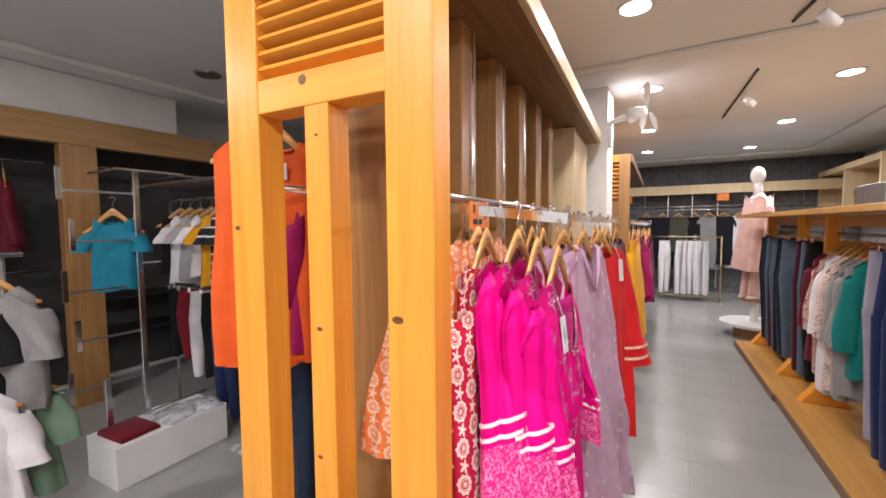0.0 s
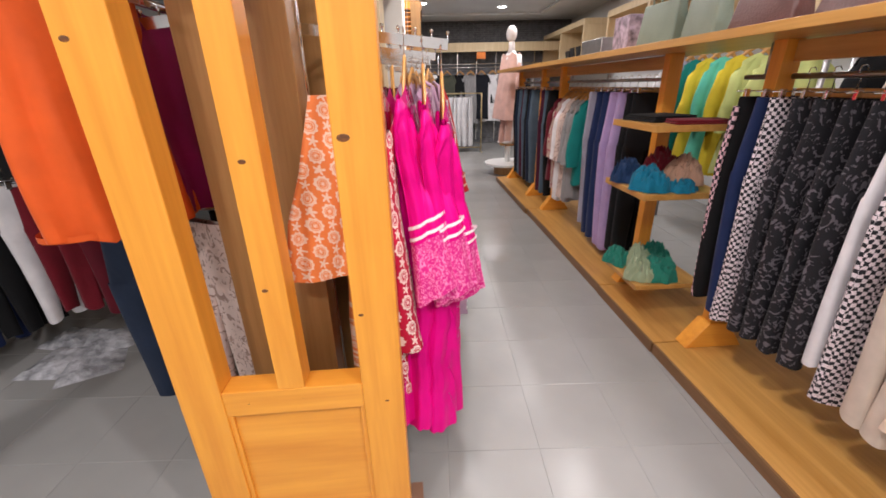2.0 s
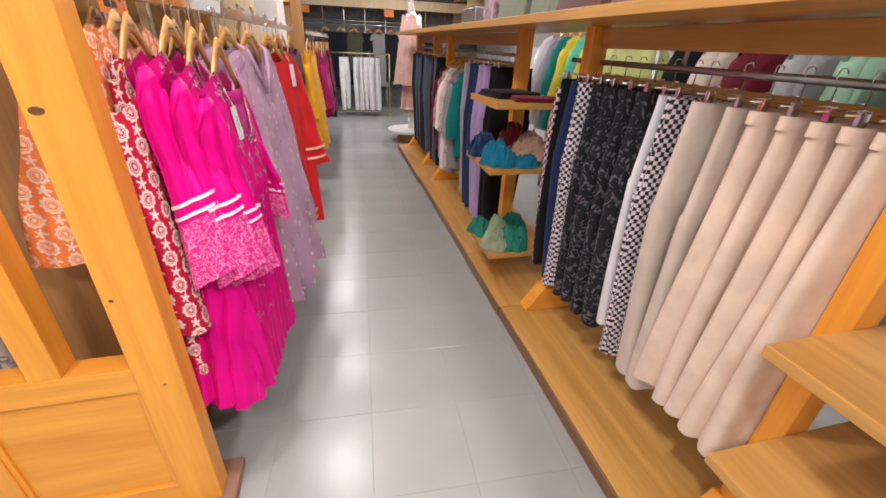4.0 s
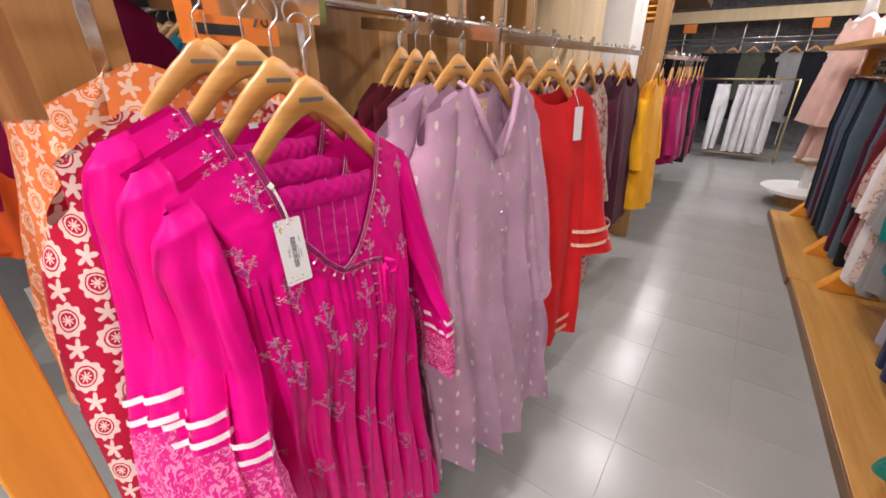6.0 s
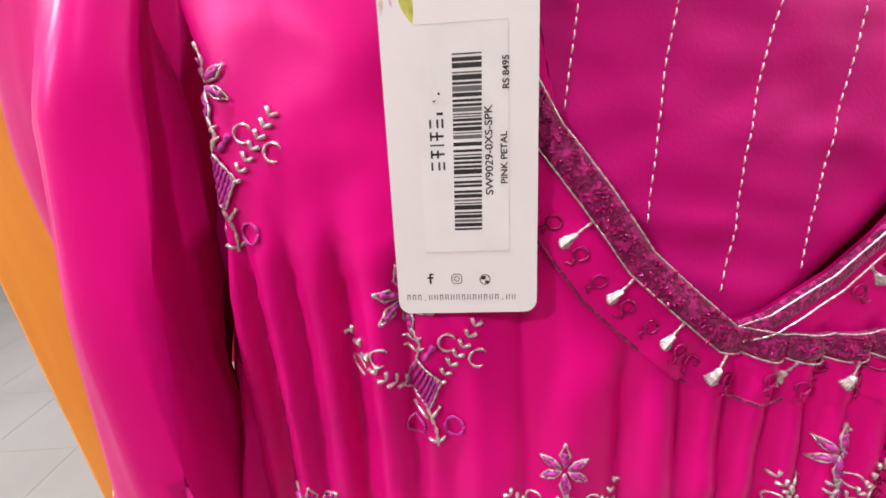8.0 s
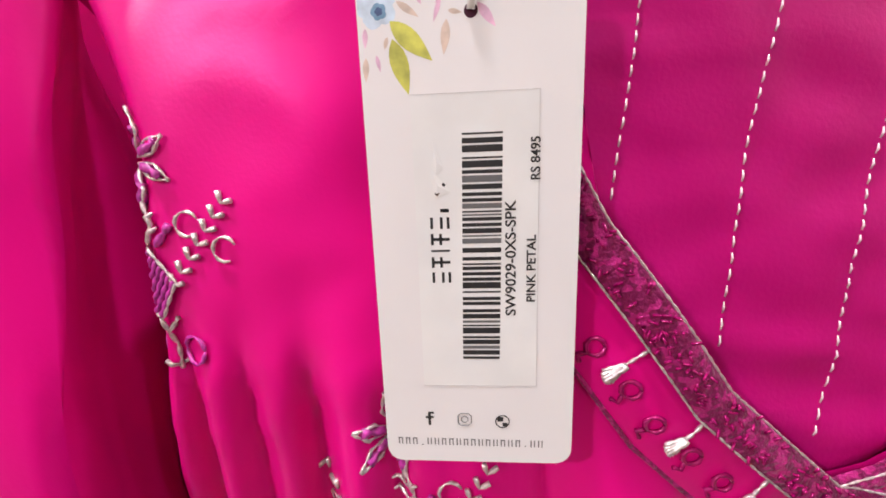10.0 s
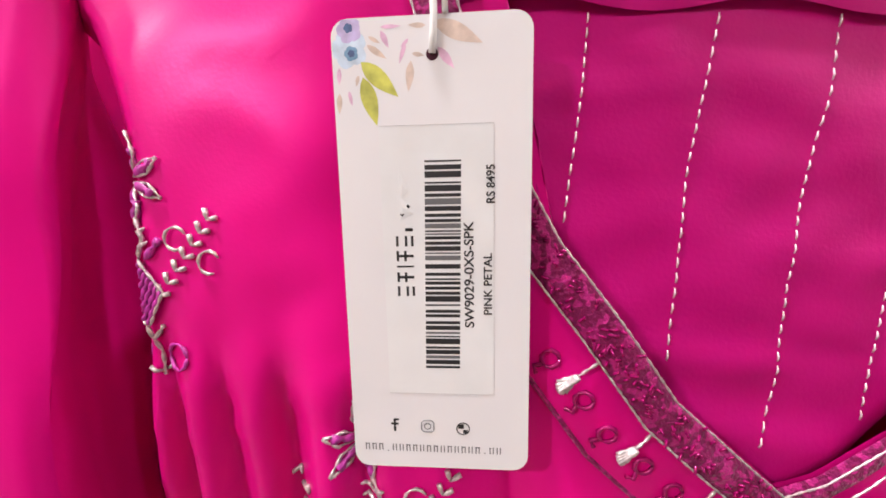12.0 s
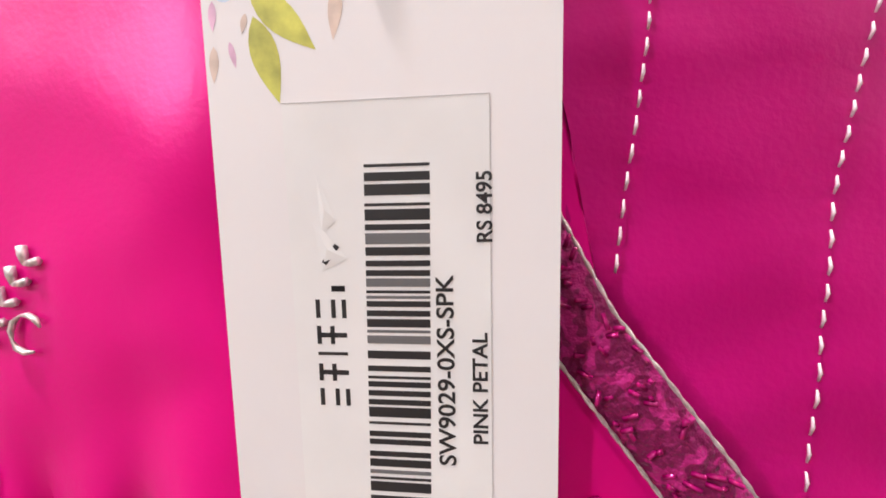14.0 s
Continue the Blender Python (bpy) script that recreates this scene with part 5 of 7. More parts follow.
    part("silk_filling", bm, F_THREAD_PINK, ob, "purple-pink silk filling", True)
    return ob


motif(1.0178, 1.318, 1.0, 0.04, 1, (1,))
for y0, z0, s, lean in ((1.0743, 1.2505, 1.05, 0.13), (1.0573, 1.411, 0.95, 0.3), (1.033, 1.17, 1.05, 0.05), (1.121, 1.191, 0.95, 0.0), (1.211, 1.1935, 0.95, -0.05), (1.294, 1.321, 0.95, -0.2), (1.2385, 1.2745, 0.6, 0.0),
                        (1.1322, 1.133, 0.9, 0.1), (1.184, 1.1235, 0.95, 0.0), (1.2635, 1.115, 0.95, -0.1), (1.0545, 1.116, 1.0, 0.1), (1.335, 1.237, 0.85, -0.1), (1.372, 1.39, 0.7, -0.2), (1.228, 1.05, 0.95, 0.0), (1.1496, 1.04, 0.95, 0.05), (1.095, 1.03, 0.95, 0.0),
                        (1.04, 0.76, 0.95, 0.05), (1.16, 0.74, 0.95, -0.05), (1.3, 0.72, 0.95, 0.0), (0.97, 0.66, 0.95, 0.1), (1.1, 0.63, 0.95, 0.0), (1.23, 0.61, 0.95, 0.0), (1.36, 0.6, 0.95, -0.1), (1.02, 0.52, 0.95, 0.0), (1.17, 0.5, 0.95, 0.0), (1.31, 0.49, 0.95, 0.0), (1.12, 0.97, 0.95, 0.05), (1.0, 0.95, 0.95, 0.1), (1.19, 0.9, 0.95, 0.0), (1.34, 0.93, 0.9, -0.1), (1.07, 0.86, 0.95, 0.0), (1.25, 0.83, 0.95, 0.0)):
    motif(y0, z0, s, lean)

# tie loops at the neck band's end
bm = bmesh.new()
for k in range(3):
    a0 = 0.004 * k
    add_tube(bm, [kp(1.274 + 0.012 * math.sin(t) + a0 * 0.6, 1.24 - 0.016 + (0.016 - a0 * 0.5) * math.cos(t), 0.008 + 0.003 * k) for t in [math.radians(g) for g in range(-20, 300, 24)]], 0.0026, 8)
for dy, L in ((-0.004, 0.088), (0.004, 0.07)):
    add_tube(bm, [kp(1.262 + dy * (1 + 2 * f), 1.235 - L * f, 0.009 - 0.002 * f) for f in (0, 0.25, 0.5, 0.75, 1.0)], [0.003, 0.0035, 0.0035, 0.003, 0.0025], 8)
part("tie_bow", bm, F_PINK_FRONT, kurta, "looped fabric tie", True)
hanger_at(pose(-0.19, 1.187 + SHIFT.y, 1.64, 0, 0, 1))
for yy, xx in ((1.196, -0.2275),):
    part("neck_label", box(-0.0007, 0.0007, -0.008, 0.008, -0.004, 0.005, 0), M_PAPER, kurta, "small white neck label", False, Matrix.Translation(Vector((xx, yy, 1.428)) - KO))

# two more of the same kurta behind it on the arm
TURN_AT = Matrix.Translation((-0.195, 1.187 + SHIFT.y, 0))
for k, (dx, dy, dz, turn) in enumerate(((-0.06, -0.01, 0.026, 2.0), (-0.118, -0.018, 0.05, -1.0))):
    step = Matrix.Translation((dx, dy, dz)) @ TURN_AT @ Matrix.Rotation(math.radians(turn), 4, "Z") @ TURN_AT.inverted()
    behind = tagged(copy_thing(kurta, step @ Matrix.Translation(KO + SHIFT)), "magenta embroidered kurta with lace cuffs, on a wooden hanger")
    # its sleeves splay a little outside those in front
    for ob in behind.children:
        if ob.name.split(".")[0] in ("sleeve", "lace_cuff", "ribbon"):
            side = -1 if ob.data.vertices[0].co.y < 0 else 1
            splay, ahead = side * (0.19, 0.27)[k], (0.14, 0.22)[k]
            ob.matrix_basis = Matrix(((0.9, 0, -ahead, -0.06 * ahead), (0, 1, -splay, -0.06 * splay), (0, 0, 1, 0), (0, 0, 0, 1)))
    hanger_at(step @ pose(-0.19, 1.187 + SHIFT.y, 1.64, 0, 0, 1))

# bell sleeve of the orange kurta, hanging towards the end frame
bell = [((-0.49, 0.9, 1.5), 0.07, 0.02, 68), ((-0.52, 0.87, 1.3), 0.085, 0.024, 74), ((-0.555, 0.845, 1.15), 0.098, 0.025, 80), ((-0.575, 0.835, 0.98), 0.107, 0.03, 85, 0.01)]
part("bell_sleeve", tube_sleeve(bell, seed=17), F_ORANGEPRINT, orange_kurta, "broad bell sleeve", True, orange_kurta.matrix_basis.inverted() @ Matrix.Translation(KO))

# ---- price tag ----
TAG_T = Vector((-0.152, 1.056, 1.3731))
t_w = Vector((0.0838, 0.9965, -0.0044)).normalized()
t_n = t_w.cross(Vector((-0.1113, 0.0238, 0.9935))).normalized()
t_d = t_w.cross(t_n).normalized()
TAG_M = Matrix(((t_w.x, -t_d.x, t_n.x, TAG_T.x), (t_w.y, -t_d.y, t_n.y, TAG_T.y), (t_w.z, -t_d.z, t_n.z, TAG_T.z), (0, 0, 0, 1)))
MM = 0.001
tag = thing("price_tag", "white cardboard price tag with painted flowers and a barcode sticker", "price tag", TAG_M)


def rounded(w0, w1, h0, h1, r, thick, z0=0.0, seg=6):
    bm = bmesh.new()
    pts = []
    for cx, cy, a0 in ((w1 - r, -h0 - r, 0), (w0 + r, -h0 - r, 90), (w0 + r, -h1 + r, 180), (w1 - r, -h1 + r, 270)):
        for k in range(seg + 1):
            a = math.radians(a0 + 90 * k / seg)
            pts.append((cx + r * math.cos(a), cy + r * math.sin(a)))
    top = [bm.verts.new((x * MM, y * MM, z0 * MM)) for x, y in pts]
    bot = [bm.verts.new((x * MM, y * MM, (z0 - thick) * MM)) for x, y in pts]
    bm.faces.new(top)
    bm.faces.new(bot[::-1])
    for k in range(len(pts)):
        q = (k + 1) % len(pts)
        bm.faces.new((top[k], bot[k], bot[q], top[q]))
    return bm


card = part("card", rounded(-20.6, 20.4, 0.0, 100.3, 3.6, 0.5), M_PAPER, tag)
sticker = part("barcode_sticker", rounded(-11.5, 12.6, 21.3, 81.3, 0.4, 0.02, 0.06), M_STICKER, tag, "glossy paper barcode sticker")
# grey strips along three sides, a painted shadow of the sticker's edge
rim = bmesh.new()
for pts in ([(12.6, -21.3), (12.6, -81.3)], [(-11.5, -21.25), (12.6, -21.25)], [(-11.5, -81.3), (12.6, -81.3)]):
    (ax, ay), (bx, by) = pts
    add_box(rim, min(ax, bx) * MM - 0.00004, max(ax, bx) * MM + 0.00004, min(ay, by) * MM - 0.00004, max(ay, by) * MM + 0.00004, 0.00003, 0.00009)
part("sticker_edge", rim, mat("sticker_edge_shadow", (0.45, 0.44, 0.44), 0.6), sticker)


def flat_box(bm, x0, x1, y0, y1, z=0.09, h=0.03):
    add_box(bm, x0 * MM, x1 * MM, y0 * MM, y1 * MM, (z - h) * MM, z * MM)


rng = random.Random(21)
gy = 28.5
barcode = sticker
while gy < 74.6:
    w = rng.choice((0.35, 0.35, 0.5, 0.7, 0.7, 1.0, 1.3))
    slide = (gy - 28.5) / 46.5 * 0.9
    bm = bmesh.new()
    flat_box(bm, -1.97 - slide, 5.78 - slide, -min(gy + w, 75.0), -gy)
    part("bar", bm, M_INK if rng.random() < 0.75 else M_INK_GREY, barcode)
    gy += w + rng.choice((0.3, 0.35, 0.45, 0.6, 0.9))


def word(body, x, h_from, h_to, size, material, parent, name="printed_text"):
    """Printed words that run up the tag, from h_from to h_to millimetres below its top."""
    cu = bpy.data.curves.new(name, "FONT")
    cu.body, cu.size, cu.extrude = body, size * MM, 0.00001
    cu.align_x, cu.align_y = "LEFT", "CENTER"
    cu.offset = 0.00005
    tmp = new("tmp_text", cu)
    dg = bpy.context.evaluated_depsgraph_get()
    me = bpy.data.meshes.new_from_object(tmp.evaluated_get(dg))
    bpy.data.objects.remove(tmp)
    xs = [v.co.x for v in me.vertices]
    stretch = (h_from - h_to) * MM / (max(xs) - min(xs))
    me.transform(Matrix.Translation((x * MM, -h_from * MM, 0.0001)) @ Matrix.Rotation(math.pi / 2, 4, "Z") @ Matrix.Diagonal((stretch, 1, 1, 1)))
    me.materials.clear()
    me.materials.append(material)
    ob = new(name, me)
    ob.parent = parent
    return ob


word("SW9029-0XS-SPK", 7.3, 65.3, 41.5, 2.9, M_INK, sticker)
word("PINK PETAL", 11.35, 62.4, 48.5, 2.5, M_INK, sticker)
word("RS 8495", 12.0, 37.8, 29.8, 2.5, M_INK, sticker)
def mark_bar(x0, x1, y0, y1):
    bm = bmesh.new()
    flat_box(bm, x0, x1, y0, y1)
    part("mark_bar", bm, M_INK, sticker)


for k, (a, b) in enumerate(((58.2, 55.6), (55.0, 52.4), (51.7, 50.9), (50.3, 47.6), (47.0, 44.3), (43.7, 42.6))):
    for x0, x1 in ((-8.7, -8.15), (-6.75, -6.2), (-5.4, -4.85)) if k in (0, 4) else (((-8.7, -4.9),) if k == 2 else ((-8.7, -8.15), (-7.0, -6.45))):
        mark_bar(x0 if k != 5 else -6.6, x1 if k != 5 else -4.9, -a + 0.2, -b - 0.2)
    if k in (1, 3):
        mark_bar(-8.7, -4.9, -(a + b) / 2 - 0.3, -(a + b) / 2 + 0.3)
# a wrinkle and torn print on the sticker
bm = bmesh.new()
for (ax, ay), (bx, by), (cx, cy) in (((-8.6, -34.5), (-4.4, -39.5), (-7.6, -41.0)), ((-7.9, -29.0), (-5.6, -35.0), (-7.4, -36.5))):
    p = [bm.verts.new((ax * MM, ay * MM, 0.00008)), bm.verts.new((bx * MM, by * MM, 0.0001)), bm.verts.new((cx * MM, cy * MM, 0.00008)), bm.verts.new(((ax + bx + cx) / 3 * MM, (ay + by + cy) / 3 * MM, 0.00022))]
    for f in ((0, 1, 3), (1, 2, 3), (2, 0, 3)):
        bm.faces.new([p[i] for i in f])
part("wrinkle", bm, M_STICKER, sticker, "raised wrinkle")
bm = bmesh.new()
add_box(bm, -1.5 * MM, 1.3 * MM, -0.35 * MM, 0.35 * MM, 0.00012, 0.00014, Matrix.Translation((-6.4 * MM, -38.9 * MM, 0)) @ Matrix.Rotation(0.9, 4, "Z"))
part("torn_print", bm, M_INK, sticker)
# icons and the address line
bm = bmesh.new()
flat_box(bm, -11.0, -10.4, -91.1, -87.9, 0.03)
flat_box(bm, -11.6, -9.8, -89.4, -88.9, 0.03)
flat_box(bm, -10.9, -9.7, -88.3, -87.8, 0.03)
part("printed_icon", bm, M_INK, tag)
bm = bmesh.new()
add_tube(bm, [((-2.9 + 1.45 * sx) * MM, (-89.6 + 1.45 * sy) * MM, 0.00001) for sx, sy in ((-1, -0.6), (-0.6, -1), (0.6, -1), (1, -0.6), (1, 0.6), (0.6, 1), (-0.6, 1), (-1, 0.6))], 0.00013, 5, True)
add_tube(bm, [((-2.9 + 0.75 * math.cos(t)) * MM, (-89.6 + 0.75 * math.sin(t)) * MM, 0.00001) for t in [k * 0.5236 for k in range(12)]], 0.00012, 5, True)
part("printed_icon", bm, M_INK_GREY, tag)
bm = bmesh.new()
add_tube(bm, [((5.4 + 1.5 * math.cos(t)) * MM, (-90.0 + 1.5 * math.sin(t)) * MM, 0.00001) for t in [k * 0.5236 for k in range(12)]], 0.00014, 5, True)
flat_box(bm, 4.3, 5.6, -90.0, -88.9, 0.03)
flat_box(bm, 5.4, 6.5, -91.2, -90.3, 0.03)
part("printed_icon", bm, M_INK, tag)
bm = bmesh.new()
rng = random.Random(3)
for k in range(20):
    x = -18.0 + k * 1.64
    if k not in (3, 17):
        flat_box(bm, x, x + 0.28, -96.0 - 0.045 * k * 0.4, -94.3 - 0.045 * k * 0.4, 0.03)
        flat_box(bm, x + 0.75, x + 1.0, -96.0 - 0.045 * k * 0.4, -94.3 - 0.045 * k * 0.4, 0.03)
        if rng.random() < 0.6:
            flat_box(bm, x, x + 1.0, -94.6 - 0.018 * k, -94.35 - 0.018 * k, 0.03)
    else:
        flat_box(bm, x + 0.4, x + 0.7, -96.3, -96.0, 0.03)
part("address_line", bm, M_INK_GREY, tag, "fine line of printed marks")
# painted flowers in the corner
M_LEAF = mat("watercolour_leaf_green", (0.5, 0.5, 0.09), 0.6, vary=0.35, vary_scale=260)
M_LEAF_TAN = mat("watercolour_leaf_tan", (0.62, 0.5, 0.43), 0.6, vary=0.25, vary_scale=260)
M_LEAF_PINK = mat("watercolour_leaf_pink", (0.72, 0.45, 0.62), 0.6, vary=0.25, vary_scale=260)
M_BLUE = mat("watercolour_blue", (0.55, 0.66, 0.78), 0.6, vary=0.2, vary_scale=300)
M_VIOLET = mat("watercolour_violet", (0.5, 0.42, 0.66), 0.6, vary=0.25, vary_scale=300)
M_INDIGO = mat("watercolour_indigo", (0.06, 0.1, 0.22), 0.6, vary=0.4, vary_scale=400)


def leaf(x0, y0, x1, y1, width, material, z=0.03):
    bm = bmesh.new()
    dx, dy = x1 - x0, y0 - y1
    L = math.hypot(dx, dy)
    nx, ny = -dy / L, dx / L
    left, right, n = [], [], 9
    for k in range(n):
        f = k / (n - 1)
        w = width * math.sin(math.pi * f ** 0.8) * 0.5
        px, py = x0 + dx * f, -y0 + dy * f
        left.append(((px + nx * w) * MM, (py + ny * w) * MM))
        right.append(((px - nx * w) * MM, (py - ny * w) * MM))
    ring = left + right[1:-1][::-1]
    bm.faces.new([bm.verts.new((x, y, z * MM)) for x, y in ring])
    return part("painted_leaf", bm, material, tag)


def blot(x, y, r, petals, material, z, seed):
    rng = random.Random(seed)
    bm = bmesh.new()
    ring = []
    for k in range(40):
        a = 2 * math.pi * k / 40
        q = r * (0.82 + 0.2 * abs(math.sin(petals * a / 2)) + rng.uniform(-0.04, 0.04))
        ring.append((max(x + q * math.cos(a), -20.4), min(-y + q * math.sin(a), -0.15)))
    bm.faces.new([bm.verts.new((u * MM, v * MM, z * MM)) for u, v in ring])
    return part("painted_flower", bm, material, tag)


blot(-17.0, 5.8, 3.9, 5, M_BLUE, 0.02, 1)
blot(-16.8, 2.2, 2.6, 5, M_VIOLET, 0.025, 2)
blot(-16.9, 1.8, 0.95, 5, M_INDIGO, 0.03, 3)
blot(-16.5, 6.7, 1.5, 5, mat("watercolour_teal_blue", (0.16, 0.3, 0.45), 0.6, vary=0.3, vary_scale=300), 0.027, 4)
blot(-16.5, 6.7, 0.75, 5, M_INDIGO, 0.03, 5)
for a in ((-14.6, 8.4, -7.0, 15.5, 3.6, M_LEAF), (-14.3, 11.4, -11.7, 21.2, 3.4, M_LEAF), (0.6, 1.2, 10.4, 5.8, 3.4, M_LEAF_TAN), (-4.2, 8.6, -4.9, 14.6, 1.7, M_LEAF_TAN), (1.4, 6.2, 4.6, 10.4, 1.7, M_LEAF_PINK),
          (-10.2, 2.6, -8.7, 6.0, 1.2, M_LEAF_PINK), (-10.3, 1.9, -6.0, 1.9, 0.8, M_LEAF_PINK), (-13.2, 5.2, -9.2, 8.0, 1.3, M_LEAF_TAN), (-12.8, 3.6, -10.4, 5.0, 0.8, M_LEAF_TAN), (-5.2, 5.0, -6.6, 9.0, 0.9, M_LEAF_PINK),
          (-4.6, 4.4, -6.2, 6.0, 0.7, M_LEAF_PINK), (-1.0, 2.0, -4.6, 1.8, 1.0, M_LEAF_TAN), (-19.2, 9.4, -19.4, 12.8, 1.0, M_LEAF_PINK), (-17.4, 14.0, -16.8, 17.0, 0.8, M_LEAF_PINK), (-19.4, 14.4, -19.7, 18.6, 1.2, M_LEAF_TAN), (-15.2, 11.0, -15.8, 13.2, 0.8, M_LEAF_TAN), (-3.9, 7.2, -1.4, 7.7, 0.9, M_LEAF_TAN)):
    leaf(*a)
# no real opening: a dark disc, its colour painted as the hole's shade
part("punched_hole", lathe([(1.25 * MM, 0.0), (1.25 * MM, 0.00004)], 20), mat("hole_shadow", (0.05, 0.005, 0.02), 0.9), tag, "", False, Matrix.Translation((0.2 * MM, -7.5 * MM, 0.00003)))
loop_pts = [(0.2, -7.4, 0.3), (0.6, -4.0, 1.0), (0.8, 0.0, 1.2), (0.5, 6.0, 0.2), (-0.5, 16.0, -1.5), (-3.0, 30.0, -4.0), (-7.5, 47.0, -7.0)]
part("string", tube([(x * MM, y * MM, z * MM) for x, y, z in loop_pts], 0.00075, 8), M_WHITE_PLASTIC, tag, "white looped string", True)
part("string", tube([((x + 2.2 + 0.02 * y) * MM, y * MM, (z - 0.8) * MM) for x, y, z in loop_pts[2:]], 0.0006, 8), M_WHITE_PLASTIC, tag, "white looped string", True)
part("clip", box(-0.004, 0.004, -0.004, 0.004, -0.001, 0.001, 0.0006), M_WHITE_PLASTIC, tag, "white plastic clip", False, Matrix.Translation((-8.0 * MM, 49.0 * MM, -6.0 * MM)) @ pose(0, 0, 0, 0, 0, 40))

# ---- the long wooden display stand beside the aisle (built straight, then turned 3 degrees like the rack) ----
before_stand = set(bpy.data.objects)


def stand_platform(y0, y1, x0=1.05):
    ob = thing("display_platform", "low wooden display platform with a brown edge", "platform", group="display platforms")
    part("top", box(x0 + 0.012, 1.85, y0 + 0.002, y1 - 0.002, 0.045, 0.072, 0.004), M_PINE_Y, ob, "varnished wooden top")
    part("front_board", box(x0, x0 + 0.0125, y0 + 0.002, y1 - 0.002, 0.002, 0.07, 0.003), M_DARK_WOOD, ob, "brown front board")
    part("body", box(x0 + 0.013, 1.85, y0 + 0.004, y1 - 0.004, 0.0, 0.045, 0), M_DARK_WOOD, ob)
    return ob


for y0, y1, x0 in ((-2.9, 1.68, 1.05), (1.685, 2.43, 1.045), (2.435, 4.5, 1.05), (4.505, 6.4, 1.035)):
    stand_platform(y0, y1, x0)


def stand_post(y, x=1.37, foot=True):
    ob = thing("stand_post", "square pine upright on a wedge foot", "post", pose(x, y, 0.072), "uprights of the display stand")
    part("upright", box(-0.045, 0.045, -0.035, 0.035, 0.0, 1.605, 0.004), M_PINE, ob)
    bm = bmesh.new()
    p = [(-0.17, 0), (0.17, 0), (0.06, 0.16), (-0.06, 0.16)]
    a = [bm.verts.new((u, -0.05, v)) for u, v in p]
    b = [bm.verts.new((u, 0.05, v)) for u, v in p]
    bm.faces.new(a)
    bm.faces.new(b[::-1])
    for k in range(4):
        bm.faces.new((a[k], b[k], b[(k + 1) % 4], a[(k + 1) % 4]))
    bmesh.ops.recalc_face_normals(bm, faces=bm.faces[:])
    bmesh.ops.bevel(bm, geom=bm.edges[:], offset=0.004, segments=1, affect="EDGES")
    part("wedge_foot", bm, M_PINE_X, ob)
    return ob


first_post = stand_post(0.27)
for y in (1.66, 2.5, 4.45, 5.15, 6.3, -0.75):
    copy_thing(first_post, pose(1.37, y, 0.072))


def board(name, label, x0, x1, y0, y1, z0, z1, material=None, category="shelf", group=""):
    if category != "shelf":
        return solo(name, box(x0, x1, y0, y1, z0, z1, 0.004), material or M_PINE_Y, label, category, group=group)
    ob = thing(name, label, category, pose(x0, y0, z0), group)
    part("board", box(0.0065, x1 - x0, 0, y1 - y0, 0, z1 - z0, 0.002), material or M_PINE_Y, ob)
    part("front_edge", box(0, 0.006, 0.001, y1 - y0 - 0.001, -0.001, z1 - z0 + 0.001, 0.002), material or M_PINE_Y, ob, "solid wood lipping")
    return ob


board("top_shelf", "long varnished wooden shelf along the stand's top", 1.04, 1.68, -1.2, 6.6, 1.678, 1.715)
for y0, y1 in ((-0.7, 0.23), (0.31, 1.62), (2.54, 4.41), (4.49, 6.25)):
    board("back_rail", "wooden back rail under the top shelf", 1.37, 1.39, y0, y1, 1.585, 1.67, category="rail", group="back rails")
    board("back_rail", "wooden back rail under the top shelf", 1.425, 1.44, y0, y1, 1.44, 1.475, category="rail", group="back rails")
for z in (1.29, 0.905):
    board("side_shelf", "varnished wooden shelf between two uprights", 1.0, 1.5, 1.95, 2.455, z - 0.035, z, group="side shelves")
board("side_shelf", "varnished wooden low shelf with scarves", 1.06, 1.5, 1.97, 2.455, 0.27, 0.3, group="side shelves")
for z in (0.60, 0.985):
    board("side_shelf", "varnished wooden shelf beside the skirts", 1.05, 1.62, -0.714, 0.2345, z - 0.03, z, group="side shelves")


def clothes_rail(y0, y1, x=1.4, z=1.525):
    ob = thing("clothes_rail", "round steel clothes rail under the top shelf", "rail", pose(x, y0, z), "clothes rails")
    part("bar", tube([(0, 0, 0), (0, y1 - y0, 0)], 0.0125, 12), M_STEEL, ob, "", True)
    for d in (0.12, (y1 - y0) / 2, y1 - y0 - 0.12):
        part("bracket", tube([(0, d, 0.012), (0, d, 0.15)], 0.008, 8), M_STEEL, ob, "", True)
    return ob


clothes_rail(0.3, 1.9)
clothes_rail(2.53, 4.42)
clothes_rail(4.48, 6.28)


def clip_hanger_first():
    ob = thing("clip_hanger", "steel clip hanger for skirts and trousers", "hanger", group="clip hangers")
    part("bar", tube([(0, -0.16, -0.075), (0, 0.16, -0.075)], 0.003, 6), M_CHROME, ob, "", True)
    part("hook", tube([(0, 0, -0.075), (0, 0, -0.02), (0, 0.016, -0.004), (0, 0.012, 0.016), (0, -0.008, 0.019), (0, -0.018, 0.006)], 0.002, 6), M_CHROME, ob, "", True)
    for s in (-0.11, 0.11):
        part("clip", box(-0.008, 0.008, s - 0.012, s + 0.012, -0.105, -0.065, 0.003), M_CHROME, ob)
    return ob


clip_first = [None]


def clip_hanger(m):
    if clip_first[0] is None:
        clip_first[0] = clip_hanger_first()
        clip_first[0].matrix_basis = m
        return clip_first[0]
    return copy_thing(clip_first[0], m)


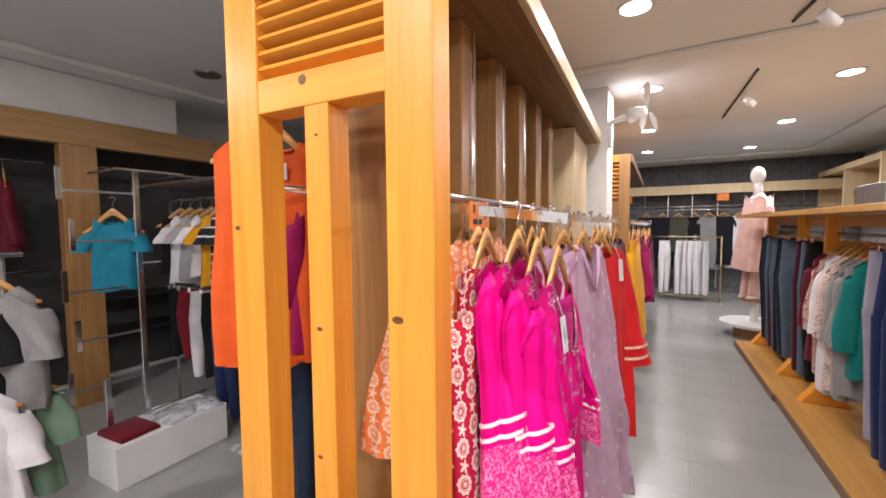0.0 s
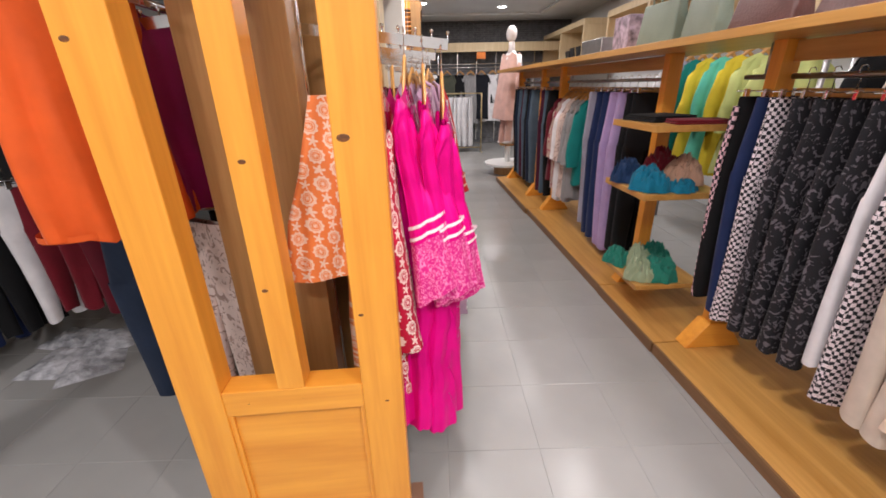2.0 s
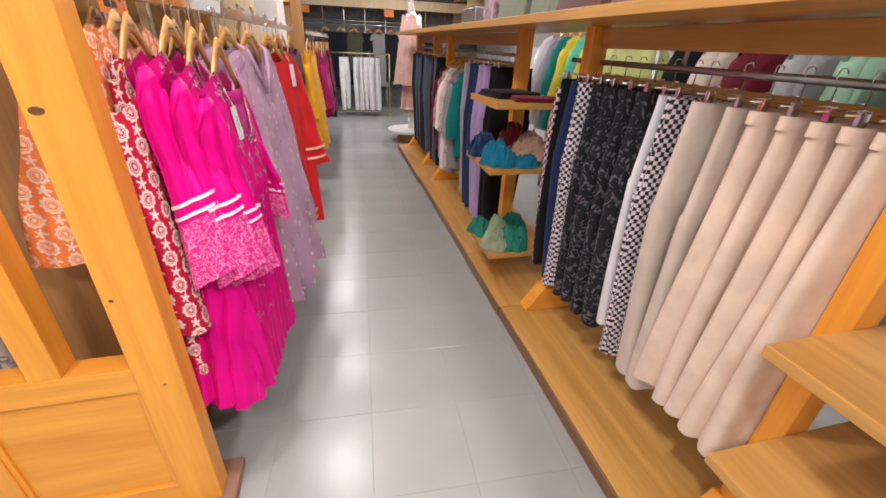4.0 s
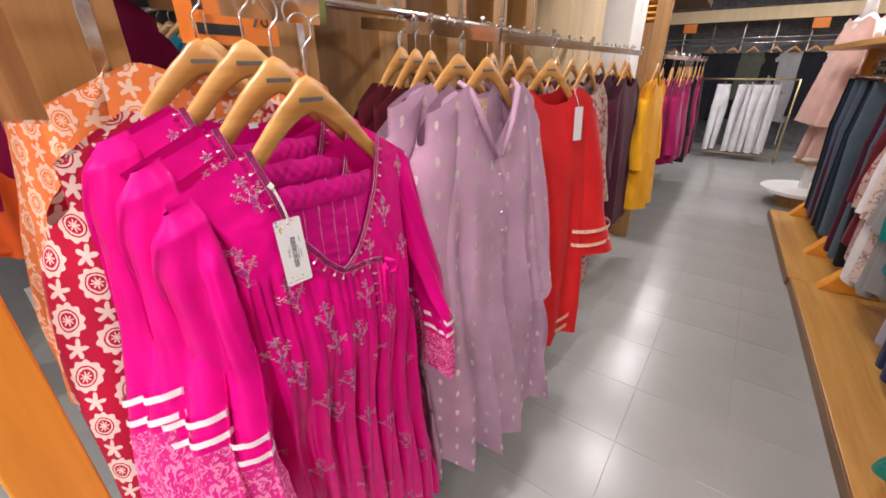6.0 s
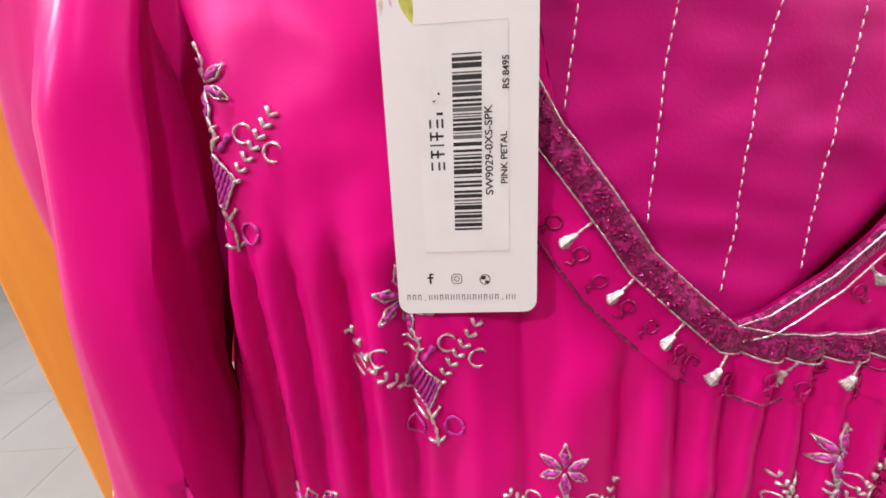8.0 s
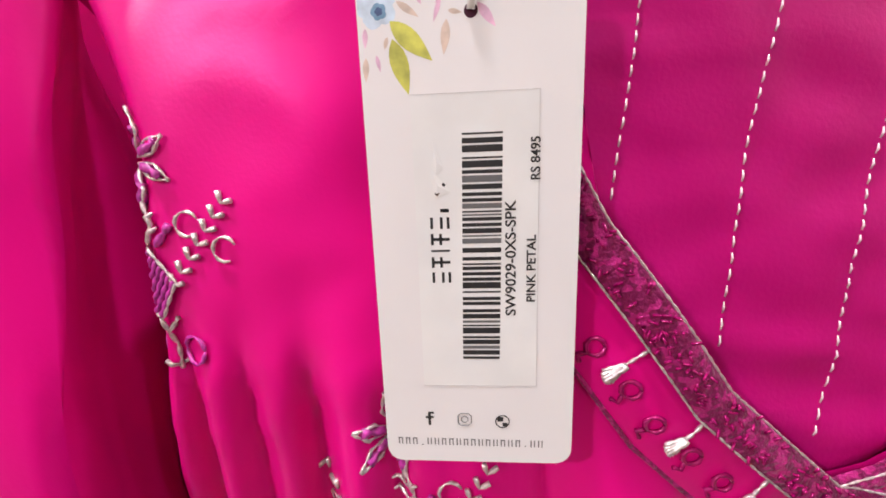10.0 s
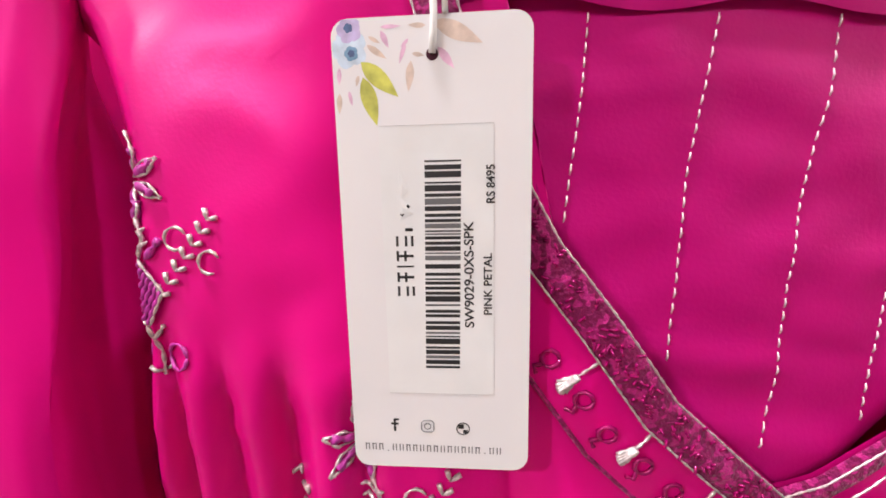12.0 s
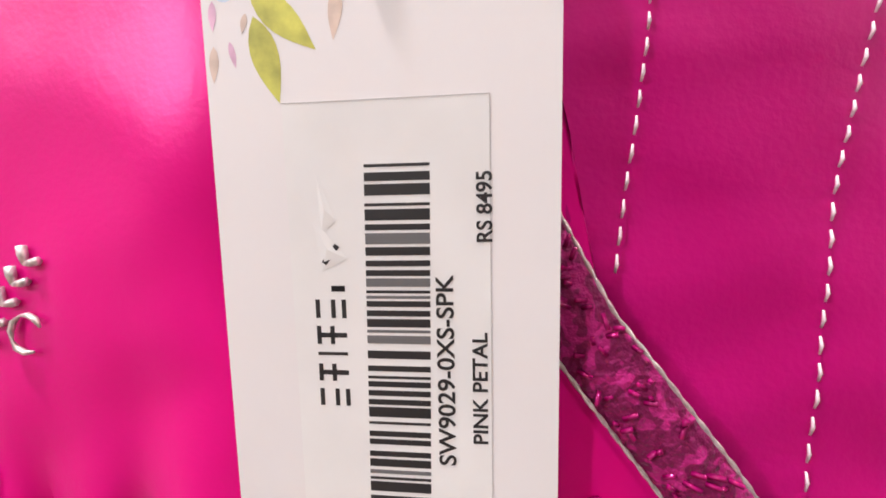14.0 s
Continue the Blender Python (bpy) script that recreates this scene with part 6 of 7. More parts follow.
F_HOUND = fabric("black_white_houndstooth", (0.02, 0.02, 0.025), 0.8, 0.1, 0.3, "hound", (0.78, 0.68, 0.71), 60)
F_BLACKPRINT = fabric("black_grey_print", (0.014, 0.013, 0.016), 0.8, 0.15, 0.3, "damask", (0.13, 0.115, 0.13), 26, 0.55)
F_NAVY = fabric("navy_blue_cotton", (0.012, 0.024, 0.085), 0.75, 0.3, 0.3)
F_CREAM = fabric("cream_linen", (0.62, 0.52, 0.43), 0.8, 0.2, 0.3)
F_BLUSH = fabric("blush_pink_cotton", (0.76, 0.59, 0.46), 0.8, 0.25, 0.2)
F_LAVENDER = fabric("lavender_cotton", (0.42, 0.3, 0.52), 0.8, 0.25, 0.25)
F_GREYLILAC = fabric("grey_lilac_cotton", (0.35, 0.33, 0.4), 0.8, 0.2, 0.25)
F_TEAL = fabric("teal_jersey", (0.004, 0.19, 0.17), 0.8, 0.2, 0.25)
F_GREY = fabric("grey_marl_knit", (0.22, 0.21, 0.21), 0.85, 0.2, 0.5, "speckle", (0.34, 0.33, 0.33), 500, 0.5)
F_SLATE = fabric("slate_blue_denim", (0.08, 0.12, 0.16), 0.85, 0.2, 0.35)
F_WHITE = fabric("white_cotton", (0.75, 0.73, 0.74), 0.8, 0.2, 0.2)
F_SAGE = fabric("sage_green_cotton", (0.2, 0.32, 0.22), 0.8, 0.2, 0.2)
F_PEACH = fabric("pale_peach_chiffon", (0.72, 0.46, 0.39), 0.75, 0.3, 0.15)
F_LIME = fabric("pale_lime_cotton", (0.55, 0.6, 0.22), 0.8, 0.2, 0.2)
F_LEMON = fabric("lemon_yellow_cotton", (0.7, 0.55, 0.04), 0.8, 0.2, 0.2)
F_MINT = fabric("mint_cotton", (0.12, 0.55, 0.4), 0.8, 0.2, 0.2)
F_OLIVE = fabric("olive_wool", (0.07, 0.075, 0.055), 0.9, 0.3, 0.5)
F_CHARCOAL = fabric("charcoal_wool", (0.01, 0.011, 0.016), 0.9, 0.1, 0.5)
F_KIDBLUE = fabric("bright_teal_jersey", (0.006, 0.16, 0.24), 0.8, 0.2, 0.3)
F_STRIPE = fabric("black_white_striped_jersey", (0.015, 0.015, 0.018), 0.8, 0.2, 0.3, "stripe", (0.7, 0.68, 0.68), 4.5, 0.88)
F_PURPLE = fabric("dusty_purple_jersey", (0.14, 0.1, 0.2), 0.8, 0.2, 0.3)
F_GREYTEE = fabric("light_grey_jersey_pink_print", (0.4, 0.38, 0.38), 0.8, 0.2, 0.3, "speckle", (0.7, 0.22, 0.32), 9, 0.68)


def on_rail(y, build, x=1.4, z=1.525, turn=90):
    m = pose(x, y, z + 0.0145, 0, 0, turn)
    clip_hanger(m)
    return build(m @ pose(0, 0, -0.1))


F_HOUNDPINK = fabric("black_white_pink_check", (0.02, 0.018, 0.022), 0.8, 0.1, 0.3, "hound", (0.78, 0.5, 0.55), 48)


def side_stripe(ob, L, w, th):
    """A woven stripe down the outer seam of a pair of trousers."""
    bm = bmesh.new()
    rows_ = [[(x, k, -L * v) for x, k in ((-th * 0.5, y - 0.012), (-th * 0.3, y + 0.003), (th * 0.3, y + 0.003), (th * 0.5, y - 0.012))] for v, y in ((0.04, 0.88 * w), (0.3, 1.0 * w), (0.65, 0.9 * w), (0.99, 0.785 * w))]
    loft(bm, rows_)
    part("side_stripe", bm, F_HOUNDPINK, ob, "black, white and pink woven side stripe", True)
    return ob


def skirt(label, f, L, w, th, seed, cat="trousers", legs=True, taper=0.6):
    return lambda m: trousers(label, f, m, L, w, th, seed, legs, "", cat, taper, 26, 16, "hanging_" + cat)


NEAR = [(1.73, "black trousers with a woven side stripe", F_BLACK, 1.1, 0.17, 0.035), (1.63, "navy blue trousers", F_NAVY, 1.13, 0.17, 0.035), (1.54, "black and white houndstooth trousers", F_HOUND, 1.15, 0.18, 0.035),
        (1.43, "black printed trousers", F_BLACKPRINT, 1.13, 0.18, 0.035), (1.33, "black and grey printed trousers", F_BLACKPRINT, 1.12, 0.18, 0.035), (1.23, "black and grey printed trousers", F_BLACKPRINT, 1.12, 0.18, 0.035), (1.13, "black printed trousers", F_BLACKPRINT, 1.12, 0.18, 0.035),
        (1.03, "white cotton trousers", F_WHITE, 1.05, 0.16, 0.03), (0.96, "black and white houndstooth trousers", F_HOUND, 1.18, 0.17, 0.025), (0.83, "cream linen trousers", F_CREAM, 1.14, 0.19, 0.045), (0.73, "cream linen trousers", F_CREAM, 1.15, 0.18, 0.04)]
for k, (y, lab, f, L, w, th) in enumerate(NEAR):
    legs_ob = on_rail(y, skirt(lab + " on a clip hanger", f, L, w, th, 200 + k), turn=90 + (k * 7 % 9) - 4)
    if k < 1:
        side_stripe(legs_ob, L, w, th)
for k, y in enumerate((0.64, 0.56, 0.48, 0.4, 0.34)):
    on_rail(y, skirt("blush pink flared skirt on a clip hanger", F_BLUSH, 1.04, 0.17, 0.045, 230 + k, "skirt", False), turn=86 + 3 * (k % 3))
FAR = [(2.72, "black trousers", F_BLACK, 1.25, 0.17, 0.045), (2.82, "black trousers", F_BLACK, 1.25, 0.17, 0.045), (2.95, "lavender trousers", F_LAVENDER, 1.3, 0.18, 0.045), (3.07, "lavender trousers", F_LAVENDER, 1.3, 0.18, 0.045), (3.2, "navy blue trousers", F_NAVY, 1.28, 0.18, 0.05), (3.32, "navy blue trousers", F_NAVY, 1.28, 0.18, 0.05), (3.44, "grey lilac trousers", F_GREYLILAC, 1.22, 0.18, 0.04)]
for k, (y, lab, f, L, w, th) in enumerate(FAR):
    on_rail(y, skirt(lab + " on a clip hanger", f, L, w, th, 250 + k), turn=90 + (k * 5 % 7) - 3)
for k, (y, lab, f, L) in enumerate(((3.56, "teal jersey top with white cuffs", F_TEAL, 0.78), (3.68, "grey marl knit top", F_GREY, 0.95), (3.8, "grey marl knit top", F_GREY, 1.0), (3.92, "grey printed knit top", F_CREAMPRINT, 1.0), (4.04, "white cotton top", F_WHITE, 1.05), (4.16, "beige printed top", F_FLORAL, 0.95), (4.28, "dark red printed top", F_MAROON, 0.9))):
    m = pose(1.4, y, 1.54, 0, 0, -90 + 2 * (k % 3))
    hanger_at(m)
    shirt(lab + " on a wooden hanger", f, m @ pose(0, 0, -HOOK), 0.19, 0.2, 0.21, L, 0.045, 0.08, 0.5, 270 + k, "blouse", 4, 0.01, name="hanging_blouse", v_shape=False, n=32, rows=18)
for k, y in enumerate((4.62, 4.75, 4.9, 5.3, 5.42, 5.55, 5.68, 5.8, 5.93, 6.05, 6.17)):
    f, lab = ((F_BLACK, "black jeans"), (F_SLATE, "slate blue jeans"), (F_SLATE, "slate blue jeans"), (F_DENIM, "dark denim jeans"), (F_PLUM, "plum trousers"))[(k * 2) % 5]
    on_rail(y, skirt(lab + " on a clip hanger", f, 1.25, 0.17, 0.045, 300 + k), turn=90)


# scarves: crumpled heaps of cloth
def scarf(label, material, m, r=0.13, folds=9, seed=0, thick=0.028, stretch=(1, 1)):
    n, R, H = 44, r * 1.2, thick * 3.6
    bm = bmesh.new()
    g = []
    for i in range(n + 1):
        row = []
        for j in range(n + 1):
            u, v = -1 + 2 * i / n, -1 + 2 * j / n
            # a square sheet drawn to a round, ragged heap
            du, dv = u * math.sqrt(1 - v * v / 2), v * math.sqrt(1 - u * u / 2)
            q = Vector((du * 1.5, dv * 1.5, seed * 3.7))
            rag = 1 + 0.35 * noise.noise(q * 1.3)
            warp = Vector((noise.noise(q * 1.6), noise.noise(q * 1.6 + Vector((7, 3, 1))), 0))
            ridge = 1 - abs(noise.noise((q + warp * 0.7) * 2.1)) * 2.0
            fine = 1 - abs(noise.noise((q + warp * 0.5) * 5.5)) * 2.0
            d2 = min(1.0, du * du + dv * dv)
            z = 0.003 + H * (1 - d2) ** 0.6 * (0.35 + 0.55 * max(ridge, -0.2) + 0.16 * fine)
            row.append(bm.verts.new((du * R * rag * stretch[0] + 0.25 * R * warp.x * (1 - d2), dv * R * rag * stretch[1] + 0.25 * R * warp.y * (1 - d2), max(z, 0.002))))
        g.append(row)
    for a, b in zip(g, g[1:]):
        for j in range(n):
            bm.faces.new((a[j], b[j], b[j + 1], a[j + 1]))
    return solo("scarf", bm, material, label, "scarf", m, "crumpled scarves", smooth=True)


F_SC_TEAL = fabric("sea_green_scarf", (0.02, 0.2, 0.14), 0.85, 0.3, 0.9)
F_SC_PALE = fabric("pale_green_scarf", (0.33, 0.4, 0.25), 0.85, 0.3, 0.9)
F_SC_BLUE = fabric("turquoise_scarf", (0.004, 0.16, 0.26), 0.85, 0.3, 0.9)
F_SC_NAVY = fabric("navy_scarf", (0.01, 0.035, 0.1), 0.85, 0.3, 0.9)
F_SC_RED = fabric("dark_red_scarf", (0.16, 0.006, 0.015), 0.85, 0.3, 0.9)
F_SC_TAN = fabric("tan_scarf", (0.42, 0.25, 0.17), 0.85, 0.3, 0.9)
scarf("crumpled sea green scarf on the low shelf", F_SC_TEAL, pose(1.27, 2.1, 0.3), 0.11, 13, 1, 0.042)
scarf("crumpled sea green scarf trailing off the shelf", F_SC_TEAL, pose(1.12, 2.36, 0.3), 0.07, 9, 2, 0.036, (1.0, 1.3))
scarf("crumpled sea green scarf on the low shelf", F_SC_TEAL, pose(1.36, 2.3, 0.3), 0.09, 11, 12, 0.05)
scarf("crumpled pale green scarf on the low shelf", F_SC_PALE, pose(1.14, 2.1, 0.3), 0.075, 9, 3, 0.045)
scarf("crumpled pale green scarf on the low shelf", F_SC_PALE, pose(1.22, 2.27, 0.3), 0.075, 10, 13, 0.05)
scarf("crumpled turquoise scarf on the shelf", F_SC_BLUE, pose(1.09, 2.08, 0.905), 0.09, 10, 4, 0.045)
scarf("crumpled turquoise scarf on the shelf", F_SC_BLUE, pose(1.26, 2.03, 0.905), 0.08, 9, 5, 0.024)
scarf("crumpled navy scarf on the shelf", F_SC_NAVY, pose(1.07, 2.31, 0.905), 0.08, 9, 6, 0.045)
scarf("crumpled dark red scarf on the shelf", F_SC_RED, pose(1.26, 2.27, 0.905), 0.1, 11, 8, 0.066)
scarf("crumpled tan scarf on the shelf", F_SC_TAN, pose(1.31, 2.1, 0.935), 0.09, 9, 9, 0.05)


def folded(label, material, m, w=0.2, d=0.26, n=3):
    ob = thing("folded_garment", label, "folded clothes", m)
    for k in range(n):
        bm = box(-d / 2 + 0.006 * k, d / 2, -w / 2, w / 2 - 0.008 * k, 0.012 * k, 0.012 * k + 0.0115, 0.005)
        part("fold", bm, material, ob, "", True)
    return ob


folded("folded black knit top on the shelf", F_BLACK, pose(1.2, 2.28, 1.29, 0, 0, 10), 0.28, 0.3, 3)
folded("folded dark red knit top on the shelf", F_SC_RED, pose(1.3, 2.06, 1.29, 0, 0, -6), 0.18, 0.32, 2)

# bags and boxes on the top shelf
M_BAG = mat("sage_leatherette", (0.2, 0.25, 0.2), 0.5, vary=0.15, bump=0.2, bump_scale=120)
M_BAG_BROWN = mat("brown_leatherette", (0.11, 0.045, 0.04), 0.45, vary=0.2, bump=0.25, bump_scale=90)


def handbag(label, material, m, w=0.36, h=0.28, d=0.13):
    ob = thing("handbag", label, "handbag", m, "handbags")
    bm = box(-d / 2, d / 2, -w / 2, w / 2, 0, h, 0.02, 3)
    for v in bm.verts:
        f = v.co.z / h
        v.co.x *= 1 - 0.45 * f
        v.co.y *= 1 - 0.1 * f
    part("body", bm, material, ob, "", True)
    for s in (-1, 1):
        part("handle", tube([(s * d * 0.2, -w * 0.22, h - 0.02)] + [(s * d * 0.25, w * 0.22 * math.sin(a), h + 0.13 * math.cos(a)) for a in [math.radians(g) for g in range(-80, 81, 20)]] + [(s * d * 0.2, w * 0.22, h - 0.02)], 0.007, 8), material, ob, "", True)
    return ob


handbag("sage green leather handbag on the top shelf", M_BAG, pose(1.38, 2.72, 1.715, 0, 0, 8))
handbag("sage green leather handbag on the top shelf", M_BAG, pose(1.4, 2.3, 1.715, 0, 0, -5), 0.34, 0.26)
handbag("dark brown leather handbag on the top shelf", M_BAG_BROWN, pose(1.36, 1.8, 1.715, 0, 0, 12), 0.32, 0.17, 0.16)
handbag("dark brown leather handbag on the top shelf", M_BAG_BROWN, pose(1.36, 1.35, 1.715, 0, 0, -8), 0.34, 0.15, 0.18)
solo("gift_box", box(-0.06, 0.06, -0.12, 0.12, 0, 0.27, 0.004), mat("printed_floral_box", (0.35, 0.28, 0.36), 0.5, vary=0.7, vary_scale=22), "upright box with a floral print on the top shelf", "box", pose(1.4, 3.22, 1.715))
solo("display_case", box(-0.12, 0.12, -0.22, 0.22, 0, 0.16, 0.006), M_STEEL, "dark grey box on the top shelf", "box", pose(1.45, 3.75, 1.715))
for k in range(2):
    part_ob = solo("folded_sunglasses", tube([(-0.05, -0.07, 0.02), (0.05, -0.075, 0.03), (0.06, 0.0, 0.035), (0.05, 0.075, 0.03), (-0.05, 0.07, 0.02)], 0.007, 8), M_BLACK, "black sunglasses lying on the top shelf", "sunglasses", pose(1.2, 5.9 + 0.3 * k, 1.715 - 0.008), smooth=True)

STAND = Matrix.Translation((1.05, 1.7, 0)) @ Matrix.Rotation(math.radians(3.0), 4, "Z") @ Matrix.Translation((-1.05, -1.7, 0))
for ob in list(bpy.data.objects):
    if ob not in before_stand and ob.parent is None:
        ob.matrix_basis = STAND @ ob.matrix_basis

# clothes in the next aisle, behind the stand
clothes_rail(2.6, 4.4, 2.4, 1.86)
for k, (y, f, lab, L) in enumerate(((2.85, F_LIME, "pale lime kurta", 0.95), (3.05, F_LIME, "pale lime kurta", 0.95), (3.25, F_LEMON, "lemon yellow kurta", 1.0), (3.45, F_MINT, "mint green kurta", 0.9), (3.65, F_LEMON, "lemon yellow kurta", 0.95), (3.85, F_TEAL, "teal kurta", 0.9), (4.05, F_GREYLILAC, "grey lilac kurta", 0.95), (4.25, F_WHITE, "white kurta", 0.95))):
    m = pose(2.4, y, 1.875, 0, 0, -118)
    hanger_at(m)
    shirt(lab + " on a wooden hanger", f, m @ pose(0, 0, -HOOK), 0.2, 0.21, 0.25, L, 0.05, 0.09, 0.5, 400 + k, "kurta", 4, 0.012, name="hanging_kurta", n=32, rows=18)
for k in range(9):
    y, f = 0.1 + 0.27 * k, (F_GREY, F_MAROON, F_CREAM, F_BLACK, F_SAGE)[k % 5]
    m = pose(2.5, y, 1.875, 0, 0, -100 + 5 * (k % 3))
    hanger_at(m)
    shirt(("grey", "maroon", "cream", "black", "sage green")[k % 5] + " cotton shirt on a wooden hanger", f, m @ pose(0, 0, -HOOK), 0.2, 0.21, 0.22, 0.8, 0.05, 0.08, 0.5, 420 + k, "shirt", 4, 0.012, n=28, rows=16)
clothes_rail(-0.1, 2.5, 2.5, 1.86)
for y in (0.0, 2.45, 2.65, 4.35):
    solo("rail_post", tube([(0, 0, 0), (0, 0, 2.05)], 0.02, 10), M_STEEL, "steel upright holding the clothes rail", "post", pose(2.45, y, 0), "rail uprights", smooth=True)

# wall cabinets on the side wall
def wall_cabinet(y0, y1, z0, z1, x0, bays):
    ob = thing("wall_cabinet", "open maple wall cabinet with framed bays", "wall cabinet", group="wall cabinets")
    part("back", box(X1 - 0.03, X1 - 0.002, y0, y1, z0, z1, 0), M_BEIGE_WOOD, ob)
    part("top", box(x0, X1 - 0.031, y0, y1, z1 - 0.1, z1, 0.004), M_BEIGE_WOOD, ob)
    part("bottom", box(x0, X1 - 0.031, y0, y1, z0, z0 + 0.05, 0.004), M_BEIGE_WOOD, ob)
    for k in range(bays + 1):
        y = y0 + (y1 - y0 - 0.06) * k / bays
        part("side", box(x0 + 0.002, X1 - 0.031, y, y + 0.06, z0 + 0.051, z1 - 0.101, 0.003), M_BEIGE_WOOD, ob)
    return ob


wall_cabinet(8.1, 11.1, 1.72, 2.62, 2.6, 2)
wall_cabinet(3.2, 7.4, 2.0, 2.62, 2.75, 3)
for y, h in ((8.6, 0.42), (9.0, 0.42), (9.3, 0.38)):
    solo("picture_frame", box(-0.012, 0.012, -0.13, 0.13, 0, h, 0.004), M_BLACK, "small black frame standing in the wall cabinet", "frame", pose(2.75, y, 1.772, 0, -8), "standing frames")

# ---- mannequin on its round stand ----
MX, MY = 1.08, 7.05
stand = thing("mannequin_stand", "round white stand on a wooden drum with a small raised disc", "stand", pose(MX, MY, 0))
part("drum", lathe([(0.24, 0.0), (0.24, 0.16)], 28), M_OAK, stand, "wooden drum")
part("disc", lathe([(0.4, 0.16), (0.41, 0.17), (0.41, 0.2), (0.4, 0.205)], 40), M_WHITE, stand, "round white top")
part("column", lathe([(0.05, 0.205), (0.05, 0.5)], 16), M_WHITE, stand)
part("small_disc", lathe([(0.15, 0.5), (0.155, 0.51), (0.15, 0.53)], 24), M_OAK, stand, "small raised wooden disc")


def mannequin():
    bm = bmesh.new()
    def blob(cx, cy, cz, rx, ry, rz, n=16, m=12):
        rings = []
        for j in range(m + 1):
            a = math.pi * j / m
            r, z = max(math.sin(a), 0.02), math.cos(a)
            rings.append([bm.verts.new((cx + rx * r * math.cos(2 * math.pi * k / n), cy + ry * r * math.sin(2 * math.pi * k / n), cz + rz * z)) for k in range(n)])
        for p, q in zip(rings, rings[1:]):
            for k in range(n):
                bm.faces.new((p[k], q[k], q[(k + 1) % n], p[(k + 1) % n]))
    blob(0.015, 0, 1.74, 0.095, 0.078, 0.125)
    add_tube(bm, [(0, 0, 1.42), (0, 0, 1.55), (0.01, 0, 1.66)], [0.075, 0.05, 0.048], 14)
    blob(0, 0, 1.25, 0.11, 0.18, 0.26)
    blob(0, 0, 0.95, 0.12, 0.165, 0.2)
    for s in (-1, 1):
        add_tube(bm, [(0, s * 0.18, 1.42), (0, s * 0.215, 1.15), (0.04, s * 0.2, 0.9), (0.07, s * 0.18, 0.78)], [0.05, 0.042, 0.034, 0.025], 12)
        add_tube(bm, [(0, s * 0.08, 0.9), (0.01, s * 0.08, 0.5), (0, s * 0.075, 0.1), (0.02, s * 0.075, 0.0)], [0.085, 0.06, 0.04, 0.035], 12)
        blob(0.07, s * 0.075, 0.03, 0.11, 0.035, 0.03)
    return bm


solo("mannequin", mannequin(), M_MANNEQUIN, "glossy white full-size shop mannequin", "mannequin", pose(MX, MY, 0.53, 0, 0, -150), smooth=True)
mm = pose(MX, MY, 2.0, 0, 0, -150)
shirt("pale peach long kurta worn by the mannequin", F_PEACH, mm, 0.2, 0.21, 0.27, 1.05, 0.12, 0.05, 0.55, 500, "kurta", 5, 0.012, name="draped_kurta", v_shape=False, n=48, rows=24)
trousers("pale peach trousers worn by the mannequin", F_PEACH, pose(MX, MY, 1.4, 0, 0, -150), 0.85, 0.15, 0.12, 501)

# ---- the end wall with coats ----
bricks = bmesh.new()
for j in range(10):
    for i in range(32):
        x = -2.6 + i * 0.19 + (0.095 if j % 2 else 0)
        z = 2.52 + j * 0.05
        add_box(bricks, x, x + 0.18, Y1 - 0.03, Y1 - 0.001, z, z + 0.042)
solo("brick_band", bricks, M_BRICK, "band of grey split-face bricks under the ceiling", "bricks", kind="stuff")
bricks = bmesh.new()
for j in range(47):
    for i in range(32):
        x = -2.6 + i * 0.19 + (0.095 if j % 2 else 0)
        z = 0.02 + j * 0.05
        add_box(bricks, x, x + 0.18, Y1 - 0.022, Y1 - 0.001, z, z + 0.042)
solo("brick_facing", bricks, M_BRICK, "grey split-face brick facing behind the coats", "bricks", kind="stuff")
board("wall_fascia", "pale maple fascia over the coat wall", -3.4, 3.2, 10.55, 10.62, 2.26, 2.46, M_BEIGE_WOOD, "fascia")
board("wall_soffit", "pale maple canopy board over the coat wall", -3.4, 3.2, 10.62, 11.15, 2.4, 2.44, M_BEIGE_WOOD, "canopy")
for k in range(9):
    solo("slotted_upright", box(-0.012, 0.012, -0.01, 0.01, 0.1, 2.39, 0.002), M_CHROME, "chrome slotted upright on the coat wall", "upright", pose(-1.6 + 0.5 * k, 11.15, 0), "slotted uprights")
for z in (2.0, 1.92):
    rail = thing("coat_rail", "chrome coat rail along the end wall", "rail", group="coat rails")
    part("bar", tube([(-1.7, 10.85, z), (2.6, 10.85, z)], 0.0125, 10), M_CHROME, rail, "", True)
    for k in range(9):
        part("bracket", tube([(-1.6 + 0.5 * k, 10.85, z - 0.012), (-1.6 + 0.5 * k, 11.14, z - 0.012)], 0.009, 6), M_CHROME, rail, "", True)
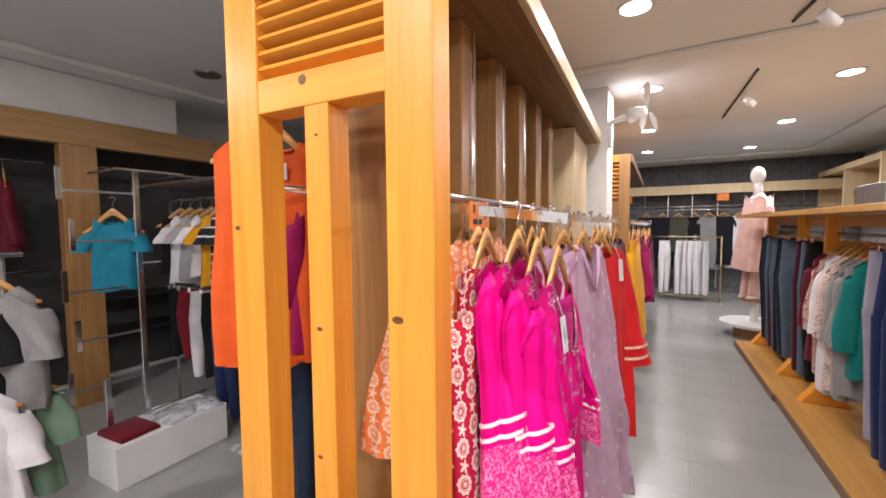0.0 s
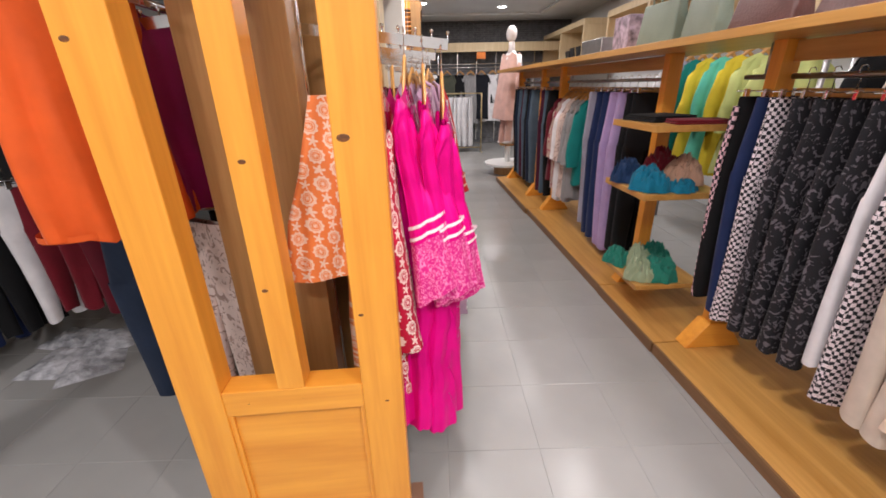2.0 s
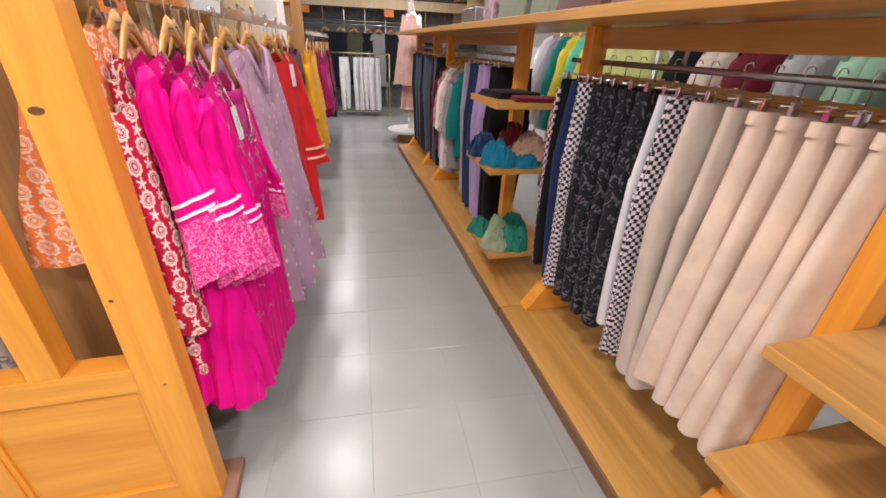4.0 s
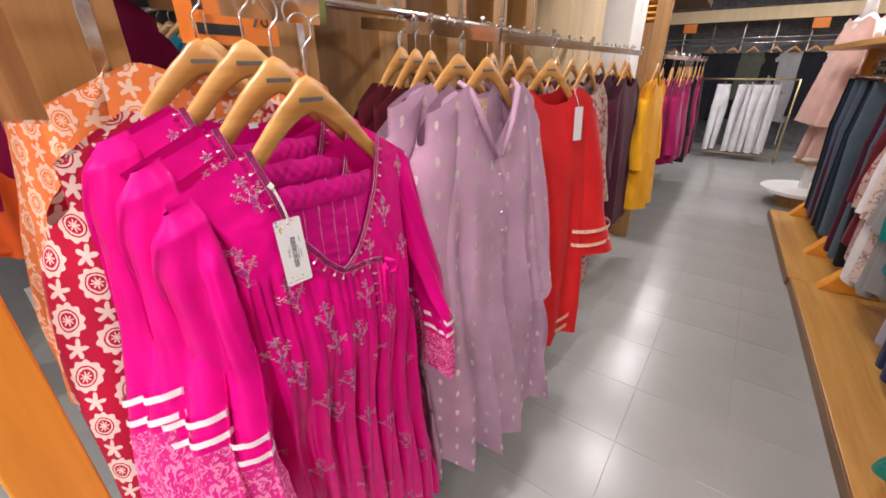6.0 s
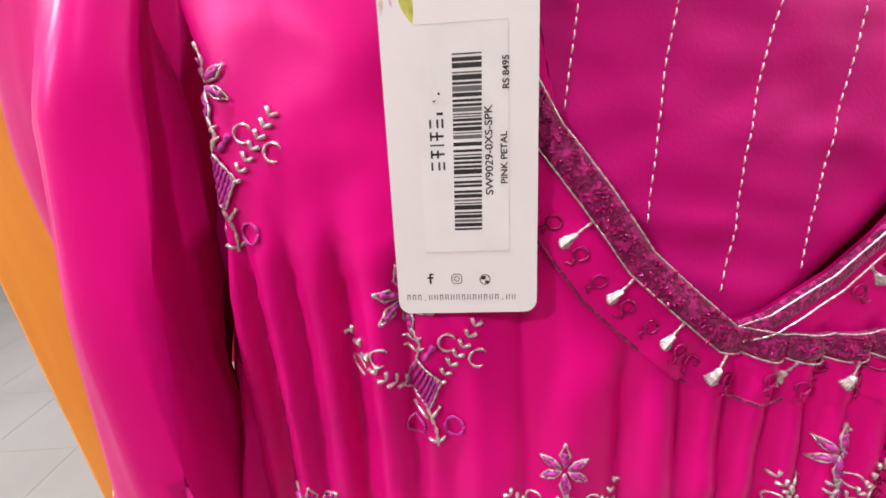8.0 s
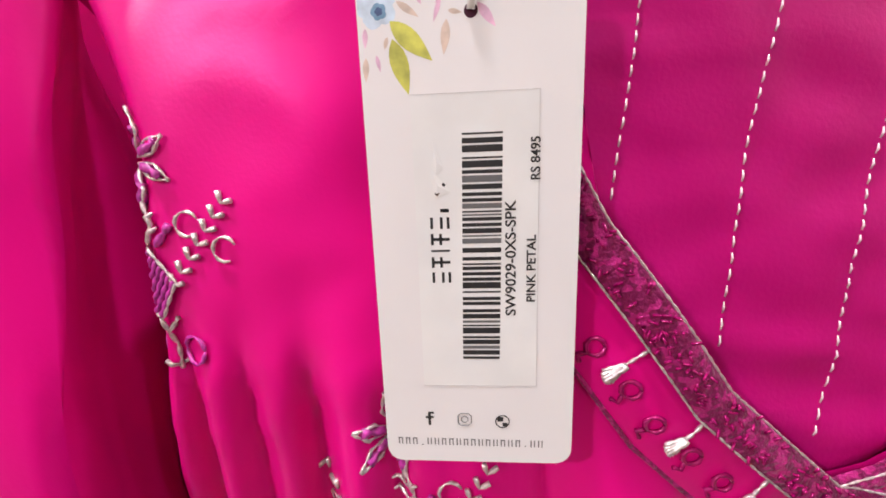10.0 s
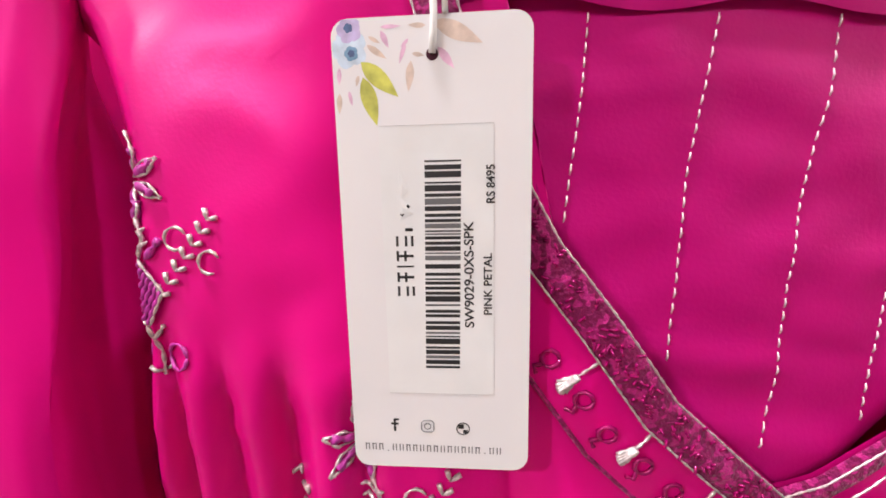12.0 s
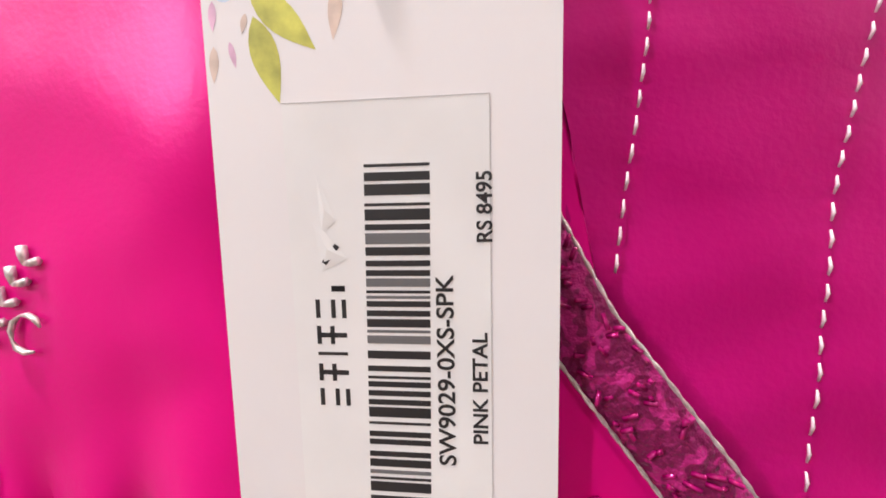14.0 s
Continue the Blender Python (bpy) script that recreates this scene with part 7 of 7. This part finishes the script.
for k, (x, f, lab, L) in enumerate(((-1.2, F_BLACK, "black coat", 1.15), (-0.55, F_CHARCOAL, "dark navy wool coat", 1.25), (-0.2, F_CHARCOAL, "dark navy wool coat", 1.2), (0.12, F_OLIVE, "olive green jacket", 0.85), (0.45, F_BLACK, "black coat", 1.1), (0.72, F_GREY, "grey marl coat", 1.2), (1.0, F_CHARCOAL, "dark navy wool coat", 1.1), (1.28, F_WHITE, "white long shirt", 1.15), (1.6, F_GREY, "grey marl coat", 1.1), (2.0, F_BLACK, "black coat", 1.1))):
    m = pose(x, 10.85, 1.9345, 0, 0, -90 + 6 * (k % 3 - 1))
    hanger_at(m)
    shirt(lab + " on a wooden hanger", f, m @ pose(0, 0, -HOOK), 0.21, 0.22, 0.24, L, 0.06, 0.1, 0.6, 520 + k, "coat", 3, 0.01, name="hanging_coat", n=36, rows=18)
for x in (-0.95, 0.95):
    solo("sale_sign", box(-0.11, 0.11, -0.004, 0.004, 0, 0.15, 0.002), M_ORANGE_SIGN, "small orange sale sign on the coat wall", "sign", pose(x, 10.54, 2.1), "orange signs")
gold = thing("gold_rail_stand", "thin gold metal clothes stand with white trousers", "clothes stand", pose(0, 9.65, 0))
for x in (-0.72, 0.88):
    part("upright", tube([(x, 0, 0), (x, 0, 1.34)], 0.013, 8), M_BRASS, gold, "", True)
    part("foot", tube([(x, -0.22, 0.012), (x, 0.22, 0.012)], 0.012, 8), M_BRASS, gold, "", True)
for z in (1.33, 0.1):
    part("rail", tube([(-0.72, 0, z), (0.88, 0, z)], 0.012, 8), M_BRASS, gold, "", True)
for k, x in enumerate((-0.12, 0.16, 0.27, 0.4, 0.5, 0.62)):
    clip_hanger(pose(x, 9.65, 1.345, 0, 0, 15 * (k % 2)))
    trousers("white cotton trousers on a clip hanger", F_WHITE, pose(x, 9.65, 1.245, 0, 0, -60 + 20 * (k % 3)), 1.1, 0.13, 0.04, 540 + k, n=20, rows=10)


# wall fan on the pillar
fan = thing("wall_fan", "white three-blade wall fan fixed to the pillar", "fan", pose(-0.52, 4.4, 2.62))
part("bracket", tube([(0.0, 0, -0.15), (0.02, -0.02, 0.02), (0.2, -0.06, 0.06)], 0.028, 10), M_WHITE_PLASTIC, fan, "", True)
part("base", box(0.001, 0.04, -0.06, 0.06, -0.22, -0.02, 0.01), M_WHITE_PLASTIC, fan)
part("motor", add_tube(bmesh.new(), [(0.2, -0.06, 0.06), (0.34, -0.1, 0.06)], [0.075, 0.06], 16), M_WHITE_PLASTIC, fan, "", True)
for k in range(3):
    bm = bmesh.new()
    pts = [(0, 0.02), (0.06, 0.1), (0.11, 0.2), (0.07, 0.27), (-0.03, 0.25), (-0.04, 0.1)]
    top = [bm.verts.new((0.004 + 0.12 * u, u, v)) for u, v in pts]
    bot = [bm.verts.new((-0.004 + 0.12 * u, u, v)) for u, v in pts]
    bm.faces.new(top)
    bm.faces.new(bot[::-1])
    for q in range(6):
        bm.faces.new((top[q], bot[q], bot[(q + 1) % 6], top[(q + 1) % 6]))
    bmesh.ops.recalc_face_normals(bm, faces=bm.faces[:])
    part("blade", bm, M_WHITE_PLASTIC, fan, "", False, pose(0.36, -0.1, 0.06, 0, 0, -15) @ pose(0, 0, 0, 20 + 120 * k))
part("pull_cord", tube([(0.05, -0.05, -0.1), (0.045, -0.05, -0.7)], 0.003, 6), M_WHITE_PLASTIC, fan)

# ---- the children's corner ----
beam = thing("wall_beam", "brown wooden beam and posts framing the wall racks", "beam")
part("beam", box(-4.62, -4.5, -3.3, 6.5, 2.36, 2.6, 0.005), M_OAK_Y, beam)
for y in (-1.6, 1.42, 4.2):
    part("post", box(-4.62, -4.5, y - 0.13, y + 0.13, 0, 2.359, 0.005), M_OAK, beam)
structure("wall_recess", box(X0 + 0.001, X0 + 0.03, -3.3, 6.5, 0.05, 2.6, 0), mat("dark_wall_lining", (0.05, 0.045, 0.045), 0.7, vary=0.2), "dark lining of the wall recess", "wall")
for y0, y1 in ((-1.4, 1.25), (1.6, 4.0)):
    for z in (2.2, 1.25):
        solo("wall_rail", tube([(-4.75, y0, z), (-4.75, y1, z)], 0.014, 10), M_CHROME, "chrome wall rail under the wooden beam", "rail", group="wall rails", smooth=True)
        for yb in (y0 + 0.2, y1 - 0.2):
            solo("rail_bracket", tube([(-5.17, yb, z), (-4.75, yb, z)], 0.012, 8), M_CHROME, "chrome bracket for the wall rail", "bracket", group="rail brackets", smooth=True)
    for z in (0.55, 0.9):
        solo("wall_shelf", box(-5.16, -4.72, y0, y1, z, z + 0.02, 0.003), M_BLACK, "dark glass wall shelf", "shelf", group="wall shelves")
for k in range(11):
    y = -1.2 + 0.22 * k
    f, lab = ((F_MAROON, "maroon jacket"), (F_BLACK, "black jacket"), (F_PLUM, "plum jacket"), (F_CHARCOAL, "charcoal jacket"), (F_WHITE, "white jacket"))[(k * 3) % 5 if k else 4]
    m = pose(-4.75, y, 2.215, 0, 0, 75 + 5 * (k % 3))
    hanger_at(m)
    shirt(lab + " on the wall rail", f, m @ pose(0, 0, -HOOK), 0.18, 0.19, 0.2, 0.62, 0.05, 0.07, 0.45, 600 + k, "jacket", 3, 0.01, name="hanging_jacket", v_shape=False, n=28, rows=14)
for k in range(9):
    folded("folded dark clothes on the wall shelf", (F_CHARCOAL, F_DENIM, F_BLACK)[k % 3], pose(-4.95, -1.1 + 0.27 * k, (0.57, 0.92)[k % 2]), 0.24, 0.3, 4)

plinth = thing("white_plinth", "long white glossy display plinth", "plinth", pose(-3.02, 1.32, 0, 0, 0, 3))
part("body", box(-0.18, 0.19, -0.36, 0.36, 0.0, 0.262, 0.003), M_WHITE, plinth)
part("top", box(-0.182, 0.192, -0.362, 0.362, 0.262, 0.27, 0.002), M_WHITE_PLASTIC, plinth, "white glossy top board")
folded("dark red folded fabric in plastic on the plinth", F_SC_RED, pose(-3.0, 1.12, 0.27, 0, 0, 6), 0.24, 0.28, 3)
M_FILM = mat("clear_packing_film", (0.45, 0.45, 0.47), 0.12, vary=0.5, vary_scale=14, bump=0.9, bump_scale=30)


def packet(m, w=0.26, d=0.22, seed=0):
    bm = bmesh.new()
    bmesh.ops.create_grid(bm, x_segments=14, y_segments=14, size=0.5)
    for v in bm.verts:
        e = max(abs(v.co.x), abs(v.co.y)) * 2
        v.co = Vector((v.co.x * d, v.co.y * w, 0.002 + (0.045 * (1 - e ** 3)) * (0.7 + 0.6 * noise.noise(Vector((v.co.x * 9, v.co.y * 9, seed))))))
    ob = solo("plastic_packet", bm, M_FILM, "crumpled clear plastic packet of folded clothes", "packet", m, "plastic packets", smooth=True)
    return ob


packet(pose(-3.0, 1.4, 0.27, 0, 0, 20), 0.3, 0.28, 1)
packet(pose(-2.98, 1.6, 0.27, 0, 0, -15), 0.2, 0.25, 2)
for k, (x, y) in enumerate(((-2.55, 1.75), (-2.4, 1.95), (-2.65, 2.0), (-2.3, 1.7))):
    packet(pose(x, y, 0.0, 0, 0, 40 * k), 0.32, 0.26, 3 + k)

# chrome stand with stepped face-outs
chrome = thing("chrome_stand", "square chrome garment stand with stepped face-out plates", "clothes stand", pose(-3.15, 1.15, 0.27))
part("upright", box(-0.018, 0.018, 0.12, 0.156, 0, 1.72, 0.003), M_CHROME, chrome)
part("upright", box(-0.018, 0.018, -0.1, -0.064, 0, 0.35, 0.003), M_CHROME, chrome)
part("top_tray", box(-0.22, 0.2, -0.05, 0.36, 1.72, 1.735, 0.003), M_CHROME, chrome)
for k in range(5):
    part("face_plate", box(0.0, 0.012, -0.28 + 0.05 * (k % 2), -0.25 + 0.05 * (k % 2), 0.25 + 0.32 * k, 0.45 + 0.32 * k, 0.002), M_CHROME, chrome)
    part("arm", box(-0.012, 0.0, -0.27 + 0.05 * (k % 2), 0.13, 0.3 + 0.32 * k, 0.315 + 0.32 * k, 0.002), M_STEEL, chrome)


KID_Y = 1.85
kid = thing("kids_rack", "two-tier chrome clothes rack for children with a steel top board", "clothes rack", pose(-3.9, KID_Y, 0))
for z in (1.86, 1.16):
    part("rail", tube([(0, 0, z), (2.05, 0, z)], 0.013, 10), M_CHROME, kid, "", True)
for x in (0.03, 2.02):
    part("upright", tube([(x, 0, 0.0), (x, 0, 1.96)], 0.013, 10), M_CHROME, kid, "", True)
    part("foot", tube([(x, -0.24, 0.014), (x, 0.24, 0.014)], 0.013, 8), M_CHROME, kid, "", True)
part("top_board", box(-0.05, 2.1, -0.24, 0.28, 1.96, 1.985, 0.004), M_STEEL, kid)


def tee(label, f, m, seed, half=0.14, L=0.45):
    hanger_at(m)
    return shirt(label, f, m @ pose(0, 0, -HOOK + 0.015), half, half + 0.005, half + 0.02, L, 0.035, 0.05, 0.13, seed, "t-shirt", 3, 0.008, name="kids_tshirt", v_shape=False, n=28, rows=14, sleeve_r=(0.06, 0.055), out=0.08)


tee("bright teal child's t-shirt with a white tag", F_KIDBLUE, pose(-3.28, 1.2, 1.84, 0, 0, -50), 650, 0.13, 0.5)
for k, (x, f, lab) in enumerate(((-1.95, F_KIDBLUE, "teal child's top"), (-2.1, F_PURPLE, "dusty purple child's top"), (-2.24, F_BLACK, "black child's top"), (-2.38, F_PURPLE, "dusty purple child's top"), (-2.52, F_GREY, "grey child's top"), (-2.66, F_GREY, "light grey child's top"), (-2.8, F_STRIPE, "black and white striped child's top"), (-2.94, F_STRIPE, "black and white striped child's top"), (-3.08, F_YELLOW, "mustard child's t-shirt"), (-3.22, F_WHITE, "white child's t-shirt"), (-3.38, F_GREYTEE, "grey child's t-shirt with a pink print"), (-3.54, F_WHITE, "white child's t-shirt"), (-3.7, F_BLACK, "black child's top"))):
    tee(lab + " on a hanger", f, pose(x, KID_Y, 1.875, 0, 0, -38 + 5 * (k % 3)), 651 + k, 0.15, 0.5 + 0.04 * (k % 3))
for k, (x, f, lab, L) in enumerate(((-1.95, F_BLACK, "black child's trousers", 0.8), (-2.08, F_MAROON, "maroon child's skirt", 0.75), (-2.2, F_SC_RED, "dark red child's skirt", 0.72), (-2.33, F_SC_RED, "dark red child's skirt", 0.72), (-2.46, F_WHITE, "white child's leggings", 0.8), (-2.6, F_BLACK, "black child's trousers", 0.85), (-2.75, F_BLACK, "black child's trousers", 0.9), (-2.9, F_NAVY, "navy child's trousers", 0.98), (-3.04, F_NAVY, "navy child's trousers", 0.95), (-3.2, F_BLACK, "black child's trousers", 0.7), (-3.38, F_WHITE, "white child's leggings", 0.72), (-3.55, F_SC_RED, "dark red child's trousers", 0.6), (-3.7, F_BLACK, "black child's trousers", 0.6))):
    clip_hanger(pose(x, KID_Y, 1.175, 0, 0, -35))
    trousers(lab + " on a clip hanger", f, pose(x, KID_Y, 1.075, 0, 0, -38 + 4 * (k % 3)), min(L, 1.0), 0.13, 0.035, 680 + k, n=20, rows=10)
# nearer stand with white and sage shirts
near_rail = thing("shirt_stand", "plain chrome stand with a single clothes rail", "clothes stand", pose(-2.86, -0.56, 0))
part("rail", tube([(0, 0, 1.5), (0.25, 1.15, 1.5)], 0.013, 10), M_CHROME, near_rail, "", True)
for x, y in ((0.02, 0.08), (0.23, 1.08)):
    part("upright", tube([(x, y, 0.0), (x, y, 1.5)], 0.013, 10), M_CHROME, near_rail, "", True)
    part("foot", tube([(x - 0.22, y, 0.014), (x + 0.22, y, 0.014)], 0.013, 8), M_CHROME, near_rail, "", True)
part("rail", tube([(0.06, 0, 1.04), (0.31, 1.15, 1.04)], 0.013, 10), M_CHROME, near_rail, "", True)
for k, (f, lab, z, fy, x) in enumerate(((F_GREY, "grey marl shirt", 1.5, 1.02, 0.22), (F_BLACK, "black shirt", 1.5, 0.88, 0.19), (F_GREY, "grey marl shirt", 1.5, 0.74, 0.16), (F_SAGE, "sage green shirt", 1.04, 1.06, 0.19), (F_WHITE, "white cotton shirt", 1.04, 0.9, 0.34), (F_WHITE, "white cotton shirt", 1.04, 0.72, 0.3))):
    m = pose(-2.86 + x, -0.56 + fy, z + 0.015, 0, 0, -25 + 4 * k)
    hanger_at(m)
    shirt(lab + " on the near stand", f, m @ pose(0, 0, -HOOK), 0.17, 0.18, 0.2, 0.6, 0.035, 0.08, 0.25, 700 + k, "shirt", 4, 0.012, n=32, rows=18)
# dark figures of clothes further back behind the rack
clothes_rail(3.4, 6.2, -2.4, 1.6)
for y in (3.5, 6.1):
    solo("rack_upright", tube([(-2.4, y, 0.0), (-2.4, y, 1.75)], 0.013, 10), M_CHROME, "chrome upright of a dark clothes rack", "upright", group="rack uprights", smooth=True)
for k in range(12):
    m = pose(-2.4, 3.6 + 0.2 * k, 1.615, 0, 0, -80 + 6 * (k % 3))
    hanger_at(m)
    shirt(("black", "charcoal", "plum")[k % 3] + " winter coat on the rear rack", (F_BLACK, F_CHARCOAL, F_PLUM)[k % 3], m @ pose(0, 0, -HOOK), 0.2, 0.21, 0.23, 1.0, 0.06, 0.08, 0.55, 720 + k, "coat", 3, 0.01, name="hanging_coat", n=28, rows=14)
